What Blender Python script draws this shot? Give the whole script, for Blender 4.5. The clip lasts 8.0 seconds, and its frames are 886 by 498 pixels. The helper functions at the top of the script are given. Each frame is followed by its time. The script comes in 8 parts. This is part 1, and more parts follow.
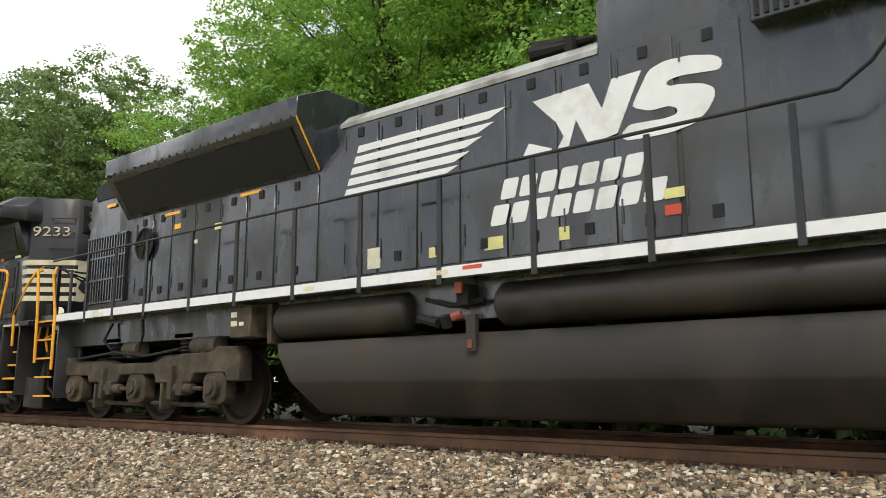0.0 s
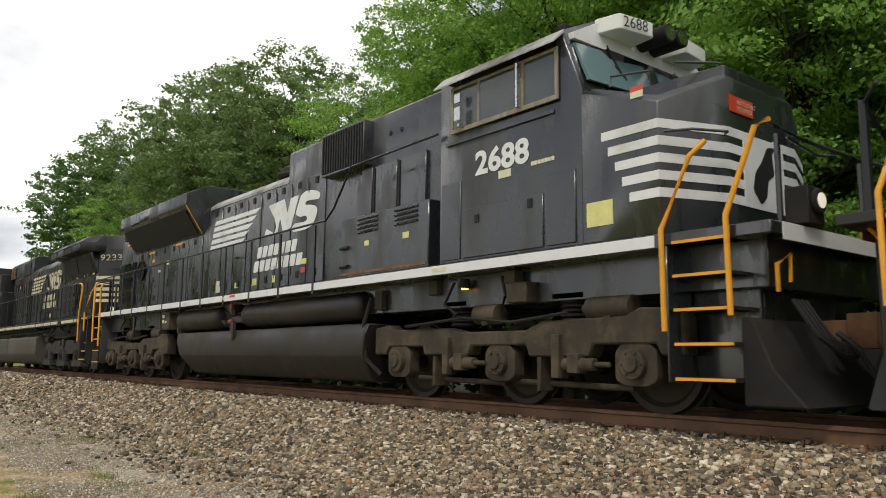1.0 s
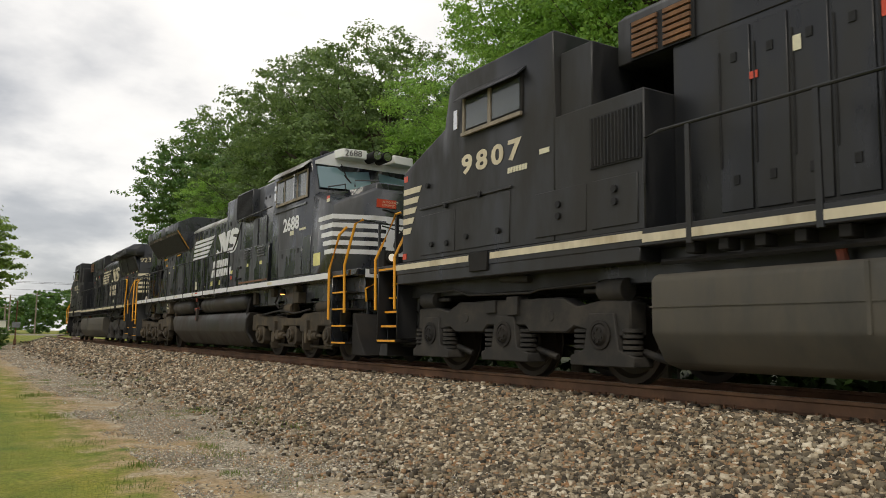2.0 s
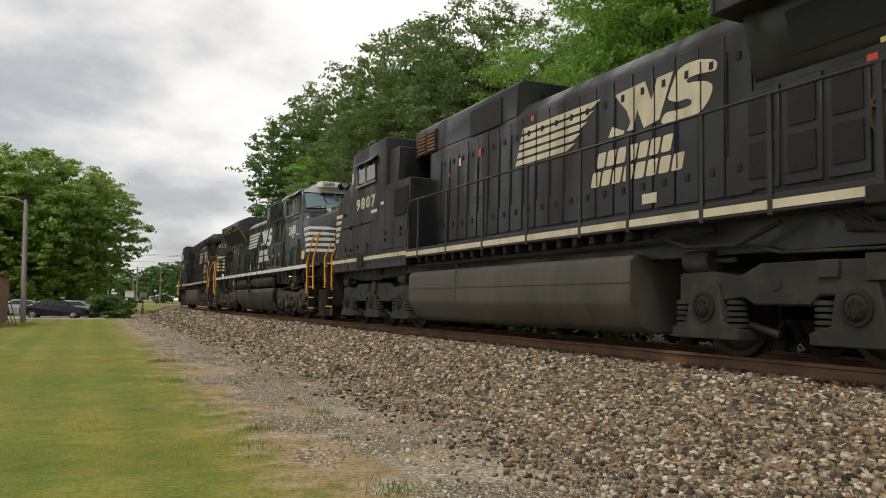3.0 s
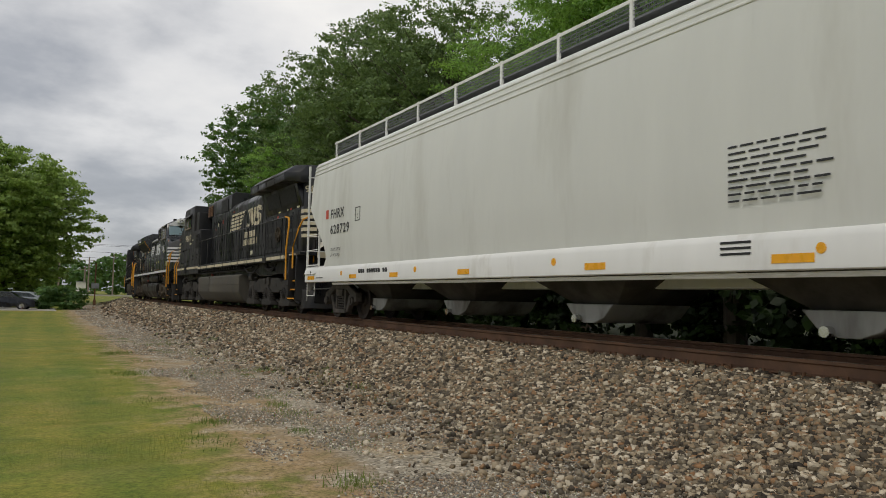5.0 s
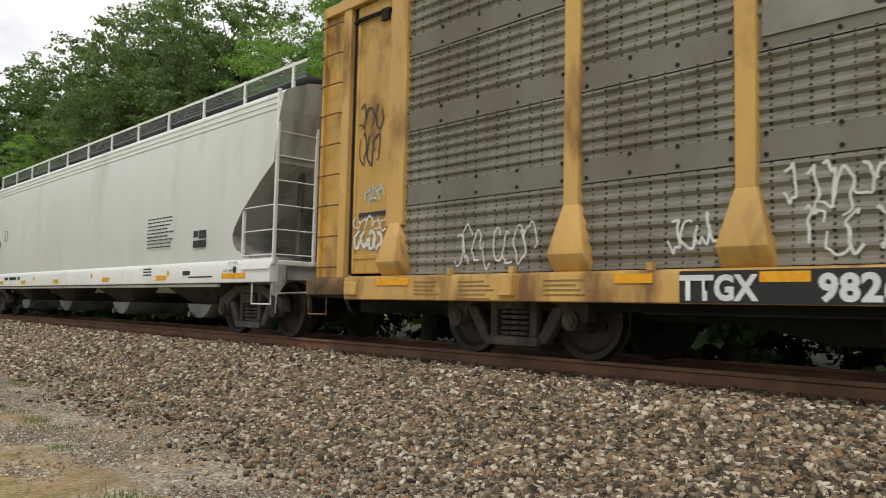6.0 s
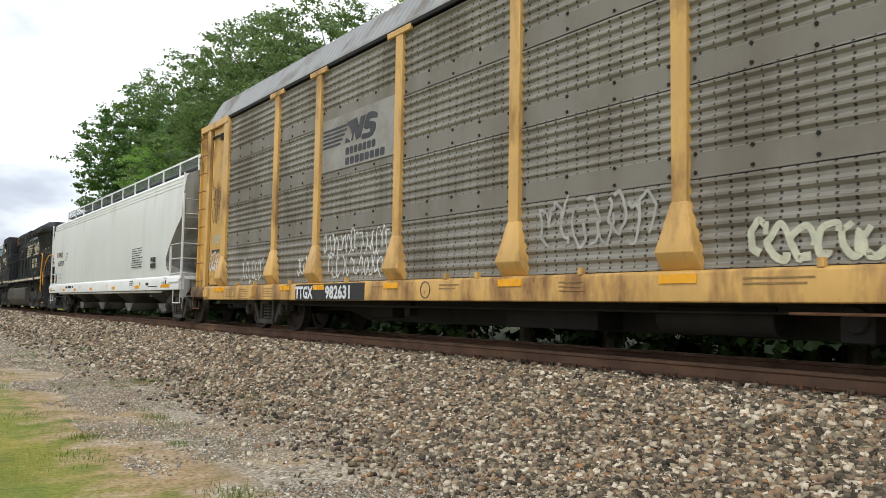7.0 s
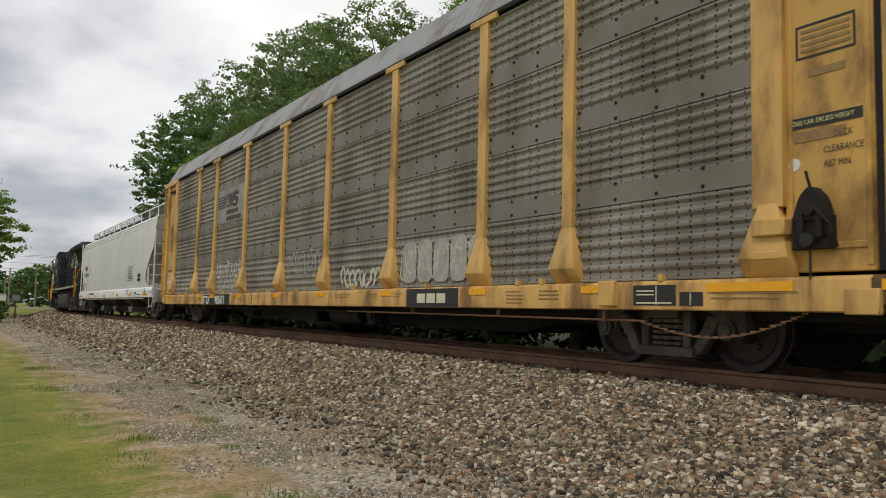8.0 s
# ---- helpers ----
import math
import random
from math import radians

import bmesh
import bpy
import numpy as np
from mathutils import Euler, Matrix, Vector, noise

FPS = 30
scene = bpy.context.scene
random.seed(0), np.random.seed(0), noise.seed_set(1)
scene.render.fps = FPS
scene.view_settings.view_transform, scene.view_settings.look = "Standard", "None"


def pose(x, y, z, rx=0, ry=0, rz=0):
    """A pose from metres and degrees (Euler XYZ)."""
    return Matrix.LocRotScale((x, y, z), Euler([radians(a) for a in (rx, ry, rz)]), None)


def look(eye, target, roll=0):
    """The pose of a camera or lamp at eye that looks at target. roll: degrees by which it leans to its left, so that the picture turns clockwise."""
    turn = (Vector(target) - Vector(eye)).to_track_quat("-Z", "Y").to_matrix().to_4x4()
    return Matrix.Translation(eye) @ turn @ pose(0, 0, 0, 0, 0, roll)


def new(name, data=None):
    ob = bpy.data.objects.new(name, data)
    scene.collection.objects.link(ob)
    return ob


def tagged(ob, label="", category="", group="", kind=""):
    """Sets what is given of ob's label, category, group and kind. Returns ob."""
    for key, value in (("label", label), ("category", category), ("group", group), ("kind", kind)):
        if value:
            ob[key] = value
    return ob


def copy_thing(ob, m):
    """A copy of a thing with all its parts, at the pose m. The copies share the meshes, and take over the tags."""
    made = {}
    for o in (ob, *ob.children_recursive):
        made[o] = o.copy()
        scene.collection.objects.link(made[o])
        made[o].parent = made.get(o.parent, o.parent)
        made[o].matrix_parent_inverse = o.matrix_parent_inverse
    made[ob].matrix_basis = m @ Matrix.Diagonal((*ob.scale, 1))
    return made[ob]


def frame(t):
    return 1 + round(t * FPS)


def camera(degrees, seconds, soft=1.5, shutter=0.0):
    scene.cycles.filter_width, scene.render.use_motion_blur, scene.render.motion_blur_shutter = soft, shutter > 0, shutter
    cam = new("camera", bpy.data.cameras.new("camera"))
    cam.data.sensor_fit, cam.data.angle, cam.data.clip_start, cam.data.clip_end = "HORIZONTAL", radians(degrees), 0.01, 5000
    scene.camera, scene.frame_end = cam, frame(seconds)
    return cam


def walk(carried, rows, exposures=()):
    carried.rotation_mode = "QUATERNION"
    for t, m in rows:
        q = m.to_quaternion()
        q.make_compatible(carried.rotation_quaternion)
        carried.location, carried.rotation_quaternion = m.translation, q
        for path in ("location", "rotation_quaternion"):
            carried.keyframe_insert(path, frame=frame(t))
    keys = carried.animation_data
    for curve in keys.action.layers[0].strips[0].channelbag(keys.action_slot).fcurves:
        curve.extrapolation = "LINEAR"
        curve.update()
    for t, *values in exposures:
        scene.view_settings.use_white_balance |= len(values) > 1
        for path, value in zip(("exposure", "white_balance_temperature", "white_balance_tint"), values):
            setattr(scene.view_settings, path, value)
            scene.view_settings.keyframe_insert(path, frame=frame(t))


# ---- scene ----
cam = camera(59.28, 8.0, 0.9, 0.06)
EYE = (0.0, 0.0, 0.56)            # z = 0 is the top of the rails
PATH = [(0.0, -51.29, 9.88, 0.26), (0.2, -47.57, 9.61, 0.04), (0.5, -44.8, 9.05, -0.26), (1.0, -38.85, 8.07, -0.54),
        (1.2, -36.61, 7.69, -0.59), (1.5, -35.0, 7.04, -0.64), (1.7, -34.28, 6.94, -0.69), (2.8, -25.57, 4.25, -0.99),
        (3.0, -24.67, 4.11, -1.04), (3.5, -22.03, 3.37, -1.26), (4.0, -24.33, 3.26, -1.5), (4.2, -25.77, 3.42, -1.42),
        (5.3, -29.85, 3.77, -1.0), (5.5, -34.97, 4.27, -0.88), (5.7, -37.94, 4.36, -1.03), (6.0, -43.13, 4.28, -1.25),
        (6.2, -45.55, 4.13, -1.22), (6.5, -43.91, 3.7, -1.24), (6.8, -38.25, 4.26, -1.06), (7.0, -35.91, 4.24, -0.92),
        (7.5, -33.16, 4.46, -1.18), (8.0, -32.34, 4.68, -1.31)]
EXPO = [(0.0, 0.93, 6800, 10), (0.5, 0.7, 6900, 10), (1.0, 0.48, 7000, 10), (1.5, 0.27, 7080, 10), (3.0, 0.2, 7200, 10), (3.5, 0.2, 7200, 10), (4.2, -0.08, 7150, 10),
        (5.5, -0.18, 6750, 10), (6.0, 0.26, 6850, 10), (6.5, 0.96, 6100, 10), (7.0, 0.64, 6450, 10), (7.5, 0.2, 6850, 10), (8.0, 0.04, 6850, 10)]
walk(cam, [(t, pose(*EYE, 90 + p, r, y)) for t, y, p, r in PATH], EXPO)

# ---- light: bright overcast ----
world = bpy.data.worlds.new("overcast_sky")
scene.world = world
world.use_nodes = True
wn = world.node_tree
wn.nodes.clear()


def node(tree, kind, links=(), **values):
    """A node with its input values; links: (input, output socket)."""
    n = tree.nodes.new(kind)
    for key, value in values.items():
        if key.startswith("in_"):
            n.inputs[int(key[3:])].default_value = value
        else:
            setattr(n, key, value)
    for i, sock in links:
        tree.links.new(sock, n.inputs[i])
    return n


def ramp(tree, fac, stops):
    n = tree.nodes.new("ShaderNodeValToRGB")
    el = n.color_ramp.elements
    while len(el) < len(stops):
        el.new(0.5)
    for e, (pos, c) in zip(el, stops):
        e.position = pos
        e.color = (*c, 1) if isinstance(c, tuple) else (c, c, c, 1)
    tree.links.new(fac, n.inputs[0])
    return n.outputs[0]


sky = node(wn, "ShaderNodeTexSky", sky_type="NISHITA", sun_disc=False, sun_elevation=radians(52), sun_rotation=radians(250))
skyb = node(wn, "ShaderNodeBackground", [(0, sky.outputs[0])], in_1=0.10)
geo = node(wn, "ShaderNodeTexCoord")
# clouds lie on a flat layer: the direction divided by its height
sep = node(wn, "ShaderNodeSeparateXYZ", [(0, geo.outputs["Generated"])])
up = node(wn, "ShaderNodeMath", [(0, sep.outputs[2])], operation="MAXIMUM", in_1=0.0)
up2 = node(wn, "ShaderNodeMath", [(0, up.outputs[0])], operation="ADD", in_1=0.3)
flat = node(wn, "ShaderNodeVectorMath", [(0, geo.outputs["Generated"])], operation="DIVIDE")
cmb = node(wn, "ShaderNodeCombineXYZ", [(0, up2.outputs[0]), (1, up2.outputs[0]), (2, up2.outputs[0])])
wn.links.new(cmb.outputs[0], flat.inputs[1])
cn = node(wn, "ShaderNodeTexNoise", [(0, flat.outputs[0])], in_2=1.7, in_3=7.0, in_4=0.52)
cn2 = node(wn, "ShaderNodeTexNoise", [(0, flat.outputs[0])], in_2=0.7, in_3=3.0, in_4=0.5)
csum = node(wn, "ShaderNodeMath", [(0, cn.outputs[0]), (1, cn2.outputs[0])], operation="ADD")
ccol = ramp(wn, csum.outputs[0], [(0.38, (0.27, 0.30, 0.355)), (0.47, (0.46, 0.49, 0.55)), (0.55, (0.86, 0.88, 0.92)), (0.66, (1.15, 1.15, 1.15))])
half = node(wn, "ShaderNodeMath", [(0, csum.outputs[0])], operation="MULTIPLY", in_1=0.5)
wn.links.new(half.outputs[0], ccol.node.inputs[0])
cloudb = node(wn, "ShaderNodeBackground", [(0, ccol)], in_1=1.03)
wmix = node(wn, "ShaderNodeMixShader", [(1, skyb.outputs[0]), (2, cloudb.outputs[0])], in_0=0.86)
node(wn, "ShaderNodeOutputWorld", [(0, wmix.outputs[0])])

sun = new("sun", bpy.data.lights.new("sun", "SUN"))
sun.data.energy, sun.data.angle, sun.data.color = 1.0, radians(12), (1.0, 0.95, 0.86)
sun.matrix_world = look((-25, -18, 42), (0, 0, 0))


# ---- materials ----
def surface(name, base, rough=0.6, metal=0.0, vary=0.25, scale=3.0, dirt=None, dirt_at=0.6, dirt_scale=1.2, streak=1.0, bump=0.1,
            bump_scale=40.0, island=0.0, spec=0.5, stops=None):
    """A painted, stony or metal surface: grain and stains at two scales, in metres of the thing."""
    m = bpy.data.materials.new(name)
    m.use_nodes = True
    t = m.node_tree
    t.nodes.clear()
    co = node(t, "ShaderNodeTexCoord")
    mp = node(t, "ShaderNodeMapping", [(0, co.outputs["Object"])])
    mp.inputs[3].default_value = (1, 1, streak)
    n1 = node(t, "ShaderNodeTexNoise", [(0, mp.outputs[0])], in_2=scale, in_3=6.0, in_4=0.6)
    n2 = node(t, "ShaderNodeTexNoise", [(0, mp.outputs[0])], in_2=dirt_scale, in_3=5.0, in_4=0.62)
    n3 = node(t, "ShaderNodeTexNoise", [(0, co.outputs["Object"])], in_2=bump_scale, in_3=4.0, in_4=0.6)
    lo = tuple(max(0.0, c * (1 - vary)) for c in base)
    hi = tuple(min(1.0, c * (1 + vary)) for c in base)
    col = ramp(t, n1.outputs[0], [(0.3, lo), (0.7, hi)])
    if island:
        g = node(t, "ShaderNodeNewGeometry")
        if stops:
            col = ramp(t, g.outputs["Random Per Island"], stops)
            grain = ramp(t, n1.outputs[0], [(0.3, 0.75), (0.7, 1.15)])
            col = node(t, "ShaderNodeMix", [(6, col), (7, grain)], data_type="RGBA", blend_type="MULTIPLY", in_0=1.0).outputs[2]
        else:
            sh = ramp(t, g.outputs["Random Per Island"], [(0.0, 1 - island), (1.0, 1 + island)])
            col = node(t, "ShaderNodeMix", [(6, col), (7, sh)], data_type="RGBA", blend_type="MULTIPLY", in_0=1.0).outputs[2]
    rg = node(t, "ShaderNodeMapRange", [(0, n1.outputs[0])], in_1=0.3, in_2=0.7, in_3=max(0.02, rough - 0.12), in_4=min(1.0, rough + 0.12)).outputs[0]
    if dirt:
        df = ramp(t, n2.outputs[0], [(dirt_at - 0.08, 0.0), (dirt_at + 0.12, 1.0)])
        col = node(t, "ShaderNodeMix", [(0, df), (6, col)], data_type="RGBA", in_7=(*dirt, 1)).outputs[2]
        rg = node(t, "ShaderNodeMix", [(0, df), (2, rg)], in_3=0.85).outputs[0]
    b = node(t, "ShaderNodeBump", [(2, n3.outputs[0])], in_0=bump, in_1=0.02)
    p = node(t, "ShaderNodeBsdfPrincipled", [("Base Color", col), ("Roughness", rg), ("Normal", b.outputs[0])][:0])
    t.links.new(col, p.inputs["Base Color"])
    t.links.new(rg, p.inputs["Roughness"])
    t.links.new(b.outputs[0], p.inputs["Normal"])
    p.inputs["Metallic"].default_value = metal
    p.inputs["Specular IOR Level"].default_value = spec
    node(t, "ShaderNodeOutputMaterial", [(0, p.outputs[0])])
    return m


def glowing(name, colour, strength):
    m = bpy.data.materials.new(name)
    m.use_nodes = True
    p = m.node_tree.nodes["Principled BSDF"]
    p.inputs["Emission Color"].default_value = (*colour, 1)
    p.inputs["Emission Strength"].default_value = strength
    return m


M = {}
M["black"] = surface("black_loco_paint", (0.018, 0.0205, 0.025), 0.2, spec=1.0, vary=0.35, scale=2.0, dirt=(0.04, 0.042, 0.045), dirt_at=0.56, dirt_scale=1.3, streak=0.35, bump=0.04, bump_scale=9)
M["black2"] = surface("weathered_black_paint", (0.0125, 0.0135, 0.016), 0.34, vary=0.35, scale=2.0, dirt=(0.034, 0.033, 0.032), dirt_at=0.52, dirt_scale=1.1, streak=0.3, bump=0.05, bump_scale=9)
M["dark"] = surface("grimy_underframe", (0.009, 0.008, 0.0072), 0.85, vary=0.4, scale=4, dirt=(0.021, 0.016, 0.012), dirt_at=0.55, bump=0.3, bump_scale=25)
M["truck"] = surface("dusty_truck_casting", (0.05, 0.039, 0.026), 0.85, vary=0.4, scale=5, dirt=(0.1, 0.076, 0.048), dirt_at=0.55, dirt_scale=2.5, bump=0.4, bump_scale=30)
M["truck2"] = surface("grey_truck_casting", (0.022, 0.02, 0.0175), 0.75, vary=0.45, scale=5, dirt=(0.052, 0.045, 0.037), dirt_at=0.55, dirt_scale=2.5, bump=0.4, bump_scale=30)
M["tank"] = surface("dusty_tank_steel", (0.018, 0.0155, 0.013), 0.5, vary=0.35, scale=2.5, dirt=(0.046, 0.036, 0.026), dirt_at=0.53, dirt_scale=1.0, streak=0.4, bump=0.12, bump_scale=14)
M["freight_truck"] = surface("dusty_freight_casting", (0.068, 0.06, 0.051), 0.8, vary=0.45, scale=5, dirt=(0.14, 0.12, 0.1), dirt_at=0.55, dirt_scale=2.5, bump=0.4, bump_scale=30)
# hopper grey with the shade below the body painted in, mottled
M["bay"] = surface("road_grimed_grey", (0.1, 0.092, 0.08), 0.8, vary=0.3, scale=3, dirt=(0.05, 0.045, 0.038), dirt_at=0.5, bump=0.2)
M["tank2"] = surface("grey_fuel_tank", (0.066, 0.062, 0.052), 0.65, vary=0.3, scale=2.5, dirt=(0.11, 0.097, 0.075), dirt_at=0.5, streak=0.4, bump=0.12, bump_scale=14)
M["wheel"] = surface("wheel_steel", (0.04, 0.032, 0.027), 0.6, metal=0.4, vary=0.3, scale=6, dirt=(0.07, 0.05, 0.035), bump=0.2)
M["tread"] = surface("polished_tread", (0.1, 0.085, 0.075), 0.4, metal=0.6, vary=0.2, scale=8, bump=0.05)
M["white"] = surface("white_vinyl", (0.78, 0.79, 0.8), 0.4, vary=0.05, scale=4, dirt=(0.5, 0.48, 0.44), dirt_at=0.66, bump=0.02)
M["cream"] = surface("yellowed_white_vinyl", (0.66, 0.59, 0.43), 0.5, vary=0.12, scale=4, dirt=(0.4, 0.32, 0.2), dirt_at=0.6, streak=0.4, bump=0.04)
M["orange"] = surface("safety_yellow_rail", (0.8, 0.36, 0.025), 0.45, vary=0.12, scale=6, dirt=(0.3, 0.18, 0.06), dirt_at=0.66, bump=0.05)
M["mesh"] = surface("dark_screen", (0.008, 0.008, 0.009), 0.7, vary=0.3, scale=20, bump=0.4, bump_scale=160)
M["hopper"] = surface("light_grey_paint", (0.77, 0.785, 0.75), 0.42, vary=0.04, scale=1.2, dirt=(0.66, 0.665, 0.625), dirt_at=0.6, dirt_scale=0.9, streak=0.25, bump=0.03, bump_scale=5)
M["hsill"] = surface("clean_white_paint", (0.86, 0.865, 0.84), 0.4, vary=0.05, scale=1.5, dirt=(0.6, 0.58, 0.52), dirt_at=0.64, streak=0.3, bump=0.03)
# body grey lowered for shade at the hopper ends, plus brown dirt
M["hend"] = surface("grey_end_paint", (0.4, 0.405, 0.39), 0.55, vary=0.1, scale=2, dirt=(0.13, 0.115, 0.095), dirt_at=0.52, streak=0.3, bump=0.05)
M["grate"] = surface("galvanised_grating", (0.16, 0.165, 0.17), 0.5, metal=0.5, vary=0.25, scale=6, bump=0.3)
M["yellow"] = surface("rack_yellow_paint", (0.68, 0.41, 0.125), 0.5, vary=0.14, scale=2, dirt=(0.3, 0.165, 0.065), dirt_at=0.57, dirt_scale=1.9, streak=0.4, bump=0.05)
M["sill_yellow"] = surface("stained_yellow_sill", (0.66, 0.395, 0.115), 0.5, vary=0.18, scale=2.5, dirt=(0.24, 0.125, 0.05), dirt_at=0.52, dirt_scale=2.4, streak=0.3, bump=0.06)
M["grimy_yellow"] = surface("rust_streaked_yellow", (0.62, 0.365, 0.095), 0.55, vary=0.15, scale=2.5, dirt=(0.2, 0.105, 0.04), dirt_at=0.58, dirt_scale=2.0, streak=0.5, bump=0.08)
M["end_grime"] = surface("greasy_yellow_steel", (0.2, 0.115, 0.045), 0.7, vary=0.35, scale=4, dirt=(0.045, 0.032, 0.022), dirt_at=0.46, dirt_scale=2.2, bump=0.2)
M["rust"] = surface("rusty_fitting", (0.2, 0.1, 0.05), 0.8, vary=0.35, scale=6, dirt=(0.09, 0.045, 0.03), bump=0.3)
M["reflect"] = surface("amber_reflector", (0.95, 0.43, 0.004), 0.3, vary=0.08, scale=8, bump=0.05)
M["red"] = surface("red_sticker", (0.62, 0.07, 0.03), 0.4, vary=0.1, bump=0.02)
M["dull_red"] = surface("dusty_red_paint", (0.26, 0.06, 0.04), 0.7, vary=0.25, scale=12, dirt=(0.08, 0.05, 0.035), dirt_at=0.55, bump=0.1)
M["label"] = surface("pale_sticker", (0.72, 0.68, 0.5), 0.5, vary=0.12, scale=10, bump=0.02)
M["ylabel"] = surface("yellow_sticker", (0.75, 0.7, 0.28), 0.5, vary=0.1, scale=8, bump=0.02)
M["ink"] = surface("black_lettering", (0.02, 0.02, 0.022), 0.5, vary=0.2, bump=0.02)
M["ghost"] = surface("faded_lettering", (0.3, 0.19, 0.07), 0.6, vary=0.25, scale=12, bump=0.02)
M["spray"] = surface("white_spray_paint", (0.74, 0.74, 0.72), 0.6, vary=0.2, scale=8, bump=0.02)
M["sprayblue"] = surface("pale_blue_spray_paint", (0.4, 0.62, 0.72), 0.6, vary=0.2, scale=8, bump=0.02)
M["spraydark"] = surface("black_spray_paint", (0.03, 0.03, 0.035), 0.6, vary=0.2, scale=8, bump=0.02)
M["spraypale"] = surface("pale_spray_paint", (0.55, 0.55, 0.42), 0.65, vary=0.25, scale=5, bump=0.02)
M["rail"] = surface("rusty_rail", (0.205, 0.108, 0.06), 0.75, vary=0.3, scale=3, dirt=(0.13, 0.07, 0.043), dirt_at=0.55, streak=1, bump=0.25, bump_scale=30)
M["railhead"] = surface("worn_rail_head", (0.32, 0.24, 0.19), 0.4, metal=0.6, vary=0.2, scale=5, bump=0.05)
M["tie"] = surface("creosoted_tie", (0.045, 0.036, 0.03), 0.85, vary=0.4, scale=6, dirt=(0.1, 0.085, 0.07), dirt_at=0.58, bump=0.5, bump_scale=30)
M["chrome"] = surface("bright_metal", (0.6, 0.6, 0.6), 0.25, metal=1.0, vary=0.1, bump=0.02)
M["lamp"] = glowing("lit_headlight", (1.0, 0.9, 0.7), 0.35)
M["amberlamp"] = glowing("amber_ground_light", (1.0, 0.4, 0.08), 2.0)
M["stone"] = surface("ballast_stone", (0.3, 0.27, 0.24), 0.85, vary=0.3, scale=30, bump=0.5, bump_scale=60, island=1,
                     stops=[(0.0, (0.037, 0.030, 0.021)), (0.18, (0.097, 0.076, 0.051)), (0.34, (0.160, 0.133, 0.092)), (0.46, (0.243, 0.184, 0.111)), (0.57, (0.283, 0.245, 0.177)), (0.67, (0.340, 0.184, 0.086)), (0.76, (0.362, 0.286, 0.183)), (0.88, (0.513, 0.433, 0.310)), (1.0, (0.788, 0.694, 0.536))])
M["chips"] = surface("gravel_chip", (0.3, 0.27, 0.24), 0.85, vary=0.3, scale=30, bump=0.4, bump_scale=60, island=1,
                     stops=[(0.0, (0.190, 0.173, 0.146)), (0.16, (0.302, 0.259, 0.194)), (0.3, (0.290, 0.281, 0.251)), (0.44, (0.446, 0.363, 0.246)), (0.56, (0.402, 0.384, 0.328)), (0.68, (0.480, 0.286, 0.160)), (0.78, (0.547, 0.425, 0.270)), (0.88, (0.636, 0.586, 0.482)), (1.0, (0.850, 0.812, 0.694))])
M["bark"] = surface("bark", (0.1, 0.08, 0.06), 0.9, vary=0.4, scale=6, streak=0.3, bump=0.8, bump_scale=14)
M["brickm"] = surface("red_brick", (0.27, 0.085, 0.05), 0.85, vary=0.3, scale=10, bump=0.3, bump_scale=60)
M["mortar"] = surface("mortar", (0.42, 0.34, 0.28), 0.9, vary=0.15, scale=8, bump=0.3)
M["concrete"] = surface("concrete", (0.45, 0.42, 0.37), 0.85, vary=0.15, scale=3, dirt=(0.3, 0.27, 0.22), bump=0.2)
M["wood"] = surface("weathered_board", (0.28, 0.24, 0.19), 0.8, vary=0.3, scale=8, streak=0.2, bump=0.3)
M["pole"] = surface("galvanised_pole", (0.33, 0.34, 0.34), 0.5, metal=0.5, vary=0.15, scale=5, bump=0.05)
M["woodpole"] = surface("timber_pole", (0.25, 0.2, 0.16), 0.85, vary=0.3, scale=6, streak=0.2, bump=0.3)
M["carpaint"] = surface("dark_car_paint", (0.012, 0.014, 0.018), 0.2, vary=0.2, bump=0.0)
M["carpale"] = surface("silver_car_paint", (0.35, 0.38, 0.4), 0.3, metal=0.3, vary=0.1, bump=0.0)
M["rubber"] = surface("rubber", (0.02, 0.02, 0.02), 0.8, vary=0.2, bump=0.1)
M["whitewall"] = surface("white_painted_board", (0.7, 0.69, 0.66), 0.7, vary=0.08, bump=0.05)


def leaf_material(name, dark, light, through_col, thin=0.28):
    m = bpy.data.materials.new(name)
    m.use_nodes = True
    t = m.node_tree
    t.nodes.clear()
    g = node(t, "ShaderNodeNewGeometry")
    co = node(t, "ShaderNodeTexCoord")
    n = node(t, "ShaderNodeTexNoise", [(0, co.outputs["Object"])], in_2=0.55, in_3=3.0)
    s = node(t, "ShaderNodeMath", [(0, g.outputs["Random Per Island"]), (1, n.outputs[0])], operation="ADD")
    h = node(t, "ShaderNodeMath", [(0, s.outputs[0])], operation="MULTIPLY", in_1=0.5)
    col = ramp(t, h.outputs[0], [(0.25, dark), (0.75, light)])
    d = node(t, "ShaderNodeBsdfPrincipled", [(0, col)])
    d.inputs["Roughness"].default_value = 0.5
    d.inputs["Specular IOR Level"].default_value = 0.3
    tr = node(t, "ShaderNodeBsdfTranslucent", in_0=(*through_col, 1))
    mx = node(t, "ShaderNodeMixShader", [(1, d.outputs[0]), (2, tr.outputs[0])], in_0=thin)
    node(t, "ShaderNodeOutputMaterial", [(0, mx.outputs[0])])
    return m


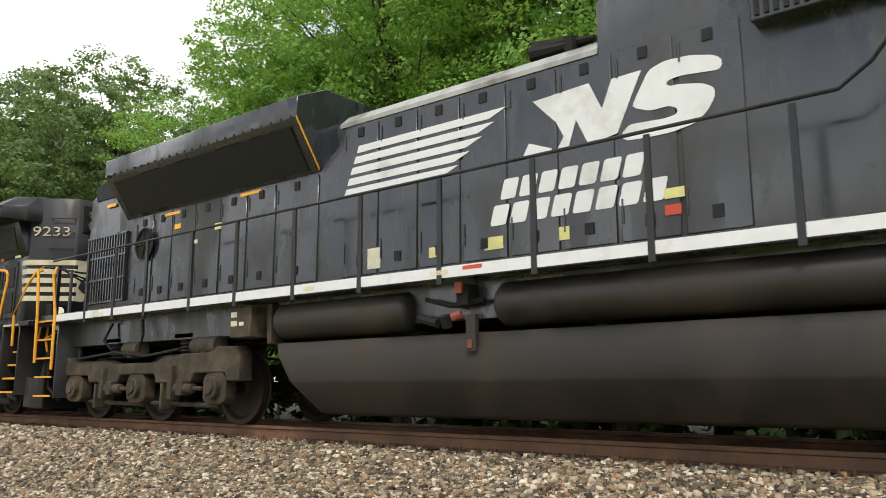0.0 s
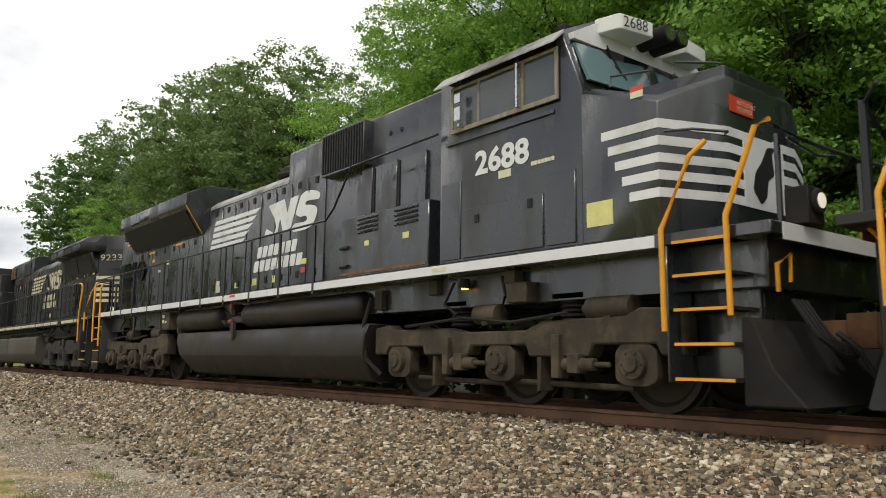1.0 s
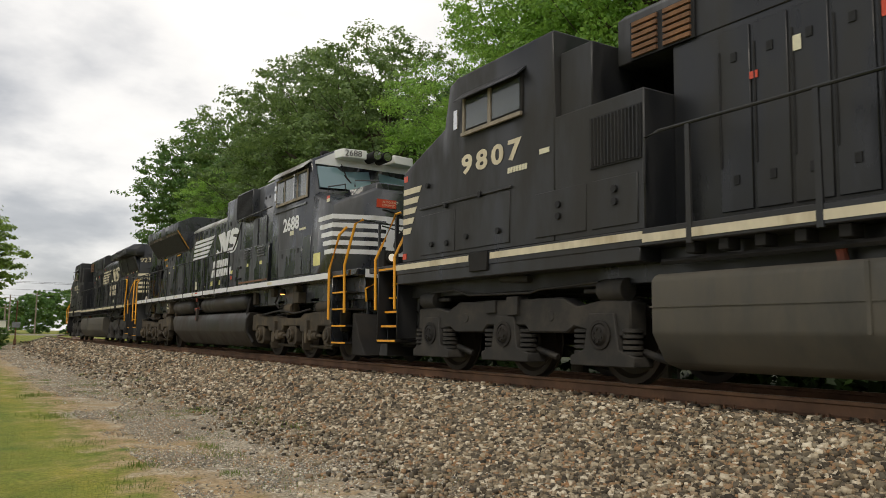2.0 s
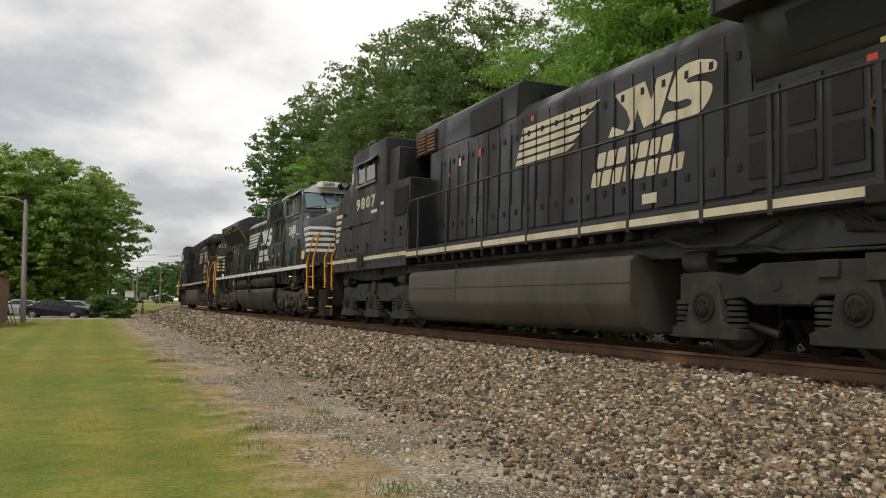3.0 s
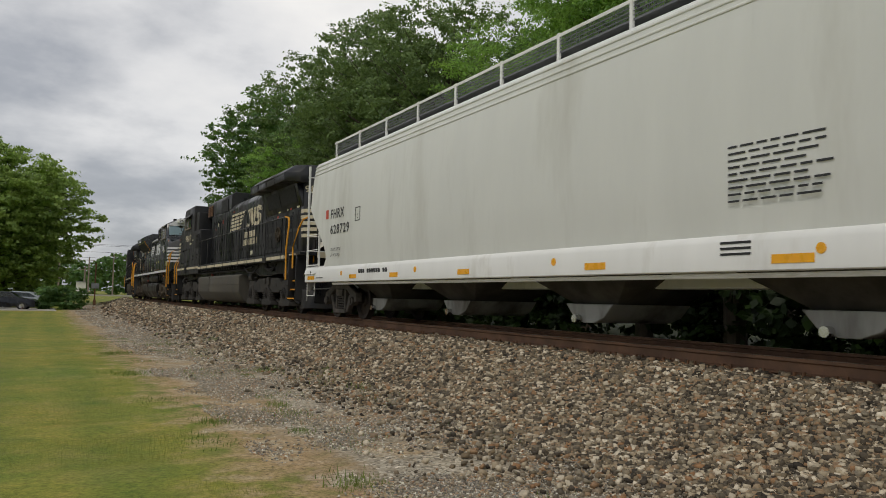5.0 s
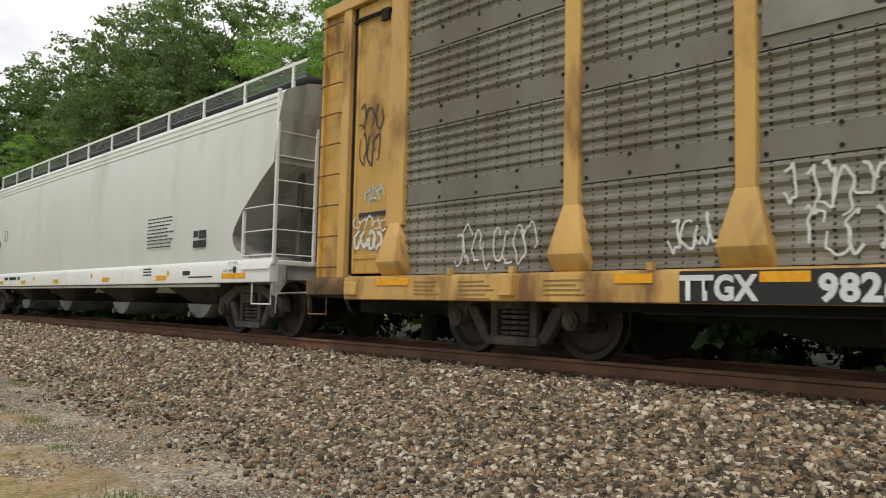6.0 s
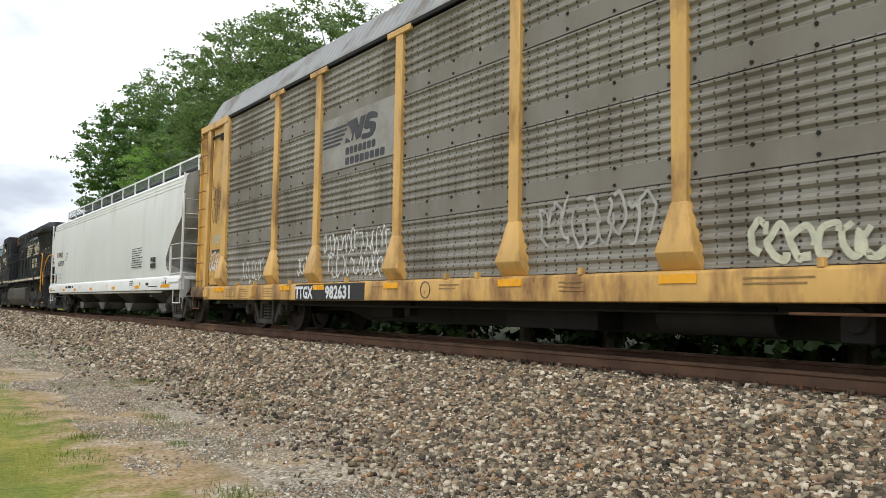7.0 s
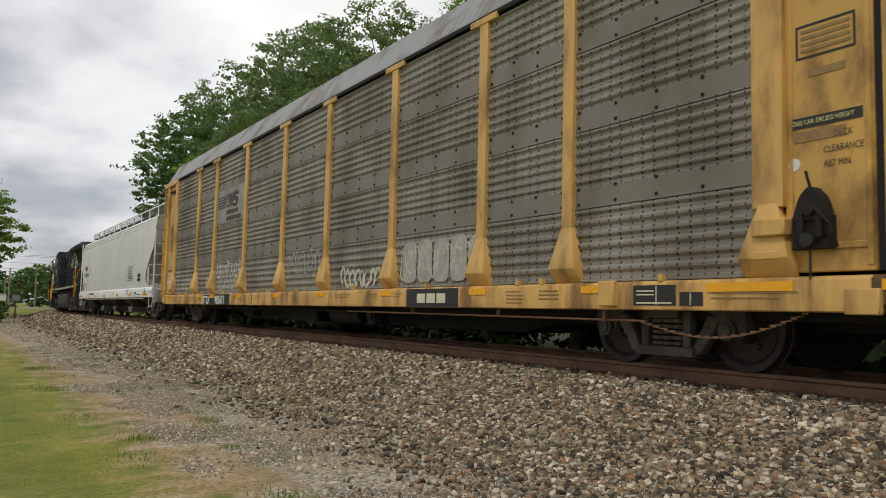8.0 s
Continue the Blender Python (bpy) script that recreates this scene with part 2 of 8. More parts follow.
M["leaf_oak"] = leaf_material("oak_leaf", (0.026, 0.076, 0.028), (0.125, 0.235, 0.07), (0.29, 0.46, 0.09))
M["leaf_maple"] = leaf_material("maple_leaf", (0.055, 0.14, 0.03), (0.3, 0.5, 0.105), (0.46, 0.73, 0.14), 0.34)
M["leaf_ash"] = leaf_material("ash_leaf", (0.055, 0.1, 0.04), (0.2, 0.29, 0.1), (0.3, 0.44, 0.12))
M["leaf_lone"] = leaf_material("shade_tree_leaf", (0.085, 0.15, 0.04), (0.34, 0.46, 0.13), (0.5, 0.68, 0.16), 0.36)
# leaf green taken down to near black: shade of train and trees in the colour
M["leaf_shaded"] = leaf_material("undergrowth_leaf", (0.009, 0.02, 0.006), (0.03, 0.06, 0.012), (0.05, 0.1, 0.012))
M["grass"] = leaf_material("lawn_blade", (0.13, 0.17, 0.035), (0.31, 0.32, 0.085), (0.36, 0.4, 0.08))
M["weed"] = leaf_material("weed_leaf", (0.075, 0.125, 0.025), (0.2, 0.255, 0.06), (0.25, 0.34, 0.06))


def glass_material(name, tint, rough=0.03):
    m = bpy.data.materials.new(name)
    m.use_nodes = True
    p = m.node_tree.nodes["Principled BSDF"]
    p.inputs["Base Color"].default_value = (*tint, 1)
    p.inputs["Roughness"].default_value = rough
    p.inputs["Transmission Weight"].default_value = 0.6
    p.inputs["Specular IOR Level"].default_value = 0.8
    return m


M["glass"] = glass_material("cab_glass", (0.16, 0.19, 0.2))
M["screen_glass"] = glass_material("filmed_windscreen", (0.17, 0.28, 0.31), 0.1)
M["screen_glass"].node_tree.nodes["Principled BSDF"].inputs["Transmission Weight"].default_value = 0.15
M["screen_glass"].node_tree.nodes["Principled BSDF"].inputs["Coat Weight"].default_value = 0.6


# ---- mesh helpers ----
class Shape:
    """Collects the faces of one part."""

    def __init__(self):
        self.v, self.f, self.runs = [], [], []

    def add(self, verts, faces):
        k = len(self.v)
        self.runs.append((k, k + len(verts), len(self.f), len(self.f) + len(faces)))
        self.v += [tuple(p) for p in verts]
        self.f += [tuple(i + k for i in q) for q in faces]
        return self

    def box(self, x0, x1, y0, y1, z0, z1):
        x0, x1, y0, y1, z0, z1 = min(x0, x1), max(x0, x1), min(y0, y1), max(y0, y1), min(z0, z1), max(z0, z1)
        return self.add([(x0, y0, z0), (x1, y0, z0), (x1, y1, z0), (x0, y1, z0), (x0, y0, z1), (x1, y0, z1), (x1, y1, z1), (x0, y1, z1)],
                        [(0, 3, 2, 1), (4, 5, 6, 7), (0, 1, 5, 4), (1, 2, 6, 5), (2, 3, 7, 6), (3, 0, 4, 7)])

    def prism(self, poly, axis, a0, a1):
        """A polygon drawn out along an axis: poly is (y, z) for x, (x, z) for y, (x, y) for z."""
        def at(p, a):
            return {"x": (a, p[0], p[1]), "y": (p[0], a, p[1]), "z": (p[0], p[1], a)}[axis]
        n = len(poly)
        return self.add([at(p, a0) for p in poly] + [at(p, a1) for p in poly],
                        [tuple(range(n)), tuple(range(2 * n - 1, n - 1, -1))] + [(i, i + n, (i + 1) % n + n, (i + 1) % n) for i in range(n)])

    def loft(self, rings, cap=True):
        """Skin over rings of equally many points."""
        n = len(rings[0])
        faces = []
        for r in range(len(rings) - 1):
            faces += [(r * n + i, r * n + (i + 1) % n, (r + 1) * n + (i + 1) % n, (r + 1) * n + i) for i in range(n)]
        if cap:
            faces += [tuple(range(n - 1, -1, -1)), tuple(range((len(rings) - 1) * n, len(rings) * n))]
        return self.add([p for r in rings for p in r], faces)

    def cyl(self, p0, p1, r, n=12, r1=None):
        return self.tube([p0, p1], r, n, r1)

    def tube(self, pts, r, n=6, r1=None):
        pts = [Vector(p) for p in pts]
        rings = []
        for i, p in enumerate(pts):
            d = (pts[min(i + 1, len(pts) - 1)] - pts[max(i - 1, 0)]).normalized()
            a = d.orthogonal().normalized() if abs(d.z) > 0.9 else d.cross(Vector((0, 0, 1))).normalized()
            b = d.cross(a)
            rr = r if r1 is None else r + (r1 - r) * i / (len(pts) - 1)
            rings.append([p + (a * math.cos(2 * math.pi * k / n) + b * math.sin(2 * math.pi * k / n)) * rr for k in range(n)])
        return self.loft(rings)

    def quad(self, a, b, c, d):
        return self.add([a, b, c, d], [(0, 1, 2, 3)])


START = [0.0]      # the place along the train of the car in hand: parts are given in train metres


def mesh_of(name, shape, material, bevel=0.0, smooth=40, origin=(0, 0, 0)):
    me = bpy.data.meshes.new(name)
    ox, oy, oz = origin
    me.from_pydata([(x - ox, y - oy, z - oz) for x, y, z in shape.v], [], shape.f)
    bm = bmesh.new()
    bm.from_mesh(me)
    bmesh.ops.recalc_face_normals(bm, faces=bm.faces)
    if bevel:
        edges = [e for e in bm.edges if len(e.link_faces) == 2 and e.calc_face_angle(0) > 0.5]
        bmesh.ops.bevel(bm, geom=edges, offset=bevel, segments=1, affect="EDGES", clamp_overlap=True)
    bm.to_mesh(me)
    bm.free()
    for m in (material if isinstance(material, (list, tuple)) else [material]):
        me.materials.append(m)
    if smooth:
        me.polygons.foreach_set("use_smooth", [True] * len(me.polygons))
        me.set_sharp_from_angle(angle=radians(smooth))
    return me


def pieces(shape):
    """The pieces of a shape that touch each other, each as a shape of its own."""
    runs = shape.runs
    if len(runs) < 2 or runs[-1][3] != len(shape.f):
        return [shape]
    lo = [[min(p[k] for p in shape.v[a:b]) - 0.004 for k in range(3)] for a, b, _, _ in runs]
    hi = [[max(p[k] for p in shape.v[a:b]) + 0.004 for k in range(3)] for a, b, _, _ in runs]
    team = list(range(len(runs)))
    for i in range(len(runs)):
        for j in range(i):
            if team[i] != team[j] and all(lo[i][k] < hi[j][k] and lo[j][k] < hi[i][k] for k in range(3)):
                a, b = team[i], team[j]
                team = [b if q == a else q for q in team]
    out = []
    for q in sorted(set(team)):
        sh = Shape()
        for r, (a, b, c, d) in enumerate(runs):
            if team[r] == q:
                sh.add(shape.v[a:b], [tuple(x - a for x in f) for f in shape.f[c:d]])
        out.append(sh)
    return out


def part(name, shape, material, parent=None, label="", bevel=0.0, smooth=40, apart=""):
    """Mesh parts under a thing or a part, in train metres along the car in hand: one for each piece that stands apart."""
    while parent is not None and parent.parent is not None and parent.parent.parent is not None:
        parent = parent.parent
    if apart:
        main, *rest = [Shape().add(shape.v[a:b], [tuple(x - a for x in f) for f in shape.f[c:d]]) for a, b, c, d in shape.runs]
        first = part(name, main, material, parent, label, bevel, smooth)
        for bit in rest:
            part(apart, bit, material, first, "", bevel, smooth)
        return first
    bits = pieces(shape) if len(shape.runs) <= 150 else [shape]
    many = len(bits) > 60
    first = None
    for bit in ([shape] if many or len(shape.runs) > 150 else bits):
        ob = new(name, mesh_of(name, bit, material, bevel, smooth, (0, START[0], 0)))
        ob.parent = parent
        tagged(ob, label, kind="stuff" if many else "")
        first = first or ob
    return first


def solid(name, shape, material, label="", category="", group="", kind="", bevel=0.0, smooth=40, origin=(0, 0, 0)):
    """One top-level mesh object in world metres, with its origin at its base."""
    ob = new(name, mesh_of(name, shape, material, bevel, smooth, origin))
    ob.location = origin
    return tagged(ob, label, category, group, kind)


def rounded(pts, r, n=3):
    """A closed outline with rounded corners."""
    out = []
    for i, p in enumerate(pts):
        a, b, c = Vector(pts[i - 1]), Vector(p), Vector(pts[(i + 1) % len(pts)])
        u, w = (a - b), (c - b)
        k = min(r, u.length * 0.45, w.length * 0.45)
        s, e = b + u.normalized() * k, b + w.normalized() * k
        for j in range(n + 1):
            q = j / n
            out.append(tuple(s * (1 - q) ** 2 + b * 2 * q * (1 - q) + e * q * q))
    return out
# ---- track line: straight, then a slow bend to the right ----
XC, SPEED, BEND, CURVE = 8.0, 9.97, 45.0, 0.00112


def line_x(y):
    return XC + (CURVE * (y - BEND) ** 2 if y > BEND else 0.0)


def line_turn(y):
    return -math.degrees(math.atan(2 * CURVE * (y - BEND))) if y > BEND else 0.0


def ground_z(x, y):
    """Lawn level, rising over the ballast shoulder to the track bed."""
    d = x - (line_x(y) - XC)
    far = 1.0 if y < 70 else max(0.25, 1 - (y - 70) / 80)
    low = -0.95 * far - 0.2 * (1 - far)
    for a, b, za, zb in ((4.3, 4.9, low, low * 0.86 - 0.03), (4.9, 6.35, low * 0.86 - 0.03, -0.21), (6.35, 9.7, -0.21, -0.21), (9.7, 11.4, -0.21, low * 0.9)):
        if a <= d < b:
            q = (d - a) / (b - a)
            return za + (zb - za) * q
    if d >= 11.4:
        return low * 0.9 - 0.05 * min(1.0, (d - 11.4) / 10)
    return low


def ground_material():
    m = bpy.data.materials.new("lawn_dirt_and_gravel")
    m.use_nodes = True
    t = m.node_tree
    t.nodes.clear()
    co = node(t, "ShaderNodeTexCoord")
    sp = node(t, "ShaderNodeSeparateXYZ", [(0, co.outputs["Object"])])
    big = node(t, "ShaderNodeTexNoise", [(0, co.outputs["Object"])], in_2=0.35, in_3=5.0, in_4=0.65)
    mid = node(t, "ShaderNodeTexNoise", [(0, co.outputs["Object"])], in_2=2.2, in_3=6.0, in_4=0.65)
    fine = node(t, "ShaderNodeTexNoise", [(0, co.outputs["Object"])], in_2=26.0, in_3=4.0, in_4=0.7)
    vor = node(t, "ShaderNodeTexVoronoi", [(0, co.outputs["Object"])], in_2=34.0)
    # the bend of the line, taken off x
    by = node(t, "ShaderNodeMath", [(0, sp.outputs[1])], operation="SUBTRACT", in_1=BEND)
    by = node(t, "ShaderNodeMath", [(0, by.outputs[0])], operation="MAXIMUM", in_1=0.0)
    by = node(t, "ShaderNodeMath", [(0, by.outputs[0]), (1, by.outputs[0])], operation="MULTIPLY")
    by = node(t, "ShaderNodeMath", [(0, by.outputs[0])], operation="MULTIPLY", in_1=-CURVE)
    d0 = node(t, "ShaderNodeMath", [(0, sp.outputs[0]), (1, by.outputs[0])], operation="ADD")
    wob = node(t, "ShaderNodeMath", [(0, mid.outputs[0])], operation="MULTIPLY_ADD", in_1=2.4, in_2=-1.2)
    wob2 = node(t, "ShaderNodeMath", [(0, big.outputs[0])], operation="MULTIPLY_ADD", in_1=4.5, in_2=-2.25)
    d = node(t, "ShaderNodeMath", [(0, d0.outputs[0]), (1, wob.outputs[0])], operation="ADD")
    d2 = node(t, "ShaderNodeMath", [(0, d.outputs[0]), (1, wob2.outputs[0])], operation="ADD")
    lawn = ramp(t, mid.outputs[0], [(0.3, (0.145, 0.19, 0.038)), (0.52, (0.225, 0.24, 0.052)), (0.75, (0.3, 0.26, 0.08))])
    lawnb = ramp(t, big.outputs[0], [(0.35, (0.75, 0.92, 0.75)), (0.65, (1.28, 1.1, 1.0))])
    lawn = node(t, "ShaderNodeMix", [(6, lawn), (7, lawnb)], data_type="RGBA", blend_type="MULTIPLY", in_0=1.0).outputs[2]
    # mower passes, a little over a metre wide, along the line
    mow = node(t, "ShaderNodeMath", [(0, d0.outputs[0])], operation="MULTIPLY_ADD", in_1=5.2, in_2=0.9)
    mow = node(t, "ShaderNodeMath", [(0, mow.outputs[0])], operation="SINE")
    mowc = ramp(t, node(t, "ShaderNodeMath", [(0, mow.outputs[0])], operation="MULTIPLY_ADD", in_1=0.5, in_2=0.5).outputs[0], [(0.2, (0.86, 0.92, 0.84)), (0.9, (1.12, 1.06, 1.02))])
    lawn = node(t, "ShaderNodeMix", [(6, lawn), (7, mowc)], data_type="RGBA", blend_type="MULTIPLY", in_0=0.8).outputs[2]
    dirt = ramp(t, mid.outputs[0], [(0.3, (0.27, 0.21, 0.11)), (0.5, (0.4, 0.275, 0.145)), (0.7, (0.46, 0.38, 0.24))])
    speck = ramp(t, fine.outputs[0], [(0.32, 0.45), (0.5, 1.0), (0.68, 1.4)])
    dirt = node(t, "ShaderNodeMix", [(6, dirt), (7, speck)], data_type="RGBA", blend_type="MULTIPLY", in_0=1.0).outputs[2]
    lawn = node(t, "ShaderNodeMix", [(6, lawn), (7, speck)], data_type="RGBA", blend_type="MULTIPLY", in_0=0.45).outputs[2]
    turf = node(t, "ShaderNodeTexNoise", [(0, co.outputs["Object"])], in_2=20.0, in_3=6.0, in_4=0.85)
    blades = ramp(t, turf.outputs[0], [(0.34, (0.52, 0.55, 0.5)), (0.5, (1.0, 1.0, 1.0)), (0.66, (1.5, 1.38, 1.25))])
    lawn = node(t, "ShaderNodeMix", [(6, lawn), (7, blades)], data_type="RGBA", blend_type="MULTIPLY", in_0=0.85).outputs[2]
    grit = ramp(t, vor.outputs["Color"], [(0.1, (0.16, 0.142, 0.112)), (0.45, (0.36, 0.325, 0.26)), (0.8, (0.53, 0.49, 0.41)), (0.95, (0.78, 0.74, 0.65))])
    grit2 = ramp(t, mid.outputs[0], [(0.35, (0.75, 0.73, 0.7)), (0.65, (1.15, 1.1, 1.02))])
    grit = node(t, "ShaderNodeMix", [(6, grit), (7, grit2)], data_type="RGBA", blend_type="MULTIPLY", in_0=1.0).outputs[2]
    bed = ramp(t, vor.outputs["Color"], [(0.1, (0.04, 0.032, 0.024)), (0.5, (0.095, 0.072, 0.05)), (0.95, (0.22, 0.17, 0.12))])
    f1 = node(t, "ShaderNodeMapRange", [(0, d.outputs[0])], in_1=1.45, in_2=2.1, in_3=0.0, in_4=1.0).outputs[0]
    f2 = node(t, "ShaderNodeMapRange", [(0, d2.outputs[0])], in_1=2.05, in_2=2.8, in_3=0.0, in_4=1.0).outputs[0]
    f3 = node(t, "ShaderNodeMapRange", [(0, d.outputs[0])], in_1=4.1, in_2=5.0, in_3=0.0, in_4=1.0).outputs[0]
    f4 = node(t, "ShaderNodeMapRange", [(0, d.outputs[0])], in_1=10.6, in_2=11.4, in_3=0.0, in_4=1.0).outputs[0]
    col = node(t, "ShaderNodeMix", [(0, f1), (6, lawn), (7, dirt)], data_type="RGBA").outputs[2]
    col = node(t, "ShaderNodeMix", [(0, f2), (6, col), (7, grit)], data_type="RGBA").outputs[2]
    pn = node(t, "ShaderNodeTexNoise", [(0, co.outputs["Object"])], in_2=0.9, in_3=6.0, in_4=0.7)
    pf = ramp(t, pn.outputs[0], [(0.5, 0.0), (0.6, 0.8)])
    off_lawn = node(t, "ShaderNodeMapRange", [(0, d.outputs[0])], in_1=1.0, in_2=2.2, in_3=0.12, in_4=1.0).outputs[0]
    pf = node(t, "ShaderNodeMath", [(0, pf), (1, off_lawn)], operation="MULTIPLY").outputs[0]
    col = node(t, "ShaderNodeMix", [(0, pf), (6, col), (7, dirt)], data_type="RGBA").outputs[2]
    col = node(t, "ShaderNodeMix", [(0, f3), (6, col), (7, bed)], data_type="RGBA").outputs[2]
    col = node(t, "ShaderNodeMix", [(0, f4), (6, col)], data_type="RGBA", in_7=(0.06, 0.07, 0.025, 1)).outputs[2]
    far = node(t, "ShaderNodeMapRange", [(0, sp.outputs[1])], in_1=80.0, in_2=90.0, in_3=0.0, in_4=1.0).outputs[0]
    col = node(t, "ShaderNodeMix", [(0, far), (6, col), (7, lawn)], data_type="RGBA").outputs[2]
    hb = node(t, "ShaderNodeMath", [(0, vor.outputs["Distance"]), (1, fine.outputs[0])], operation="ADD")
    b = node(t, "ShaderNodeBump", [(2, hb.outputs[0])], in_0=0.5, in_1=0.02)
    p = node(t, "ShaderNodeBsdfPrincipled", [(0, col)])
    p.inputs["Roughness"].default_value = 0.92
    p.inputs["Specular IOR Level"].default_value = 0.2
    t.links.new(b.outputs[0], p.inputs["Normal"])
    node(t, "ShaderNodeOutputMaterial", [(0, p.outputs[0])])
    return m


M["ground"] = ground_material()


def build_ground():
    """One sheet: fine steps near the line, wide ones to the horizon."""
    xs = [-1500, -600, -200, -80, -40, -20] + [-10 + 0.5 * i for i in range(26)] + [3 + 0.15 * i for i in range(62)] + [12.5, 14, 17, 22, 30, 50, 90, 200, 600, 1500]
    ys = [-1500, -500, -150, -60] + [-30 + 1.0 * i for i in range(28)] + [-2 + 0.4 * i for i in range(80)] + [30 + 2.0 * i for i in range(66)] + [170, 200, 260, 400, 700, 1500, 2500]
    verts, faces = [], []
    for y in ys:
        for x in xs:
            d = x + (line_x(min(y, 180)) - XC) if -30 < x < 60 else x
            lump = 0.03 * noise.noise(Vector((d * 0.8, y * 0.8, 0))) + (0.02 * noise.noise(Vector((d * 2.5, y * 2.5, 3))) if 1 < x < 7 else 0)
            verts.append((d, y, ground_z(d, min(y, 180)) + (lump if not 6.5 < x < 9.6 else 0)))
    n = len(xs)
    for j in range(len(ys) - 1):
        faces += [(j * n + i, j * n + i + 1, (j + 1) * n + i + 1, (j + 1) * n + i) for i in range(n - 1)]
    s = Shape()
    s.v, s.f = verts, faces
    solid("ground", s, M["ground"], "mown lawn, dirt and grey gravel beside the railway", "ground", kind="structure", smooth=60)


build_ground()


def sweep(profile, y0, y1, step, x_off):
    """A profile (x, z) drawn along the line."""
    rings = []
    y = y0
    while y <= y1:
        rings.append([(line_x(y) + x_off + px, y, pz) for px, pz in profile])
        y += step if y < BEND else step / 4
    return Shape().loft(rings)


def build_track():
    RAIL = [(-0.037, 0.0), (0.037, 0.0), (0.037, -0.035), (0.01, -0.05), (0.01, -0.145), (0.07, -0.16), (0.07, -0.172), (-0.07, -0.172), (-0.07, -0.16), (-0.01, -0.145), (-0.01, -0.05), (-0.037, -0.035)]
    HEAD = [(-0.03, 0.0015), (0.03, 0.0015), (0.03, -0.001), (-0.03, -0.001)]
    track = tagged(new("railway_track"), "rusty steel rails on dark timber ties in stone ballast", "railway track", kind="structure")
    START[0] = 0
    for side in (-0.753, 0.753):
        r = part("rail", sweep(RAIL, -40, 180, 20, side), M["rail"], track, "rust-brown steel rail", smooth=0)
        part("running_surface", sweep(HEAD, -40, 180, 20, side), M["railhead"], r, "worn pale rail head", smooth=0)
    tie = mesh_of("tie", Shape().box(-1.3, 1.3, -0.11, 0.11, -0.17, 0.0), M["tie"], 0.012, 0)
    plate = mesh_of("tie_plate", Shape().box(-0.17, 0.17, -0.09, 0.09, 0.0, 0.014).box(-0.14, -0.115, -0.07, -0.045, 0.014, 0.06).box(0.115, 0.14, 0.045, 0.07, 0.014, 0.06).box(-0.14, -0.115, 0.045, 0.07, 0.014, 0.055), M["rust"], 0, 0)
    rng = random.Random(5)
    for i in range(210):
        y = -16 + i * 0.5 + rng.uniform(-0.03, 0.03)
        o = new("tie", tie)
        o.parent = track
        o.matrix_basis = pose(line_x(y) + rng.uniform(-0.05, 0.05), y, -0.187, 0, 0, line_turn(y) + rng.uniform(-1, 1))
        if -1 < y < 32:
            q = new("tie_plate", plate)
            q.parent = o
            q.matrix_basis = pose(-0.753, 0, 0)


build_track()


def scatter(name, base_v, base_f, places, sizes, material, label, category, seed, flat=0.8, spin_full=True):
    """Many small pieces in one mesh: base shapes, turned, stretched and set at places."""
    rng = np.random.default_rng(seed)
    n = len(places)
    kinds = len(base_v)
    V, F, k = [], [], 0
    which = rng.integers(0, kinds, n)
    for kind in range(kinds):
        idx = np.where(which == kind)[0]
        bv, bf = base_v[kind], base_f[kind]
        a = rng.uniform(0, 2 * np.pi, len(idx))
        tilt = rng.normal(0, 0.75 if spin_full else 0.15, len(idx))
        sc = np.stack([rng.uniform(0.7, 1.3, len(idx)), rng.uniform(0.7, 1.3, len(idx)), rng.uniform(flat * 0.7, flat * 1.2, len(idx))], 1) * sizes[idx][:, None]
        v = bv[None] * sc[:, None, :]
        c, s = np.cos(tilt), np.sin(tilt)
        v = np.stack([v[..., 0], v[..., 1] * c[:, None] - v[..., 2] * s[:, None], v[..., 1] * s[:, None] + v[..., 2] * c[:, None]], -1)
        c, s = np.cos(a), np.sin(a)
        v = np.stack([v[..., 0] * c[:, None] - v[..., 1] * s[:, None], v[..., 0] * s[:, None] + v[..., 1] * c[:, None], v[..., 2]], -1)
        v += places[idx][:, None, :]
        f = bf[None] + (k + np.arange(len(idx)) * len(bv))[:, None, None]
        V.append(v.reshape(-1, 3))
        F.append(f.reshape(-1, bf.shape[1]))
        k += len(idx) * len(bv)
    V, F = np.concatenate(V), np.concatenate(F)
    me = bpy.data.meshes.new(name)
    me.vertices.add(len(V))
    me.vertices.foreach_set("co", V.astype(np.float32).ravel())
    w = F.shape[1]
    me.loops.add(F.size)
    me.loops.foreach_set("vertex_index", F.astype(np.int32).ravel())
    me.polygons.add(len(F))
    me.polygons.foreach_set("loop_start", np.arange(0, F.size, w, dtype=np.int32))
    me.update(calc_edges=True)
    me.materials.append(material)
    return tagged(new(name, me), label, category, kind="stuff")


def pebbles(kinds, seed):
    """Broken-stone shapes of twenty faces."""
    rng = np.random.default_rng(seed)
    v0 = np.array([(x, y, z) for x in (-0.4, 0.4) for y in (-0.4, 0.4) for z in (-0.4, 0.4)])
    f0 = np.array([(0, 1, 3), (0, 3, 2), (4, 6, 7), (4, 7, 5), (0, 4, 5), (0, 5, 1), (2, 3, 7), (2, 7, 6), (0, 2, 6), (0, 6, 4), (1, 5, 7), (1, 7, 3)])
    return [v0 * rng.uniform(0.65, 1.25, (len(v0), 3)) * rng.uniform(0.75, 1.3, (1, 3)) for _ in range(kinds)], [f0] * kinds


def heights(xy):
    return np.array([ground_z(x, y) for x, y in xy])


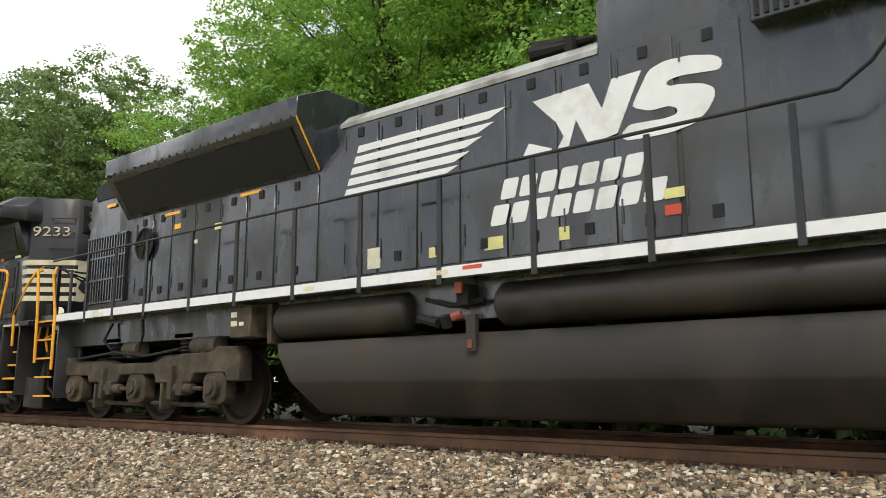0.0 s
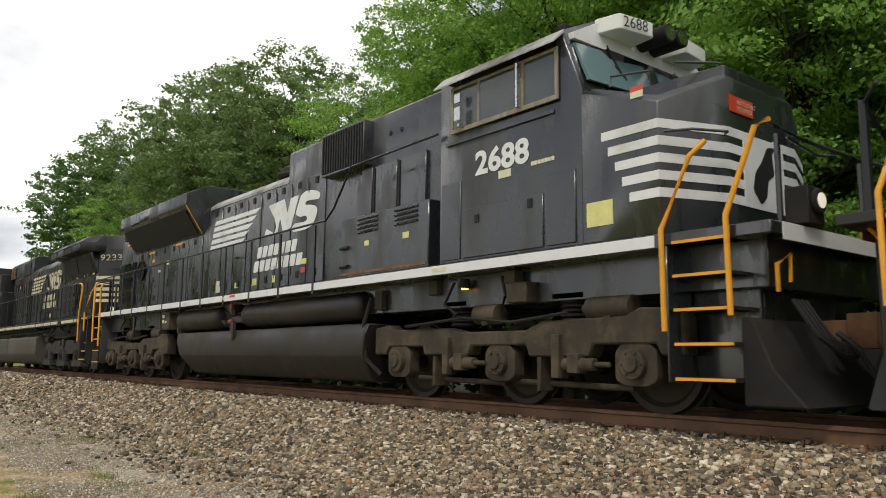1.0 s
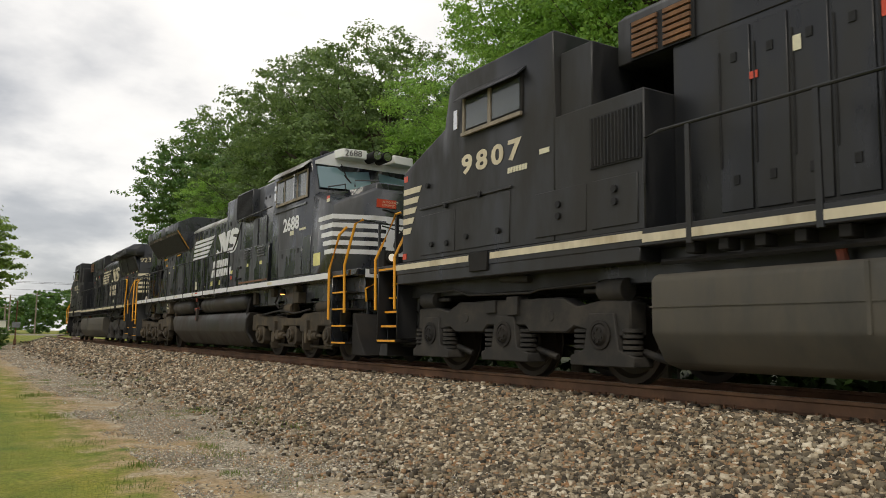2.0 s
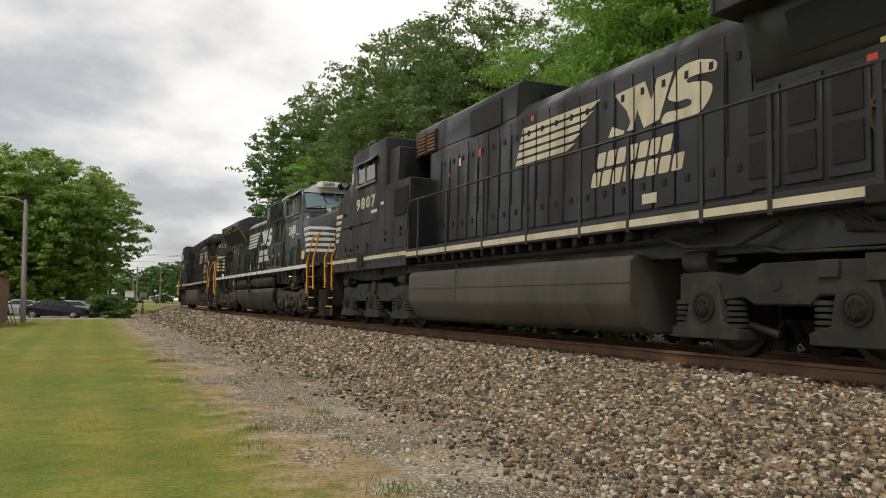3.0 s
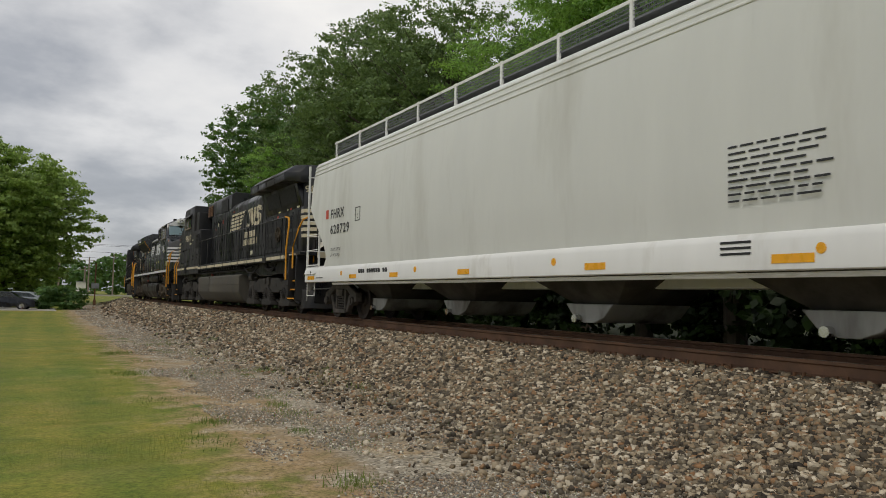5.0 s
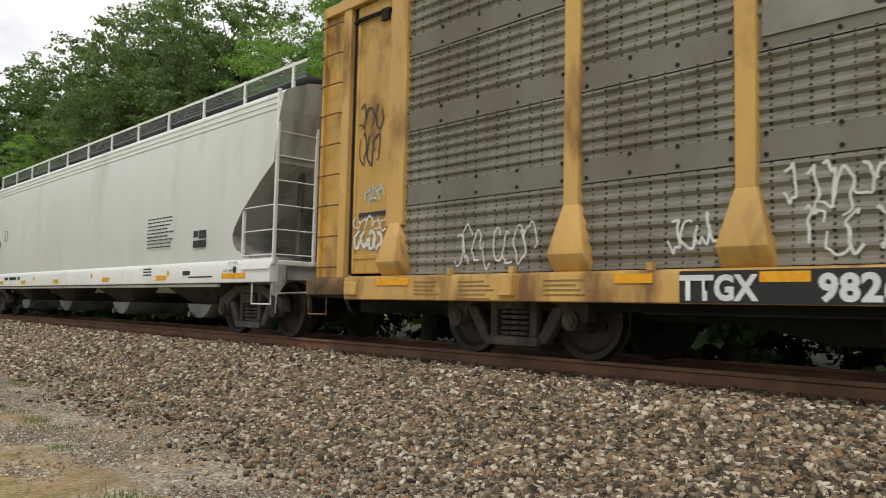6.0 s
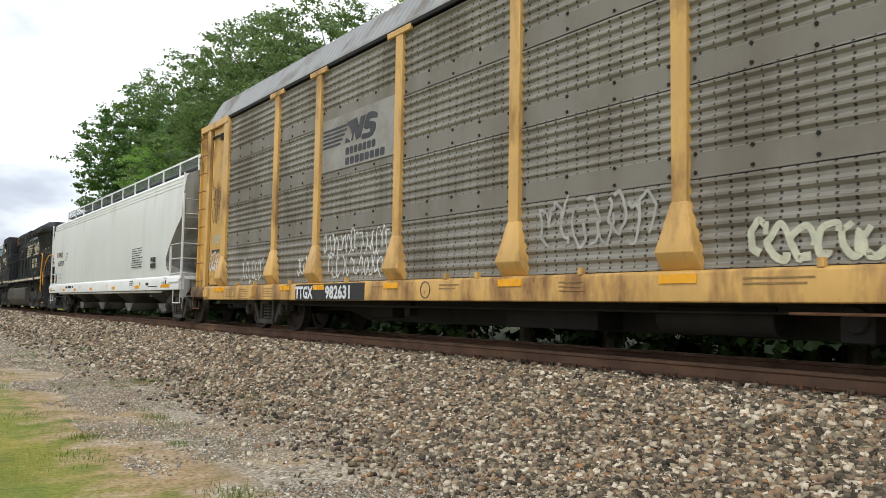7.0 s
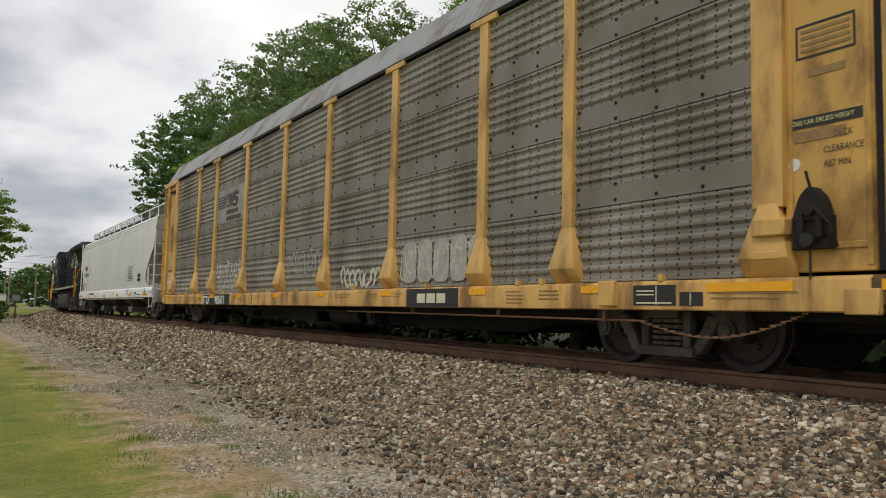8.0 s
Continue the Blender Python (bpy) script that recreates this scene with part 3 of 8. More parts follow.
def build_ballast():
    rng = np.random.default_rng(3)
    bv, bf = pebbles(14, 4)
    zones = [  # x0, x1, y0, y1, number, size
        (4.55, 6.75, 1.0, 8.0, 46000, 0.046), (4.8, 6.75, 8.0, 13.0, 22000, 0.05), (5.0, 6.75, 13.0, 24.0, 24000, 0.06), (5.1, 6.75, 24.0, 45.0, 14000, 0.08), (5.1, 6.75, 45.0, 95.0, 9000, 0.12),
        (6.7, 7.25, 1.0, 14.0, 2600, 0.055), (7.25, 9.6, 1.0, 14.0, 3000, 0.06), (7.25, 9.6, 14.0, 40.0, 2000, 0.08)]
    chips = [(1.9, 5.2, 2.5, 9.0, 70000, 0.019), (2.0, 5.2, 9.0, 16.0, 46000, 0.02), (2.1, 5.3, 16.0, 30.0, 30000, 0.028), (2.4, 5.3, 30.0, 80.0, 16000, 0.045)]
    for zone, stone, label in ((zones, "stone", "loose grey and brown crushed-stone ballast"), (chips, "chips", "thin scatter of pale gravel chips over dirt")):
        lay_stones(rng, bv, bf, zone, stone, label)


def lay_stones(rng, bv, bf, zones, stone, label):
    P, S = [], []
    for x0, x1, y0, y1, n, size in zones:
        xy = np.stack([rng.uniform(x0, x1, n), rng.uniform(y0, y1, n)], 1)
        if 4.5 < x0 < 5.2:
            xy[:, 0] += np.minimum(0, rng.normal(0, 0.65, n)) * (rng.random(n) < 0.38)
        if stone == "chips":
            keep = np.array([noise.noise(Vector((a * 0.9, b * 0.55, 4.0))) for a, b in xy]) + 0.3 * (xy[:, 0] - 2.9) > rng.normal(-0.1, 0.12, n)
            xy = xy[keep]
            n = len(xy)
        xy[:, 0] += [line_x(b) - XC for b in xy[:, 1]]
        s = size * rng.uniform(0.5, 1.4, n)
        z = heights(xy) + s * rng.uniform(0.0, 0.55, n)
        P.append(np.column_stack([xy, z]))
        S.append(s)
    scatter("ballast_gravel" if stone == "stone" else "gravel_chips", bv, bf, np.concatenate(P), np.concatenate(S), M[stone], label, "gravel", 6, 0.75 if stone == "stone" else 0.45)


build_ballast()


def build_grass():
    rng = np.random.default_rng(8)
    blade = np.array([[-0.09, 0, 0], [0.09, 0, 0], [0.02, 0.35, 1.0]])
    blade2 = np.array([[-0.07, 0, 0], [0.07, 0, 0], [-0.05, 0.7, 0.8]])
    f = np.array([[0, 1, 2]])
    P, S = [], []
    for x0, x1, y0, y1, n, size in ((-3.5, 2.2, 4.0, 10, 100000, 0.017), (-7, 2.2, 10, 22, 80000, 0.024), (-14, 2.6, 22, 50, 30000, 0.04)):
        xy = np.stack([rng.uniform(x0, x1, n), rng.uniform(y0, y1, n)], 1)
        patch = np.array([noise.noise(Vector((a * 0.9, b * 0.9, 1.5))) for a, b in xy])
        keep = (xy[:, 0] < 1.45 + patch * 0.8 + 0.02 * np.maximum(0, xy[:, 1] - 10) + rng.normal(0, 0.15, len(xy)))
        xy = xy[keep]
        P.append(np.column_stack([xy, heights(xy)]))
        S.append(size * rng.uniform(0.6, 1.3, len(xy)))
    scatter("lawn_grass", [blade, blade2], [f, f], np.concatenate(P), np.concatenate(S), M["grass"], "short mown yellow-green lawn grass", "grass", 9, 1.0, False)
    P, S = [], []
    for k in range(210):
        c = (rng.uniform(1.6, 5.1), rng.uniform(4.5, 30))
        if noise.noise(Vector((c[0] * 1.1, c[1] * 0.5, 7))) < -0.05:
            continue
        n = int(rng.integers(80, 330))
        xy = np.array(c) + rng.normal(0, rng.uniform(0.06, 0.32), (n, 2)) * (1, 1.5)
        P.append(np.column_stack([xy, heights(xy)]))
        S.append(rng.uniform(0.018, 0.05, n) * (1.8 if k % 9 == 0 else 1.0))
    scatter("weeds", [blade, blade2], [f, f], np.concatenate(P), np.concatenate(S), M["weed"], "low green weeds growing through the gravel", "weeds", 10, 1.0, False)


build_grass()


# ---- trees ----
def leaf_cloud(name, clumps, per, leaf, material, seed, droop=0.3):
    """Folded leaves in sprays over the upper side of each clump; clumps: centre and radius."""
    rng = np.random.default_rng(seed)
    C = np.array([c[:3] for c in clumps])
    Rr = np.array([c[3] for c in clumps])
    n = len(clumps) * per
    k = np.repeat(np.arange(len(clumps)), per)
    sprays = 9
    sd = rng.normal(0, 1, (len(clumps), sprays, 3)) + np.array([0, 0, 0.55])
    sd /= np.linalg.norm(sd, axis=2)[:, :, None]
    sd *= rng.uniform(0.62, 1.05, (len(clumps), sprays, 1))
    pick = sd[k, rng.integers(0, sprays, n)]
    jit = rng.normal(0, 1, (n, 3))
    jit *= (rng.random(n) ** 0.5 * 0.36 / np.linalg.norm(jit, axis=1))[:, None]
    p = C[k] + (pick + jit * np.array([1.15, 1.15, 0.6])) * Rr[k][:, None] * np.array([1, 1, 0.72])
    d = pick / np.linalg.norm(pick, axis=1)[:, None]
    out = d + np.array([0, 0, 0.5])
    out += rng.normal(0, 0.45, (n, 3))
    out /= np.linalg.norm(out, axis=1)[:, None]
    a = np.cross(out, rng.normal(0, 1, (n, 3)))
    a /= np.linalg.norm(a, axis=1)[:, None]
    b = np.cross(out, a)
    s = leaf * rng.uniform(0.6, 1.3, n)
    v = np.stack([p - a * s[:, None] * 0.5, p + b * s[:, None] * 0.42 - out * s[:, None] * 0.1, p + a * s[:, None] * 0.6 - out * s[:, None] * droop, p - b * s[:, None] * 0.42 - out * s[:, None] * 0.1], 1).reshape(-1, 3)
    me = bpy.data.meshes.new(name)
    me.vertices.add(len(v))
    me.vertices.foreach_set("co", v.astype(np.float32).ravel())
    me.loops.add(n * 4)
    me.loops.foreach_set("vertex_index", np.arange(n * 4, dtype=np.int32))
    me.polygons.add(n)
    me.polygons.foreach_set("loop_start", np.arange(0, n * 4, 4, dtype=np.int32))
    me.update(calc_edges=True)
    me.materials.append(material)
    return me


def make_tree(height, spread, base, seed, leaf, per, material, label, clump_r=1.0, n_limb=16, shell=110, ragged=0.35, lobes=5):
    """A tapered trunk, limbs that fork, and leaf clumps along them and over an uneven crown."""
    rng = random.Random(seed)
    trunk = Shape()
    top = Vector((0, rng.uniform(-0.4, 0.4), height * 0.86))
    pts = [Vector((0, 0, -0.3)).lerp(top, i / 6) + Vector((rng.uniform(-0.15, 0.15), rng.uniform(-0.15, 0.15), 0)) * (i > 0) for i in range(7)]
    trunk.tube(pts, height * 0.022, 8, 0.05)
    clumps = []
    bumps = [(Vector((rng.gauss(0, 1), rng.gauss(0, 1), rng.gauss(0.3, 0.8))).normalized(), rng.uniform(0.1, ragged)) for _ in range(lobes)]
    mid_z, half = height * (0.5 + base / 2), height * (0.5 - base / 2)
    for k in range(shell):
        z = 1 - 2 * (k + 0.5) / shell
        a = k * 2.39996 + rng.uniform(-0.2, 0.2)
        ring = (1 - z * z) ** 0.4
        d = Vector((math.cos(a) * ring, math.sin(a) * ring, z))
        grow = 0.78 + sum(h * max(0.0, d.dot(b)) ** 6 for b, h in bumps) + rng.uniform(-0.12, 0.1)
        wide = 1.0 if z > -0.2 else 1.0 + 0.25 * (z + 0.2)
        e = Vector((d.x * spread * grow * wide, d.y * spread * grow * wide, mid_z + d.z * half * min(1.0, grow)))
        clumps.append((*e, clump_r * rng.uniform(0.75, 1.3)))
        if k % 3 == 0:
            clumps.append((e.x * 0.6, e.y * 0.6, mid_z + (e.z - mid_z) * 0.62, clump_r * 1.25))
        if rng.random() < 0.5:
            q = Vector((0, 0, max(height * 0.12, min(height * 0.8, e.z * 0.8 - 0.5))))
            trunk.tube([q, q.lerp(e, 0.5) + Vector((0, 0, -0.2)), e], 0.06, 4, 0.012)
    for k in range(n_limb):
        q = base + (0.97 - base) * (k + rng.random()) / n_limb
        a = k * 2.4 + rng.uniform(-0.4, 0.4)
        p0 = pts[0].lerp(top, min(1, q * 0.98))
        env = math.sin(math.pi * min(1, max(0.0, (q - base * 0.6) / (1.06 - base * 0.6))) ** 0.85) ** 0.7
        ln = spread * env * rng.uniform(0.6, 0.92) + 0.3
        p1 = p0 + Vector((math.cos(a) * ln, math.sin(a) * ln, rng.uniform(0.1, 0.55) * ln * (0.5 + q)))
        p1.z = min(p1.z, height)
        mid = p0.lerp(p1, 0.5) + Vector((0, 0, -0.1 * ln))
        trunk.tube([p0, mid, p1], height * 0.006 + 0.02, 5, 0.015)
        for j in range(4):
            u = 0.4 + 0.6 * (j + rng.random()) / 4
            w = p0.lerp(mid, min(1, u * 2)) if u < 0.5 else mid.lerp(p1, u * 2 - 1)
            e = w + Vector((rng.uniform(-1, 1), rng.uniform(-1, 1), rng.uniform(-0.4, 0.9))) * clump_r
            clumps.append((*e, clump_r * rng.uniform(0.6, 1.2)))
    tree = tagged(new("tree"), label, "tree", "trees along the railway")
    tk = new("trunk", mesh_of("trunk", trunk, M["bark"]))
    tk.parent = tree
    tagged(tk, "brown bark trunk and limbs")
    crown = new("crown", leaf_cloud("crown", clumps, per, leaf, material, seed))
    crown.parent = tree
    return tree


START[0] = 0
oak = make_tree(22, 7.5, 0.12, 1, 0.27, 230, M["leaf_oak"], "tall dark-green broadleaf tree in full leaf", 1.6, 18, 190, 0.28, 7)
maple = make_tree(15, 5.2, 0.17, 2, 0.105, 600, M["leaf_maple"], "bright green maple in full leaf beside the track", 1.2, 18, 130)
maple2 = make_tree(16, 5.0, 0.16, 5, 0.105, 600, M["leaf_maple"], "fresh green broadleaf tree in full leaf beside the track", 1.2, 18, 130)
ash = make_tree(18.5, 4.8, 0.14, 3, 0.17, 230, M["leaf_ash"], "airy grey-green tree with feathery twigs", 1.05, 24, 130, 0.55, 9)
lone = make_tree(14.8, 7.4, 0.06, 4, 0.3, 230, M["leaf_lone"], "broad green shade tree beside the car park", 1.4, 18, 180, 0.4, 8)
BASEZ = -1.0
GROVE = [  # kind, x, y, turn, scale
    (oak, 26.2, 92.0, 0, 1.2), (oak, 27.0, 78.0, 130, 0.98), (ash, 22.0, 60, 0, 1.12), (oak, 28, 60, 70, 0.85),
    (ash, 20.0, 49, 60, 1.05), (ash, 19.0, 42.5, 150, 1.0), (ash, 18.5, 35.0, 250, 0.9), (oak, 27, 46, 220, 0.78), (maple, 17.6, 23.5, 0, 0.8),
    (maple2, 17.2, 19.0, 200, 0.9), (oak, 26, 33, 20, 0.76), (maple, 16.8, 15.0, 90, 1.02), (maple2, 17.5, 8.5, 300, 1.05), (oak, 25, 20, 40, 0.8),
    (maple, 18.0, 2.0, 170, 1.1), (oak, 25, 8, 300, 0.8), (maple2, 17.5, -5, 20, 1.0), (oak, 24, -5, 10, 0.85), (maple2, 20.5, 68, 40, 0.95)]
used = set()
for kind_tree, x, y, turn, sc in GROVE:
    first = kind_tree.name not in used
    used.add(kind_tree.name)
    m4 = pose(x, y, BASEZ, 0, 0, turn)
    if first:
        kind_tree.matrix_basis, kind_tree.scale = m4, (sc, sc, sc)
    else:
        o = copy_thing(kind_tree, m4)
        o.scale = (sc, sc, sc)
lone.matrix_basis = pose(-7.0, 86, BASEZ)
lone.scale = (1.05,) * 3
lone["group"] = "trees by the car park"
for x, y, turn, sc in ((-2.8, 84, 80, 0.88), (-18, 84, 160, 0.9)):
    copy_thing(lone, pose(x, y, BASEZ, 0, 0, turn)).scale = (sc,) * 3


def build_undergrowth():
    rng = np.random.default_rng(11)
    cl = []
    for i in range(620):
        y = rng.uniform(-8, 75)
        x = line_x(y) - XC + rng.uniform(11.3, 14.5)
        cl.append((x, y, -0.95 + rng.uniform(0, 0.4), rng.uniform(0.25, 0.5)))
    tagged(new("undergrowth", leaf_cloud("undergrowth", cl, 190, 0.09, M["leaf_shaded"], 12)), "low green weeds beyond the track, leaf colour darkened as shade", "undergrowth", kind="stuff")
    # back brush, in the same leaf colour with the tree shade painted in
    cl = []
    for i in range(950):
        y = rng.uniform(-14, 90)
        cl.append((line_x(y) - XC + rng.uniform(15.8, 20.5), y, rng.uniform(-0.8, 2.8), rng.uniform(0.8, 1.4)))
    tagged(new("brush", leaf_cloud("brush", cl, 130, 0.27, M["leaf_shaded"], 13)), "dense brush under the trees, leaf colour darkened as shade", "undergrowth", kind="stuff")


build_undergrowth()
CARS, WHEELSETS = [], []


def begin(name, s0, label, category="locomotive"):
    """A car of the train: an empty on the track under its middle."""
    START[0] = s0
    ob = tagged(new(name), label, category, "cars of the train")
    CARS.append((ob, s0))
    return ob


def lathe(shape, axis_pt, profile, n=24):
    """A profile of (x, radius) turned round a line along x."""
    ax, ay, az = axis_pt
    shape.loft([[(ax + x, ay + r * math.cos(2 * math.pi * k / n), az + r * math.sin(2 * math.pi * k / n)) for k in range(n)] for x, r in profile])
    return shape


def wheelset(parent, s, r):
    """Two wheels on an axle, with its own origin so that it rolls."""
    sh = Shape()
    for sx in (-1, 1):
        prof = [(-0.07, 0.09), (-0.075, 0.13), (-0.03, 0.16), (-0.02, r - 0.12), (-0.07, r - 0.07), (-0.07, r), (0.045, r + 0.004), (0.05, r + 0.026), (0.068, r + 0.02), (0.07, r - 0.07), (0.03, r - 0.12), (0.03, 0.16), (0.08, 0.12), (0.08, 0.09)]
        lathe(sh, (sx * 0.753, 0, 0), [(sx * -x if sx > 0 else x, q) for x, q in prof], 28)
    sh.cyl((-1.05, 0, 0), (1.05, 0, 0), 0.085, 12)
    sh.box(-0.82, -0.79, -0.03, 0.03, 0.17, 0.24).box(0.79, 0.82, -0.03, 0.03, 0.17, 0.24)
    ob = new("wheelset", mesh_of("wheelset", sh, M["wheel"], 0, 35))
    ob.parent = parent
    place = (0.0, s - START[0], r)
    ob.matrix_basis = pose(*place)
    WHEELSETS.append((ob, place, r))
    return ob


def spring(shape, x, s, z0, z1, r, turns=5):
    h = (z1 - z0) / turns
    for k in range(turns):
        z = z0 + h * (k + 0.5)
        lathe_z(shape, x, s, [(r * 0.72, z - h * 0.4), (r, z - h * 0.28), (r, z + h * 0.28), (r * 0.72, z + h * 0.4)])


def lathe_z(shape, x, y, profile, n=14):
    shape.loft([[(x + r * math.cos(2 * math.pi * k / n), y + r * math.sin(2 * math.pi * k / n), z) for k in range(n)] for r, z in profile])


def mirror_x(shape, build):
    """Builds on the near and the far side."""
    build(shape, -1)
    build(shape, 1)
    return shape


def frame_plate(shape, poly, w0, w1):
    for sg in (-1, 1):
        shape.prism(poly, "x", sg * w0, sg * w1)
    return shape


def truck_radial(parent, axles, flip=1):
    """Cast three-axle truck with round bearing boxes, dampers and rubber springs on top."""
    c = sum(axles) / 3
    a, b = min(axles) - 0.62, max(axles) + 0.62
    q = lambda *pts: [(c + flip * u, z) for u, z in pts]
    L = (b - a) / 2
    beam = q((-L, 0.62), (-L, 1.02), (-L + 0.35, 1.06), (-L + 0.5, 0.98), (-0.95, 0.98), (-0.7, 0.92), (0.5, 0.92), (0.75, 1.02), (L - 0.75, 1.04), (L - 0.55, 1.12), (L - 0.1, 1.1), (L, 1.0), (L, 0.62), (L - 0.3, 0.62), (L - 0.36, 0.74), (1.55, 0.74), (1.5, 0.6), (0.55, 0.6), (0.5, 0.74), (-0.5, 0.74), (-0.55, 0.62), (-1.5, 0.62), (-1.55, 0.74), (-L + 0.36, 0.74), (-L + 0.3, 0.62))
    tr = part("truck_frame", frame_plate(Shape(), beam, 1.08, 1.3), M["truck"], parent, "dust-brown cast truck frame", 0.02)
    box = Shape()
    for s in axles:
        for sg in (-1, 1):
            box.prism(rounded([(s - 0.27, 0.36), (s - 0.27, 0.66), (s - 0.16, 0.76), (s + 0.16, 0.76), (s + 0.27, 0.66), (s + 0.27, 0.36), (s + 0.15, 0.3), (s - 0.15, 0.3)], 0.05), "x", sg * 1.1, sg * 1.28)
            box.cyl((sg * 1.26, s, 0.53), (sg * 1.36, s, 0.53), 0.16, 18)
            box.cyl((sg * 1.35, s, 0.53), (sg * 1.39, s, 0.53), 0.09, 12)
            for k in range(6):
                an = k * math.pi / 3
                box.cyl((sg * 1.35, s + 0.125 * math.cos(an), 0.53 + 0.125 * math.sin(an)), (sg * 1.375, s + 0.125 * math.cos(an), 0.53 + 0.125 * math.sin(an)), 0.018, 6)
    part("bearing_box", box, M["truck"], tr, "round axle bearing caps", 0.012)
    gear = Shape()
    for k, s in enumerate((c - 0.95 * flip, c + 1.05 * flip)):
        for sg in (-1, 1):
            gear.box(sg * 1.2, sg * 1.38, s - 0.06, s + 0.06, 0.36, 0.86)
            gear.cyl((sg * 1.32, s - 0.1, 0.52), (sg * 1.32, s - 0.55, 0.52), 0.075, 10)
            gear.cyl((sg * 1.32, s - 0.5, 0.52), (sg * 1.32, s - 0.75, 0.52), 0.035, 8)
            gear.box(sg * 1.22, sg * 1.4, s - 0.36, s - 0.2, 0.42, 0.64)
            gear.box(sg * 1.05, sg * 1.3, s + 0.3, s + 0.36, 0.2, 0.6)
            gear.tube([(sg * 1.1, s - 0.9, 0.27), (sg * 1.1, s + 0.9, 0.3)], 0.04, 6)
    part("brake_gear", gear, M["truck"], tr, "brake cylinders and hanger castings", 0.01)
    pads = Shape()
    for s in (c - 0.95 * flip, c + 1.1 * flip):
        for sg in (-1, 1):
            for z in range(5):
                lathe_z(pads, sg * 1.0, s, [(0.19, 1.0 + z * 0.055), (0.215, 1.02 + z * 0.055), (0.19, 1.048 + z * 0.055)])
            pads.box(sg * 0.8, sg * 1.2, s - 0.24, s + 0.24, 1.28, 1.34)
    part("rubber_spring", pads, M["dark"], tr, "stacked rubber spring pads")
    air = Shape()
    for s, ln in ((c - 0.25 * flip, 0.42), (c + 1.75 * flip, 0.6)):
        for sg in (-1, 1):
            air.cyl((sg * 1.2, s - ln / 2, 1.14), (sg * 1.2, s + ln / 2, 1.14), 0.13, 14)
            air.cyl((sg * 1.2, s + ln / 2, 1.14), (sg * 1.2, s + ln / 2 + 0.1, 1.14), 0.05, 8)
            air.box(sg * 1.1, sg * 1.3, s - 0.05, s + 0.05, 1.0, 1.05)
    part("brake_cylinder", air, M["truck"], tr, "dusty air brake cylinder")
    pipe = Shape()
    for sg in (-1, 1):
        pipe.tube([(sg * 1.33, c - flip * 1.9, 1.02), (sg * 1.36, c - flip * 0.6, 1.1), (sg * 1.33, c + flip * 0.3, 1.02), (sg * 1.33, c + flip * 1.2, 1.1)], 0.022, 6)
        pipe.tube([(sg * 1.34, c - flip * (L + 0.05), 1.5), (sg * 1.38, c - flip * (L + 0.2), 1.1), (sg * 1.38, c - flip * (L + 0.1), 0.55), (sg * 1.34, c - flip * (L - 0.25), 0.32)], 0.035, 7)
        pipe.tube([(sg * 1.3, c - 0.1, 1.6), (sg * 1.34, c - 0.2, 1.35), (sg * 1.3, c - 0.05, 1.1)], 0.025, 6)
        pipe.tube([(sg * 1.25, c + 0.9, 1.6), (sg * 1.34, c + 1.0, 1.3), (sg * 1.3, c + 0.8, 1.15)], 0.022, 6)
    part("air_hose", pipe, M["dark"], tr, "black air hoses and sanding pipes")
    for s in axles:
        wheelset(tr, s, 0.53)
    return tr


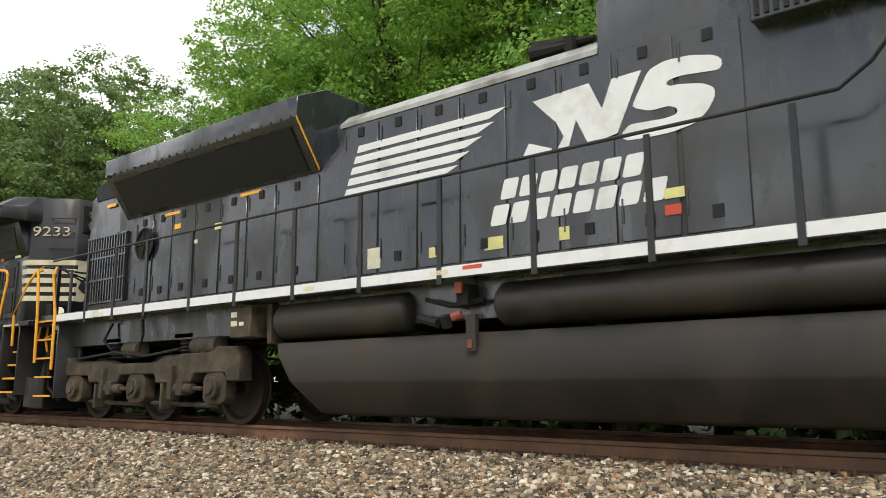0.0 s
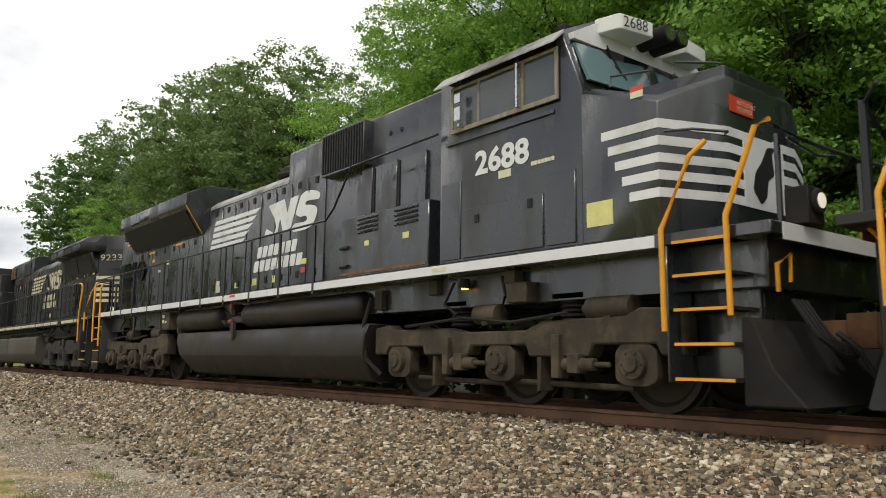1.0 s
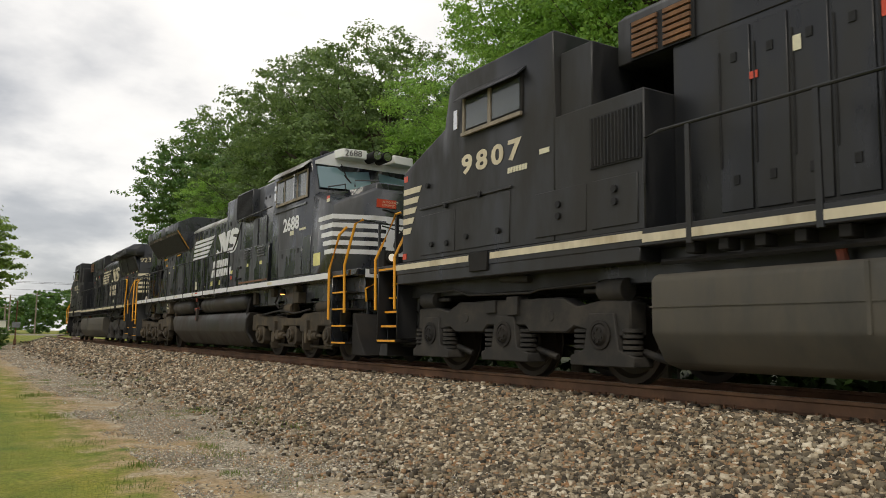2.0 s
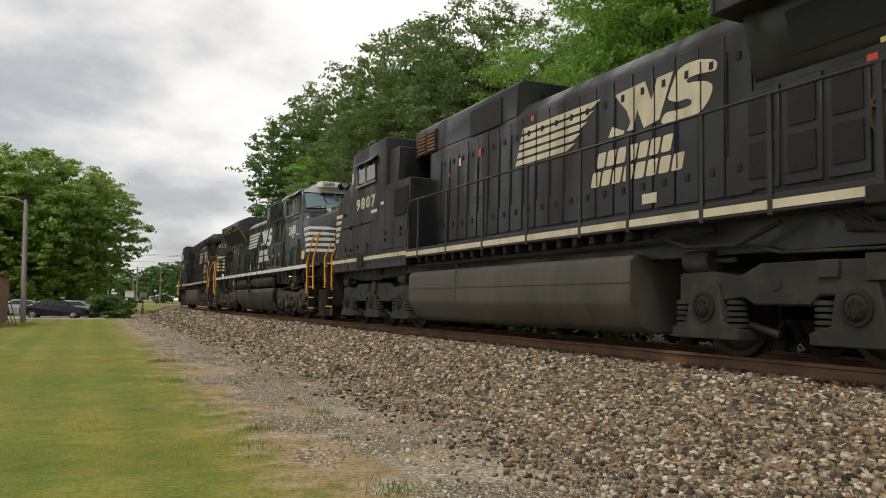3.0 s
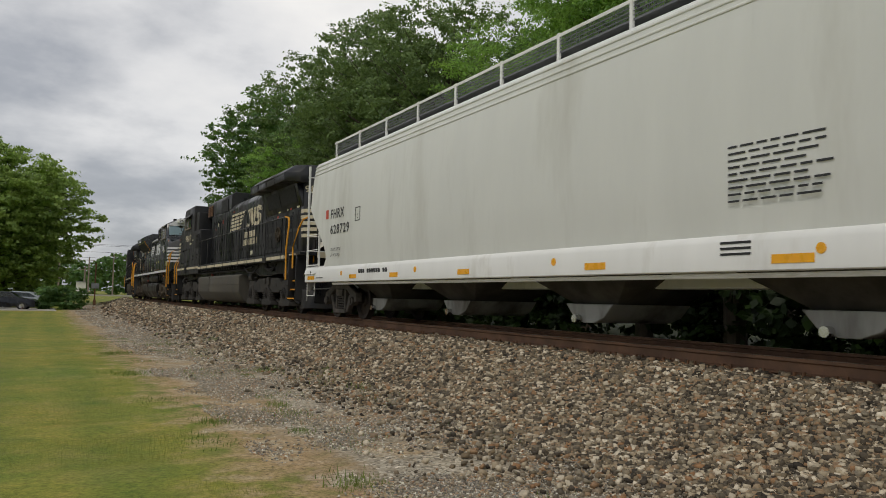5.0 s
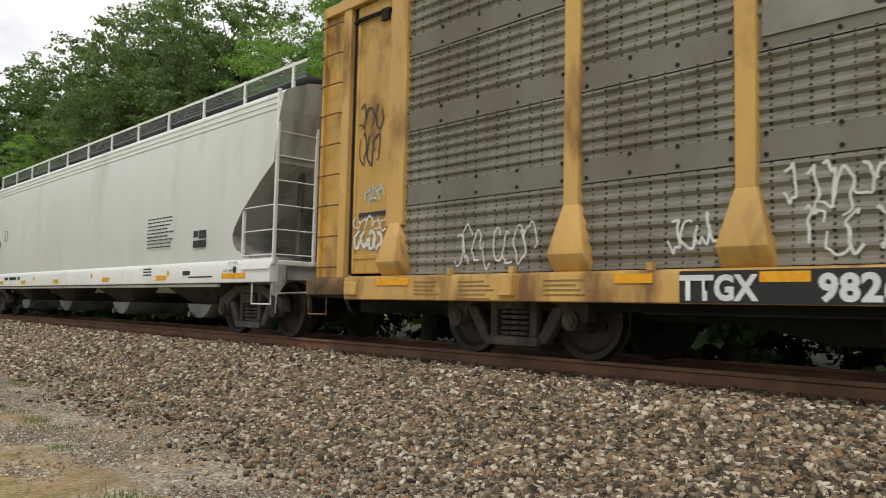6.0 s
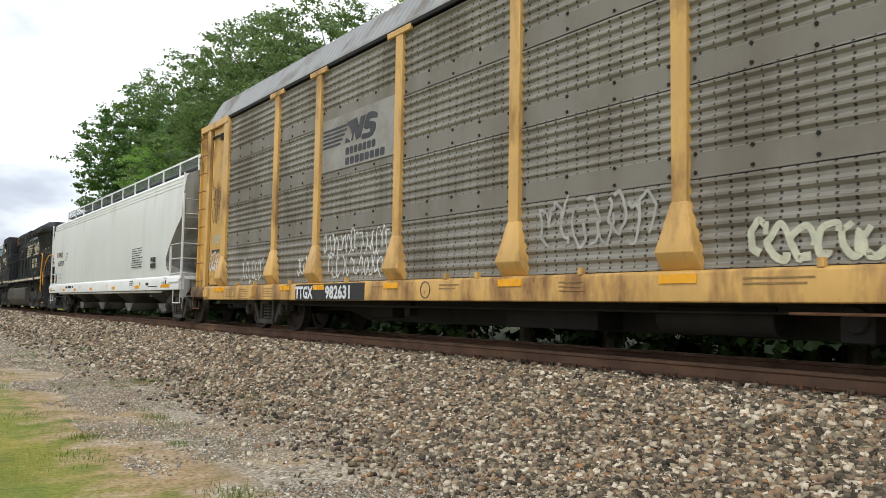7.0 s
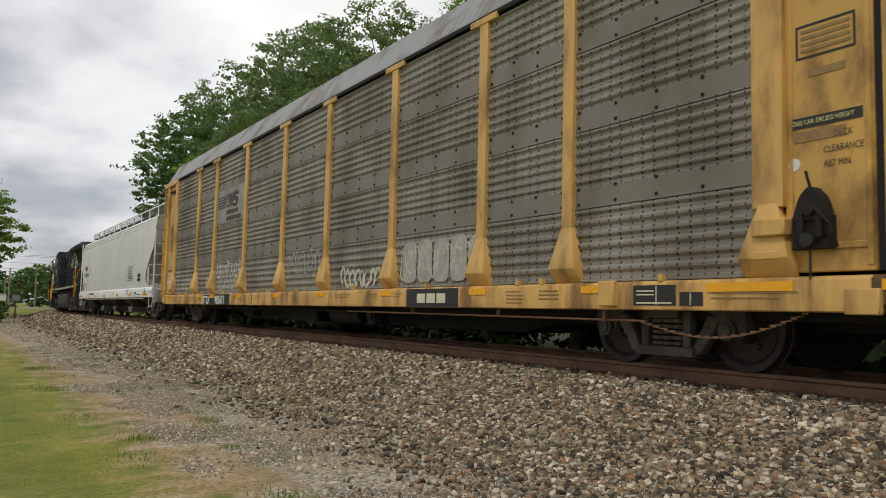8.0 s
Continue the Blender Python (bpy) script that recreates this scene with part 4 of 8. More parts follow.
def truck_spring(parent, axles):
    """Cast three-axle truck with trapezoid journal boxes and coil springs."""
    c = sum(axles) / 3
    L = (max(axles) - min(axles)) / 2 + 0.45
    pts = [(-L, 0.86), (-L, 1.0), (-L + 0.5, 1.02), (-1.5, 0.95), (-1.2, 1.08), (1.2, 1.08), (1.5, 0.95), (L - 0.5, 1.02), (L, 1.0), (L, 0.62), (L - 0.35, 0.62), (1.45, 0.7), (1.3, 0.62), (0.55, 0.62), (0.45, 0.72), (-0.45, 0.72), (-0.55, 0.62), (-1.3, 0.62), (-1.45, 0.7), (-L + 0.35, 0.58), (-L, 0.58)]
    tr = part("truck_frame", frame_plate(Shape(), [(c + u, z) for u, z in pts], 1.02, 1.3), M["truck2"], parent, "grey-brown cast truck frame", 0.02)
    box, caps = Shape(), Shape()
    for s in axles:
        for sg in (-1, 1):
            box.prism([(s - 0.55, 0.22), (s - 0.55, 0.34), (s - 0.3, 0.42), (s - 0.22, 0.86), (s + 0.22, 0.86), (s + 0.3, 0.42), (s + 0.55, 0.34), (s + 0.55, 0.22)], "x", sg * 1.02, sg * 1.34)
            lathe(caps, (0, s, 0.6), [(sg * 1.33, 0.18), (sg * 1.36, 0.18), (sg * 1.365, 0.14), (sg * 1.35, 0.135), (sg * 1.385, 0.1), (sg * 1.39, 0.02)], 18)
            for k in range(6):
                an = k * math.pi / 3 + 0.3
                caps.cyl((sg * 1.35, s + 0.07 * math.cos(an), 0.6 + 0.07 * math.sin(an)), (sg * 1.4, s + 0.07 * math.cos(an), 0.6 + 0.07 * math.sin(an)), 0.02, 6)
    part("bearing_cap", caps, M["dark"], tr, "oily round bearing cap")
    part("journal_box", box, M["truck2"], tr, "trapezoid cast journal boxes", 0.012)
    sp = Shape()
    for s in axles:
        for sg in (-1, 1):
            for o in (-0.42, 0.42):
                spring(sp, sg * 1.22, s + o, 0.35, 0.68, 0.12, 5)
    part("coil_spring", sp, M["truck2"], tr, "dusty coil springs")
    gear = Shape()
    for sg in (-1, 1):
        for o, d in ((-L + 0.1, 1), (L - 0.1, -1)):
            gear.cyl((sg * 1.22, c + o, 1.14), (sg * 1.22, c + o + d * 0.42, 1.14), 0.14, 16)
            gear.cyl((sg * 1.22, c + o + d * 0.42, 1.14), (sg * 1.22, c + o + d * 0.75, 1.14), 0.035, 8)
        gear.tube([(sg * 1.32, c - L + 0.5, 1.24), (sg * 1.32, c - 0.8, 1.2), (sg * 1.32, c - 0.6, 1.16), (sg * 1.32, c + 0.9, 1.18), (sg * 1.32, c + 1.3, 1.28), (sg * 1.32, c + L - 0.4, 1.26)], 0.022, 6)
        for o in (-1.0, 1.0):
            gear.cyl((sg * 1.25, c + o, 0.84), (sg * 1.31, c + o, 0.84), 0.075, 12)
        gear.box(sg * 1.15, sg * 1.36, c - 0.35, c - 0.1, 0.86, 1.12)
        gear.box(sg * 1.15, sg * 1.34, c + 0.2, c + 0.45, 0.9, 1.08)
        for s in axles:
            gear.tube([(sg * 1.1, s - 0.9, 0.3), (sg * 1.12, s - 0.5, 0.4)], 0.05, 6)
        gear.cyl((sg * 1.25, c - 0.5, 1.36), (sg * 1.25, c + 0.15, 1.4), 0.06, 12)
    part("brake_gear", gear, M["truck2"], tr, "brake cylinders, rods and brackets", 0.008)
    for s in axles:
        wheelset(tr, s, 0.53)
    return tr


def truck_freight(parent, axles):
    """Three-piece freight truck: arched side frames, spring nest and bearing ends."""
    c = sum(axles) / 2
    h = abs(axles[1] - axles[0]) / 2
    sh = Shape()
    for sg in (-1, 1):
        # arch in bars, so that the openings go through
        sh.prism([(c - h - 0.2, 0.42), (c - h - 0.2, 0.64), (c - 0.45, 0.88), (c + 0.45, 0.88), (c + h + 0.2, 0.64), (c + h + 0.2, 0.42), (c + h - 0.14, 0.42), (c + h - 0.14, 0.56), (c + 0.4, 0.74), (c - 0.4, 0.74), (c - h + 0.14, 0.56), (c - h + 0.14, 0.42)], "x", sg * 0.93, sg * 1.1)
        for d in (-1, 1):
            sh.prism([(c + d * (h - 0.12), 0.58), (c + d * (h - 0.3), 0.6), (c + d * 0.34, 0.15), (c + d * 0.5, 0.17)], "x", sg * 0.95, sg * 1.08)
            sh.box(sg * 0.95, sg * 1.08, c + d * 0.25, c + d * 0.36, 0.2, 0.76)
        sh.box(sg * 0.92, sg * 1.12, c - 0.42, c + 0.42, 0.13, 0.24)
    tr = part("truck_frame", sh, M["freight_truck"], parent, "cast steel freight truck side frames", 0.012)
    sp = Shape()
    for sg in (-1, 1):
        for o in (-0.15, 0.0, 0.15):
            spring(sp, sg * 1.0, c + o, 0.24, 0.56, 0.075, 5)
        sp.box(sg * 0.5, sg * 1.12, c - 0.22, c + 0.22, 0.56, 0.72)
    part("spring_nest", sp, M["freight_truck"], tr, "coil spring nest and bolster")
    be = Shape()
    for s in axles:
        for sg in (-1, 1):
            be.cyl((sg * 0.98, s, 0.44), (sg * 1.16, s, 0.44), 0.11, 14)
            be.cyl((sg * 1.15, s, 0.44), (sg * 1.18, s, 0.44), 0.07, 10)
    part("roller_bearing", be, M["freight_truck"], tr, "roller bearing end caps")
    for s in axles:
        wheelset(tr, s, 0.46)
    return tr


def coupler(parent, s, d):
    """Knuckle, shank and hoses at a car end; d: +1 forward."""
    c = Shape().box(-0.11, 0.11, s - d * 0.9, s - d * 0.16, 0.76, 0.98).prism(rounded([(-0.17, s - d * 0.3), (-0.2, s), (-0.03, s + d * 0.03), (0.02, s - d * 0.1), (0.16, s + d * 0.02), (0.2, s - d * 0.1), (0.14, s - d * 0.3)], 0.03), "z", 0.7, 1.04)
    part("coupler", c, M["rust"], parent, "rusty knuckle coupler", 0.01)
    hose = Shape().tube([(-0.35, s - d * 0.3, 0.85), (-0.36, s - d * 0.12, 0.7), (-0.3, s, 0.45), (-0.2, s + d * 0.02, 0.4)], 0.03, 7)
    part("brake_hose", hose, M["rubber"], parent, "black rubber brake hose")


def decal(name, polys, w, material, parent, label="", depth=0.005):
    """Flat shapes laid on the near side; polys in (s, z)."""
    made = [part(name, Shape().prism(p, "x", -w - depth, -w + 0.002), material, parent, label, 0, 0) for p in polys]
    return made[0]


def band(s0, s1, z0, z1, lean=0.0):
    return [(s0 + lean, z0), (s0, z1), (s1, z1), (s1 + lean, z0)]


def writing(body, height, s, z, w, material, parent, name="number", lean=0.0, wide=1.0, bold=0.0, space=1.0):
    """Raised letters on the near side, starting at s and running to the rear."""
    cu = bpy.data.curves.new(name, "FONT")
    cu.body, cu.size, cu.extrude, cu.shear, cu.offset, cu.resolution_u, cu.space_character = body, height / 0.71, 0.0, lean, bold, 3, space
    tmp = new("tmp_text", cu)
    me = bpy.data.meshes.new_from_object(tmp.evaluated_get(bpy.context.evaluated_depsgraph_get()))
    bpy.data.objects.remove(tmp)
    for v in me.vertices:
        x, y, _ = v.co
        v.co = (-w - 0.006, s - START[0] - x * wide, z + y)
    me.materials.clear()
    me.materials.append(material)
    ob = new(name, me)
    ob.parent = parent
    return ob


def end_writing(body, height, x, s, z, facing, material, parent, name="number", wide=1.0, yaw=0.0):
    """Letters on an end face; yaw turns them on a canted face."""
    ob = writing(body, height, 0, 0, 0, material, parent, name, 0.0, wide)
    for v in ob.data.vertices:
        v.co.y += START[0]
        v.co.x += 0.006
    ob.matrix_basis = pose(x, s - START[0], z, 0, 0, yaw)
    return ob


MARK_ZIG = [(4.28, 3.59), (3.60, 3.63), (3.46, 3.32), (3.34, 3.61), (3.02, 3.62), (3.30, 3.03), (3.62, 2.97), (3.76, 3.27), (3.86, 2.99), (3.99, 3.00), (3.91, 3.12), (4.00, 3.30), (4.16, 3.46)]
MARK_TAIL = [(4.43, 2.98), (4.34, 3.13), (4.06, 3.02), (4.07, 2.97)]
MARK_CURL = [(2.24, 3.42), (2.22, 3.52), (2.30, 3.58), (2.53, 3.64), (2.78, 3.65), (2.94, 3.60), (3.05, 3.42), (3.14, 3.26), (2.95, 3.18), (2.75, 3.19), (2.67, 3.14), (2.68, 3.09), (2.79, 3.07), (3.18, 3.09), (3.27, 2.99), (3.21, 2.93), (2.99, 2.92), (2.74, 2.92), (2.51, 2.96), (2.38, 3.06), (2.31, 3.18), (2.31, 3.26), (2.41, 3.33), (2.65, 3.38), (2.74, 3.38), (2.78, 3.42), (2.73, 3.45), (2.62, 3.46)]


def logo(parent, shift, w, material, up=0.0):
    """The side mark as plain shapes: five running stripes, two slanted blocks and two rows of slanted bars."""
    st = []
    for k in range(5):
        z1 = 3.62 + up - k * 0.138
        s0 = 6.93 + 0.055 * k + shift
        st.append([(s0 + 0.04, z1 - 0.092), (s0, z1), (4.62 + 0.17 * k + shift, z1), (4.86 + 0.17 * k + shift, z1 - 0.092)])
    decal("stripe_mark", st, w, material, parent, "five running stripes")
    outlines = [[(s + shift, z + up) for s, z in shape] for shape in (MARK_ZIG, MARK_TAIL, rounded(MARK_CURL, 0.05, 2))]
    decal("slanted_mark", outlines, w, material, parent, "slanted block and curl shapes")
    bars = []
    for row, (a, b, n, zz) in enumerate(((4.7, 3.0, 7, 2.56 + up), (4.84, 2.78, 8, 2.28 + up))):
        step = (a - b) / n
        for k in range(n):
            bars.append(rounded(band(a - k * step + shift - 0.03, a - (k + 0.8) * step + shift - 0.03, zz, zz + 0.225, 0.06), 0.03, 2))
    decal("word_bar", bars, w, material, parent, "two rows of slanted bars")


def stickers(parent, w, items):
    """Small labels: s, z, width, height, material."""
    for s, z, a, b, mm in items:
        decal("sticker", [band(s, s - a, z, z + b)], w, M[mm], parent, depth=0.004)
# ---- wide-cab locomotive with flared radiators (two of them) ----
def handrail(parent, posts, z0, z1, w, r=0.02, ends=()):
    """Stanchions with a top rail on both sides."""
    for s in posts:
        sh = Shape()
        for sg in (-1, 1):
            sh.prism([(s - 0.035, z0 - 0.16), (s + 0.035, z0 - 0.16), (s + 0.028, z1), (s - 0.028, z1)], "x", sg * w, sg * (w + 0.03))
        part("stanchion", sh, M["black2"], parent, "black steel stanchion")
    sh = Shape()
    for sg in (-1, 1):
        sh.tube([(sg * (w + 0.015), s, z) for s, z in ends], r, 8)
    part("top_rail", sh, M["black2"], parent, "black pipe handrail")


def flared_locomotive(shift, name_number, label):
    k = shift
    car = begin("locomotive", -17.9 + k, label)
    # underframe and sill
    sill = Shape()
    for sg in (-1, 1):
        sill.box(sg * 1.2, sg * 1.55, -8.15 + k, -27.75 + k, 1.58, 1.78)
    sill.box(-1.2, 1.2, -7.6 + k, -28.3 + k, 1.2, 1.75)
    sill.box(-1.54, -1.2, -8.2 + k, -13.8 + k, 1.42, 1.6).box(1.2, 1.54, -8.2 + k, -13.8 + k, 1.42, 1.6)
    u = part("underframe", sill, M["black2"], car, "black underframe and walkway", 0.012, apart="walkway_edge")
    decal("sill_stripe", [[(-13.85 + k, 1.62), (-13.85 + k, 1.715), (-25.1 + k, 1.715), (-25.1 + k, 1.62)], [(-25.3 + k, 1.62), (-25.3 + k, 1.715), (-27.7 + k, 1.715), (-27.7 + k, 1.62)],
                         [(-8.15 + k, 1.66), (-8.15 + k, 1.75), (-10.4 + k, 1.75), (-10.4 + k, 1.66)], [(-10.95 + k, 1.66), (-10.95 + k, 1.75), (-13.85 + k, 1.75), (-13.85 + k, 1.66)]], 1.552, M["cream"], u, "worn cream edge stripe")
    misc = Shape()
    for s in [-14.4 - 0.42 * i for i in range(18)]:
        misc.box(-1.5, -1.3, s + k, s - 0.12 + k, 1.46, 1.58)
    misc.box(-1.58, -1.4, -10.45 + k, -10.9 + k, 1.5, 1.78).box(-1.58, -1.4, -25.1 + k, -25.5 + k, 1.55, 1.72)
    misc.box(-1.1, 1.1, -14 + k, -21.5 + k, 0.9, 1.3)
    part("bracket", misc, M["dark"], u, "underframe brackets", 0.008)
    pipes = Shape()
    pipes.tube([(-1.4, -14 + k, 1.4), (-1.4, -22 + k, 1.42), (-1.35, -23 + k, 1.5)], 0.035, 6)
    pipes.tube([(-1.38, -22.0 + k, 1.5), (-1.42, -22.6 + k, 1.3), (-1.42, -23.4 + k, 1.28), (-1.4, -24.0 + k, 1.5)], 0.03, 6)
    for i in range(4):
        pipes.tube([(-1.36, -24.6 - 0.1 * i + k, 1.52), (-1.4, -24.9 - 0.1 * i + k, 1.38 - 0.03 * i), (-1.38, -25.5 + k, 1.36 - 0.03 * i), (-1.36, -26.0 + k, 1.5)], 0.022, 6)
    part("cable_run", pipes, M["dark"], u, "sagging black traction cables")
    # nose and cab, full width
    prof = [(-8.3, 1.78), (-8.28, 3.3), (-8.36, 3.36), (-9.6, 3.84), (-9.74, 4.5), (-9.95, 4.58), (-12.25, 4.6), (-12.3, 3.5), (-12.3, 1.78)]
    cab = Shape()
    rings = []
    for x, inset in ((-1.5, 0.0), (-1.46, 0.02), (1.46, 0.02), (1.5, 0.0)):
        rings.append([(x, s + k - (inset if i < 4 else 0), z + (inset * 2 if i >= 2 and i <= 6 else 0)) for i, (s, z) in enumerate(prof)])
    cab.loft(rings)
    body = part("cab", cab, M["black2"], car, "black wide-nose cab", 0.02)
    decal("nose_stripe", [[(-8.32 + k, 2.95 - i * 0.17), (-8.32 + k, 3.05 - i * 0.17), (-8.92 + 0.075 * i + k, 3.05 - i * 0.17), (-8.86 + 0.075 * i + k, 2.95 - i * 0.17)] for i in range(5)], 1.502, M["cream"], body, "cream nose stripes")
    writing(name_number, 0.28, -10.12 + k, 3.03, 1.502, M["cream"], body, "road_number", 0.0, 1.5, 0.014, 1.32)
    decal("model_bar", [rounded(band(-11.3 + k - i * 0.064, -11.35 + k - i * 0.064, 2.84, 2.92, 0.01), 0.008, 1) for i in range(7)], 1.502, M["label"], body, "small pale lettering bar")
    win = part("window", Shape().box(-1.53, -1.45, -10.2 + k, -11.65 + k, 3.64, 4.2), M["dark"], body, "dark cab side window frame", 0.01)
    for a, b in ((-10.26, -10.85), (-10.95, -11.6)):
        part("pane", Shape().box(-1.538, -1.53, a + k, b + k, 3.7, 4.15), M["glass"], win, "tinted sliding window")
    part("frame_post", Shape().box(-1.56, -1.53, -10.87 + k, -10.93 + k, 3.66, 4.18).box(-1.56, -1.53, -10.2 + k, -10.25 + k, 3.66, 4.18).box(-1.57, -1.53, -10.18 + k, -11.66 + k, 3.6, 3.655), M["wood"], win, "worn tan window frame")
    part("awning", Shape().prism([(-1.5, 4.3), (-1.66, 4.16), (-1.66, 4.14), (-1.5, 4.27)], "y", -10.1 + k, -11.7 + k), M["black2"], body, "black sun awning")
    part("mirror", Shape().box(-1.62, -1.6, -10.05 + k, -10.15 + k, 3.72, 4.02), M["chrome"], body, "small rear-view mirror")
    doors = Shape()
    for a, b, z0, z1 in ((-8.95, -9.95, 1.86, 2.52), (-10.0, -11.35, 1.86, 2.6), (-11.9, -12.9, 1.86, 2.45), (-13.0, -13.75, 1.86, 2.45)):
        doors.box(-1.515, -1.49, a + k, b + k, z0, z1)
    doors.box(-1.53, -1.49, -8.9 + k, -11.4 + k, 2.62, 2.66)
    cabinet = part("equipment_cabinet", Shape().box(-1.5, 1.5, -12.3 + k, -13.85 + k, 1.78, 3.42).box(-1.4, 1.4, -12.3 + k, -12.9 + k, 3.42, 4.3), M["black2"], car, "black side equipment cabinet", 0.015)
    part("access_door", doors, M["black2"], cabinet, "black access doors", 0.008)
    latch = Shape()
    for s, z in ((-9.3, 2.02), (-9.75, 2.0), (-10.3, 2.05), (-11.1, 2.05), (-12.4, 2.25), (-12.4, 2.1), (-13.4, 2.3), (-13.4, 2.15), (-9.15, 3.0), (-10.65, 2.64), (-9.7, 2.6)):
        latch.cyl((-1.55, s + k, z), (-1.5, s + k, z), 0.045, 10)
    part("latch", latch, M["mesh"], cabinet, "round door latches")
    vent = part("vent", Shape().box(-1.52, -1.48, -12.98 + k, -13.82 + k, 2.6, 3.24), M["mesh"], cabinet, "dark louvred intake")
    for i in range(14):
        part("slat", Shape().prism([(-1.52, -13.0 - i * 0.058 + k), (-1.545, -13.02 - i * 0.058 + k), (-1.545, -13.03 - i * 0.058 + k), (-1.52, -13.035 - i * 0.058 + k)], "z", 2.62, 3.22), M["black2"], vent)
    stickers(cabinet, 1.505, [(-12.3 + k, 1.95, 0.22, 0.07, "red"), (-13.3 + k, 2.0, 0.22, 0.07, "red"), (-8.33 + k, 3.18, 0.12, 0.1, "red"), (-8.33 + k, 1.84, 0.12, 0.1, "red"), (-9.1 + k, 2.14, 0.1, 0.04, "reflect"), (-9.75 + k, 2.16, 0.14, 0.05, "label"), (-12.0 + k, 2.98, 0.2, 0.07, "label"), (-8.75 + k, 1.65, 0.25, 0.08, "reflect")])
    # long hood
    hood = part("hood", Shape().prism(rounded([(-1.0, 1.78), (-1.0, 4.0), (-0.82, 4.22), (0.82, 4.22), (1.0, 4.0), (1.0, 1.78)], 0.06), "y", -13.85 + k, -27.2 + k), M["black2"], car, "long black engine hood", 0.01)
    part("blower_box", Shape().prism([(-1.0, 4.0), (-1.0, 4.6), (-0.85, 4.72), (0.85, 4.72), (1.0, 4.6), (1.0, 4.0)], "y", -12.95 + k, -17.75 + k), M["black2"], hood, "raised box over the hood", 0.015)
    grill = part("intake", Shape().box(-1.03, -0.99, -13.2 + k, -14.2 + k, 4.0, 4.5).box(-1.03, -0.99, -15.9 + k, -17.2 + k, 3.98, 4.5), M["mesh"], hood, "dark air intake screens")
    for i in range(6):
        part("slat", Shape().box(-1.06, -1.03, -13.25 + k, -13.65 + k, 4.03 + i * 0.08, 4.08 + i * 0.08).box(-1.06, -1.03, -13.75 + k, -14.15 + k, 4.03 + i * 0.08, 4.08 + i * 0.08), M["rust"], grill, "rusty louvre slat")
    for i in range(20):
        s = -14.5 - i * 0.44
        if s < -22.95:
            break
        d = part("hood_door", Shape().box(-1.022, -0.99, s + k, s - 0.4 + k, 1.92, 3.92), M["black2"], hood, "black hinged hood door", 0.008)
        part("latch", Shape().box(-1.035, -1.02, s - 0.17 + k, s - 0.24 + k, 2.2, 2.3).box(-1.035, -1.02, s - 0.17 + k, s - 0.24 + k, 3.55, 3.65).cyl((-1.03, s - 0.02 + k, 2.4), (-1.03, s - 0.02 + k, 3.7), 0.012, 5), M["mesh"], d)
    logo(hood, -24.95 + k, 1.024, M["cream"], 0.1)
    for i in range(7):
        s = -23.15 - i * 0.56
        d = part("radiator_door", Shape().box(-1.025, -0.99, s + k, s - 0.5 + k, 1.95, 3.12), M["black2"], hood, "black louvred radiator door", 0.008)
        part("screen", Shape().box(-1.04, -1.02, s - 0.07 + k, s - 0.43 + k, 2.08, 2.5).box(-1.04, -1.02, s - 0.07 + k, s - 0.43 + k, 2.6, 3.02), M["mesh"], d, "dark screen")
    wheel = Shape()
    lathe(wheel, (0, -25.05 + k, 2.5), [(-1.06, 0.25), (-1.1, 0.26), (-1.1, 0.22), (-1.06, 0.22)], 20)
    wheel.cyl((-1.1, -25.05 + k, 2.5), (-1.04, -25.05 + k, 2.5), 0.1, 12)
    for i in range(4):
        an = i * math.pi / 2 + 0.4
        wheel.tube([(-1.08, -25.05 + k, 2.5), (-1.08, -25.05 + k + 0.23 * math.cos(an), 2.5 + 0.23 * math.sin(an))], 0.025, 5)
    part("hand_brake", wheel, M["truck"], hood, "spoked hand brake wheel")
    # flared radiator
    sect = [(-1.0, 3.2), (-1.05, 3.28), (-1.2, 3.9), (-1.2, 4.0), (1.2, 4.0), (1.2, 3.9), (1.05, 3.28), (1.0, 3.2)]
    flare = Shape().loft([[(x, -23.3 + k, z) for x, z in sect], [(x, (-27.3 if abs(x) > 1.1 else -27.44) + k, z) for x, z in sect]])
    plan = [(-1.56, -23.15), (-1.56, -27.3), (-1.18, -27.62), (1.18, -27.62), (1.56, -27.3), (1.56, -23.15)]
    flare.loft([[(x, y + k, 3.96 if abs(x) > 1.3 else 3.9) for x, y in plan], [(x, y + k, 4.2) for x, y in plan], [(x * 0.8, y + k - (0.1 if y > -25 else -0.06), 4.44) for x, y in plan]])
    fl = part("radiator_flare", flare, M["black2"], car, "broad flared radiator housing", 0.012)
    for a, b in ((-23.9, -25.35), (-25.5, -27.1)):
        part("screen", Shape().prism([(-1.06, 3.37), (-1.09, 3.36), (-1.2, 3.83), (-1.17, 3.84)], "y", a + k, b + k), M["mesh"], fl, "slanted dark radiator screen")
    rib = Shape()
    for s in (-23.2, -24.2, -25.2, -26.2, -27.22):
        rib.box(-1.575, -1.55, s + k, s - 0.03 + k, 3.96, 4.2)
    rib.box(-1.575, -1.55, -23.15 + k, -27.3 + k, 4.17, 4.2)
    part("panel_seam", rib, M["black2"], fl, "riveted panel seams")
    # rear end of the hood: canted corners
    end = Shape().prism([(-1.0, -27.15 + k), (-1.0, -27.48 + k), (-0.35, -28.14 + k), (0.35, -28.14 + k), (1.0, -27.48 + k), (1.0, -27.15 + k)], "z", 1.78, 4.42)
    en = part("hood_end", end, M["black2"], car, "black hood end with canted corners", 0.02)
    bands = Shape()
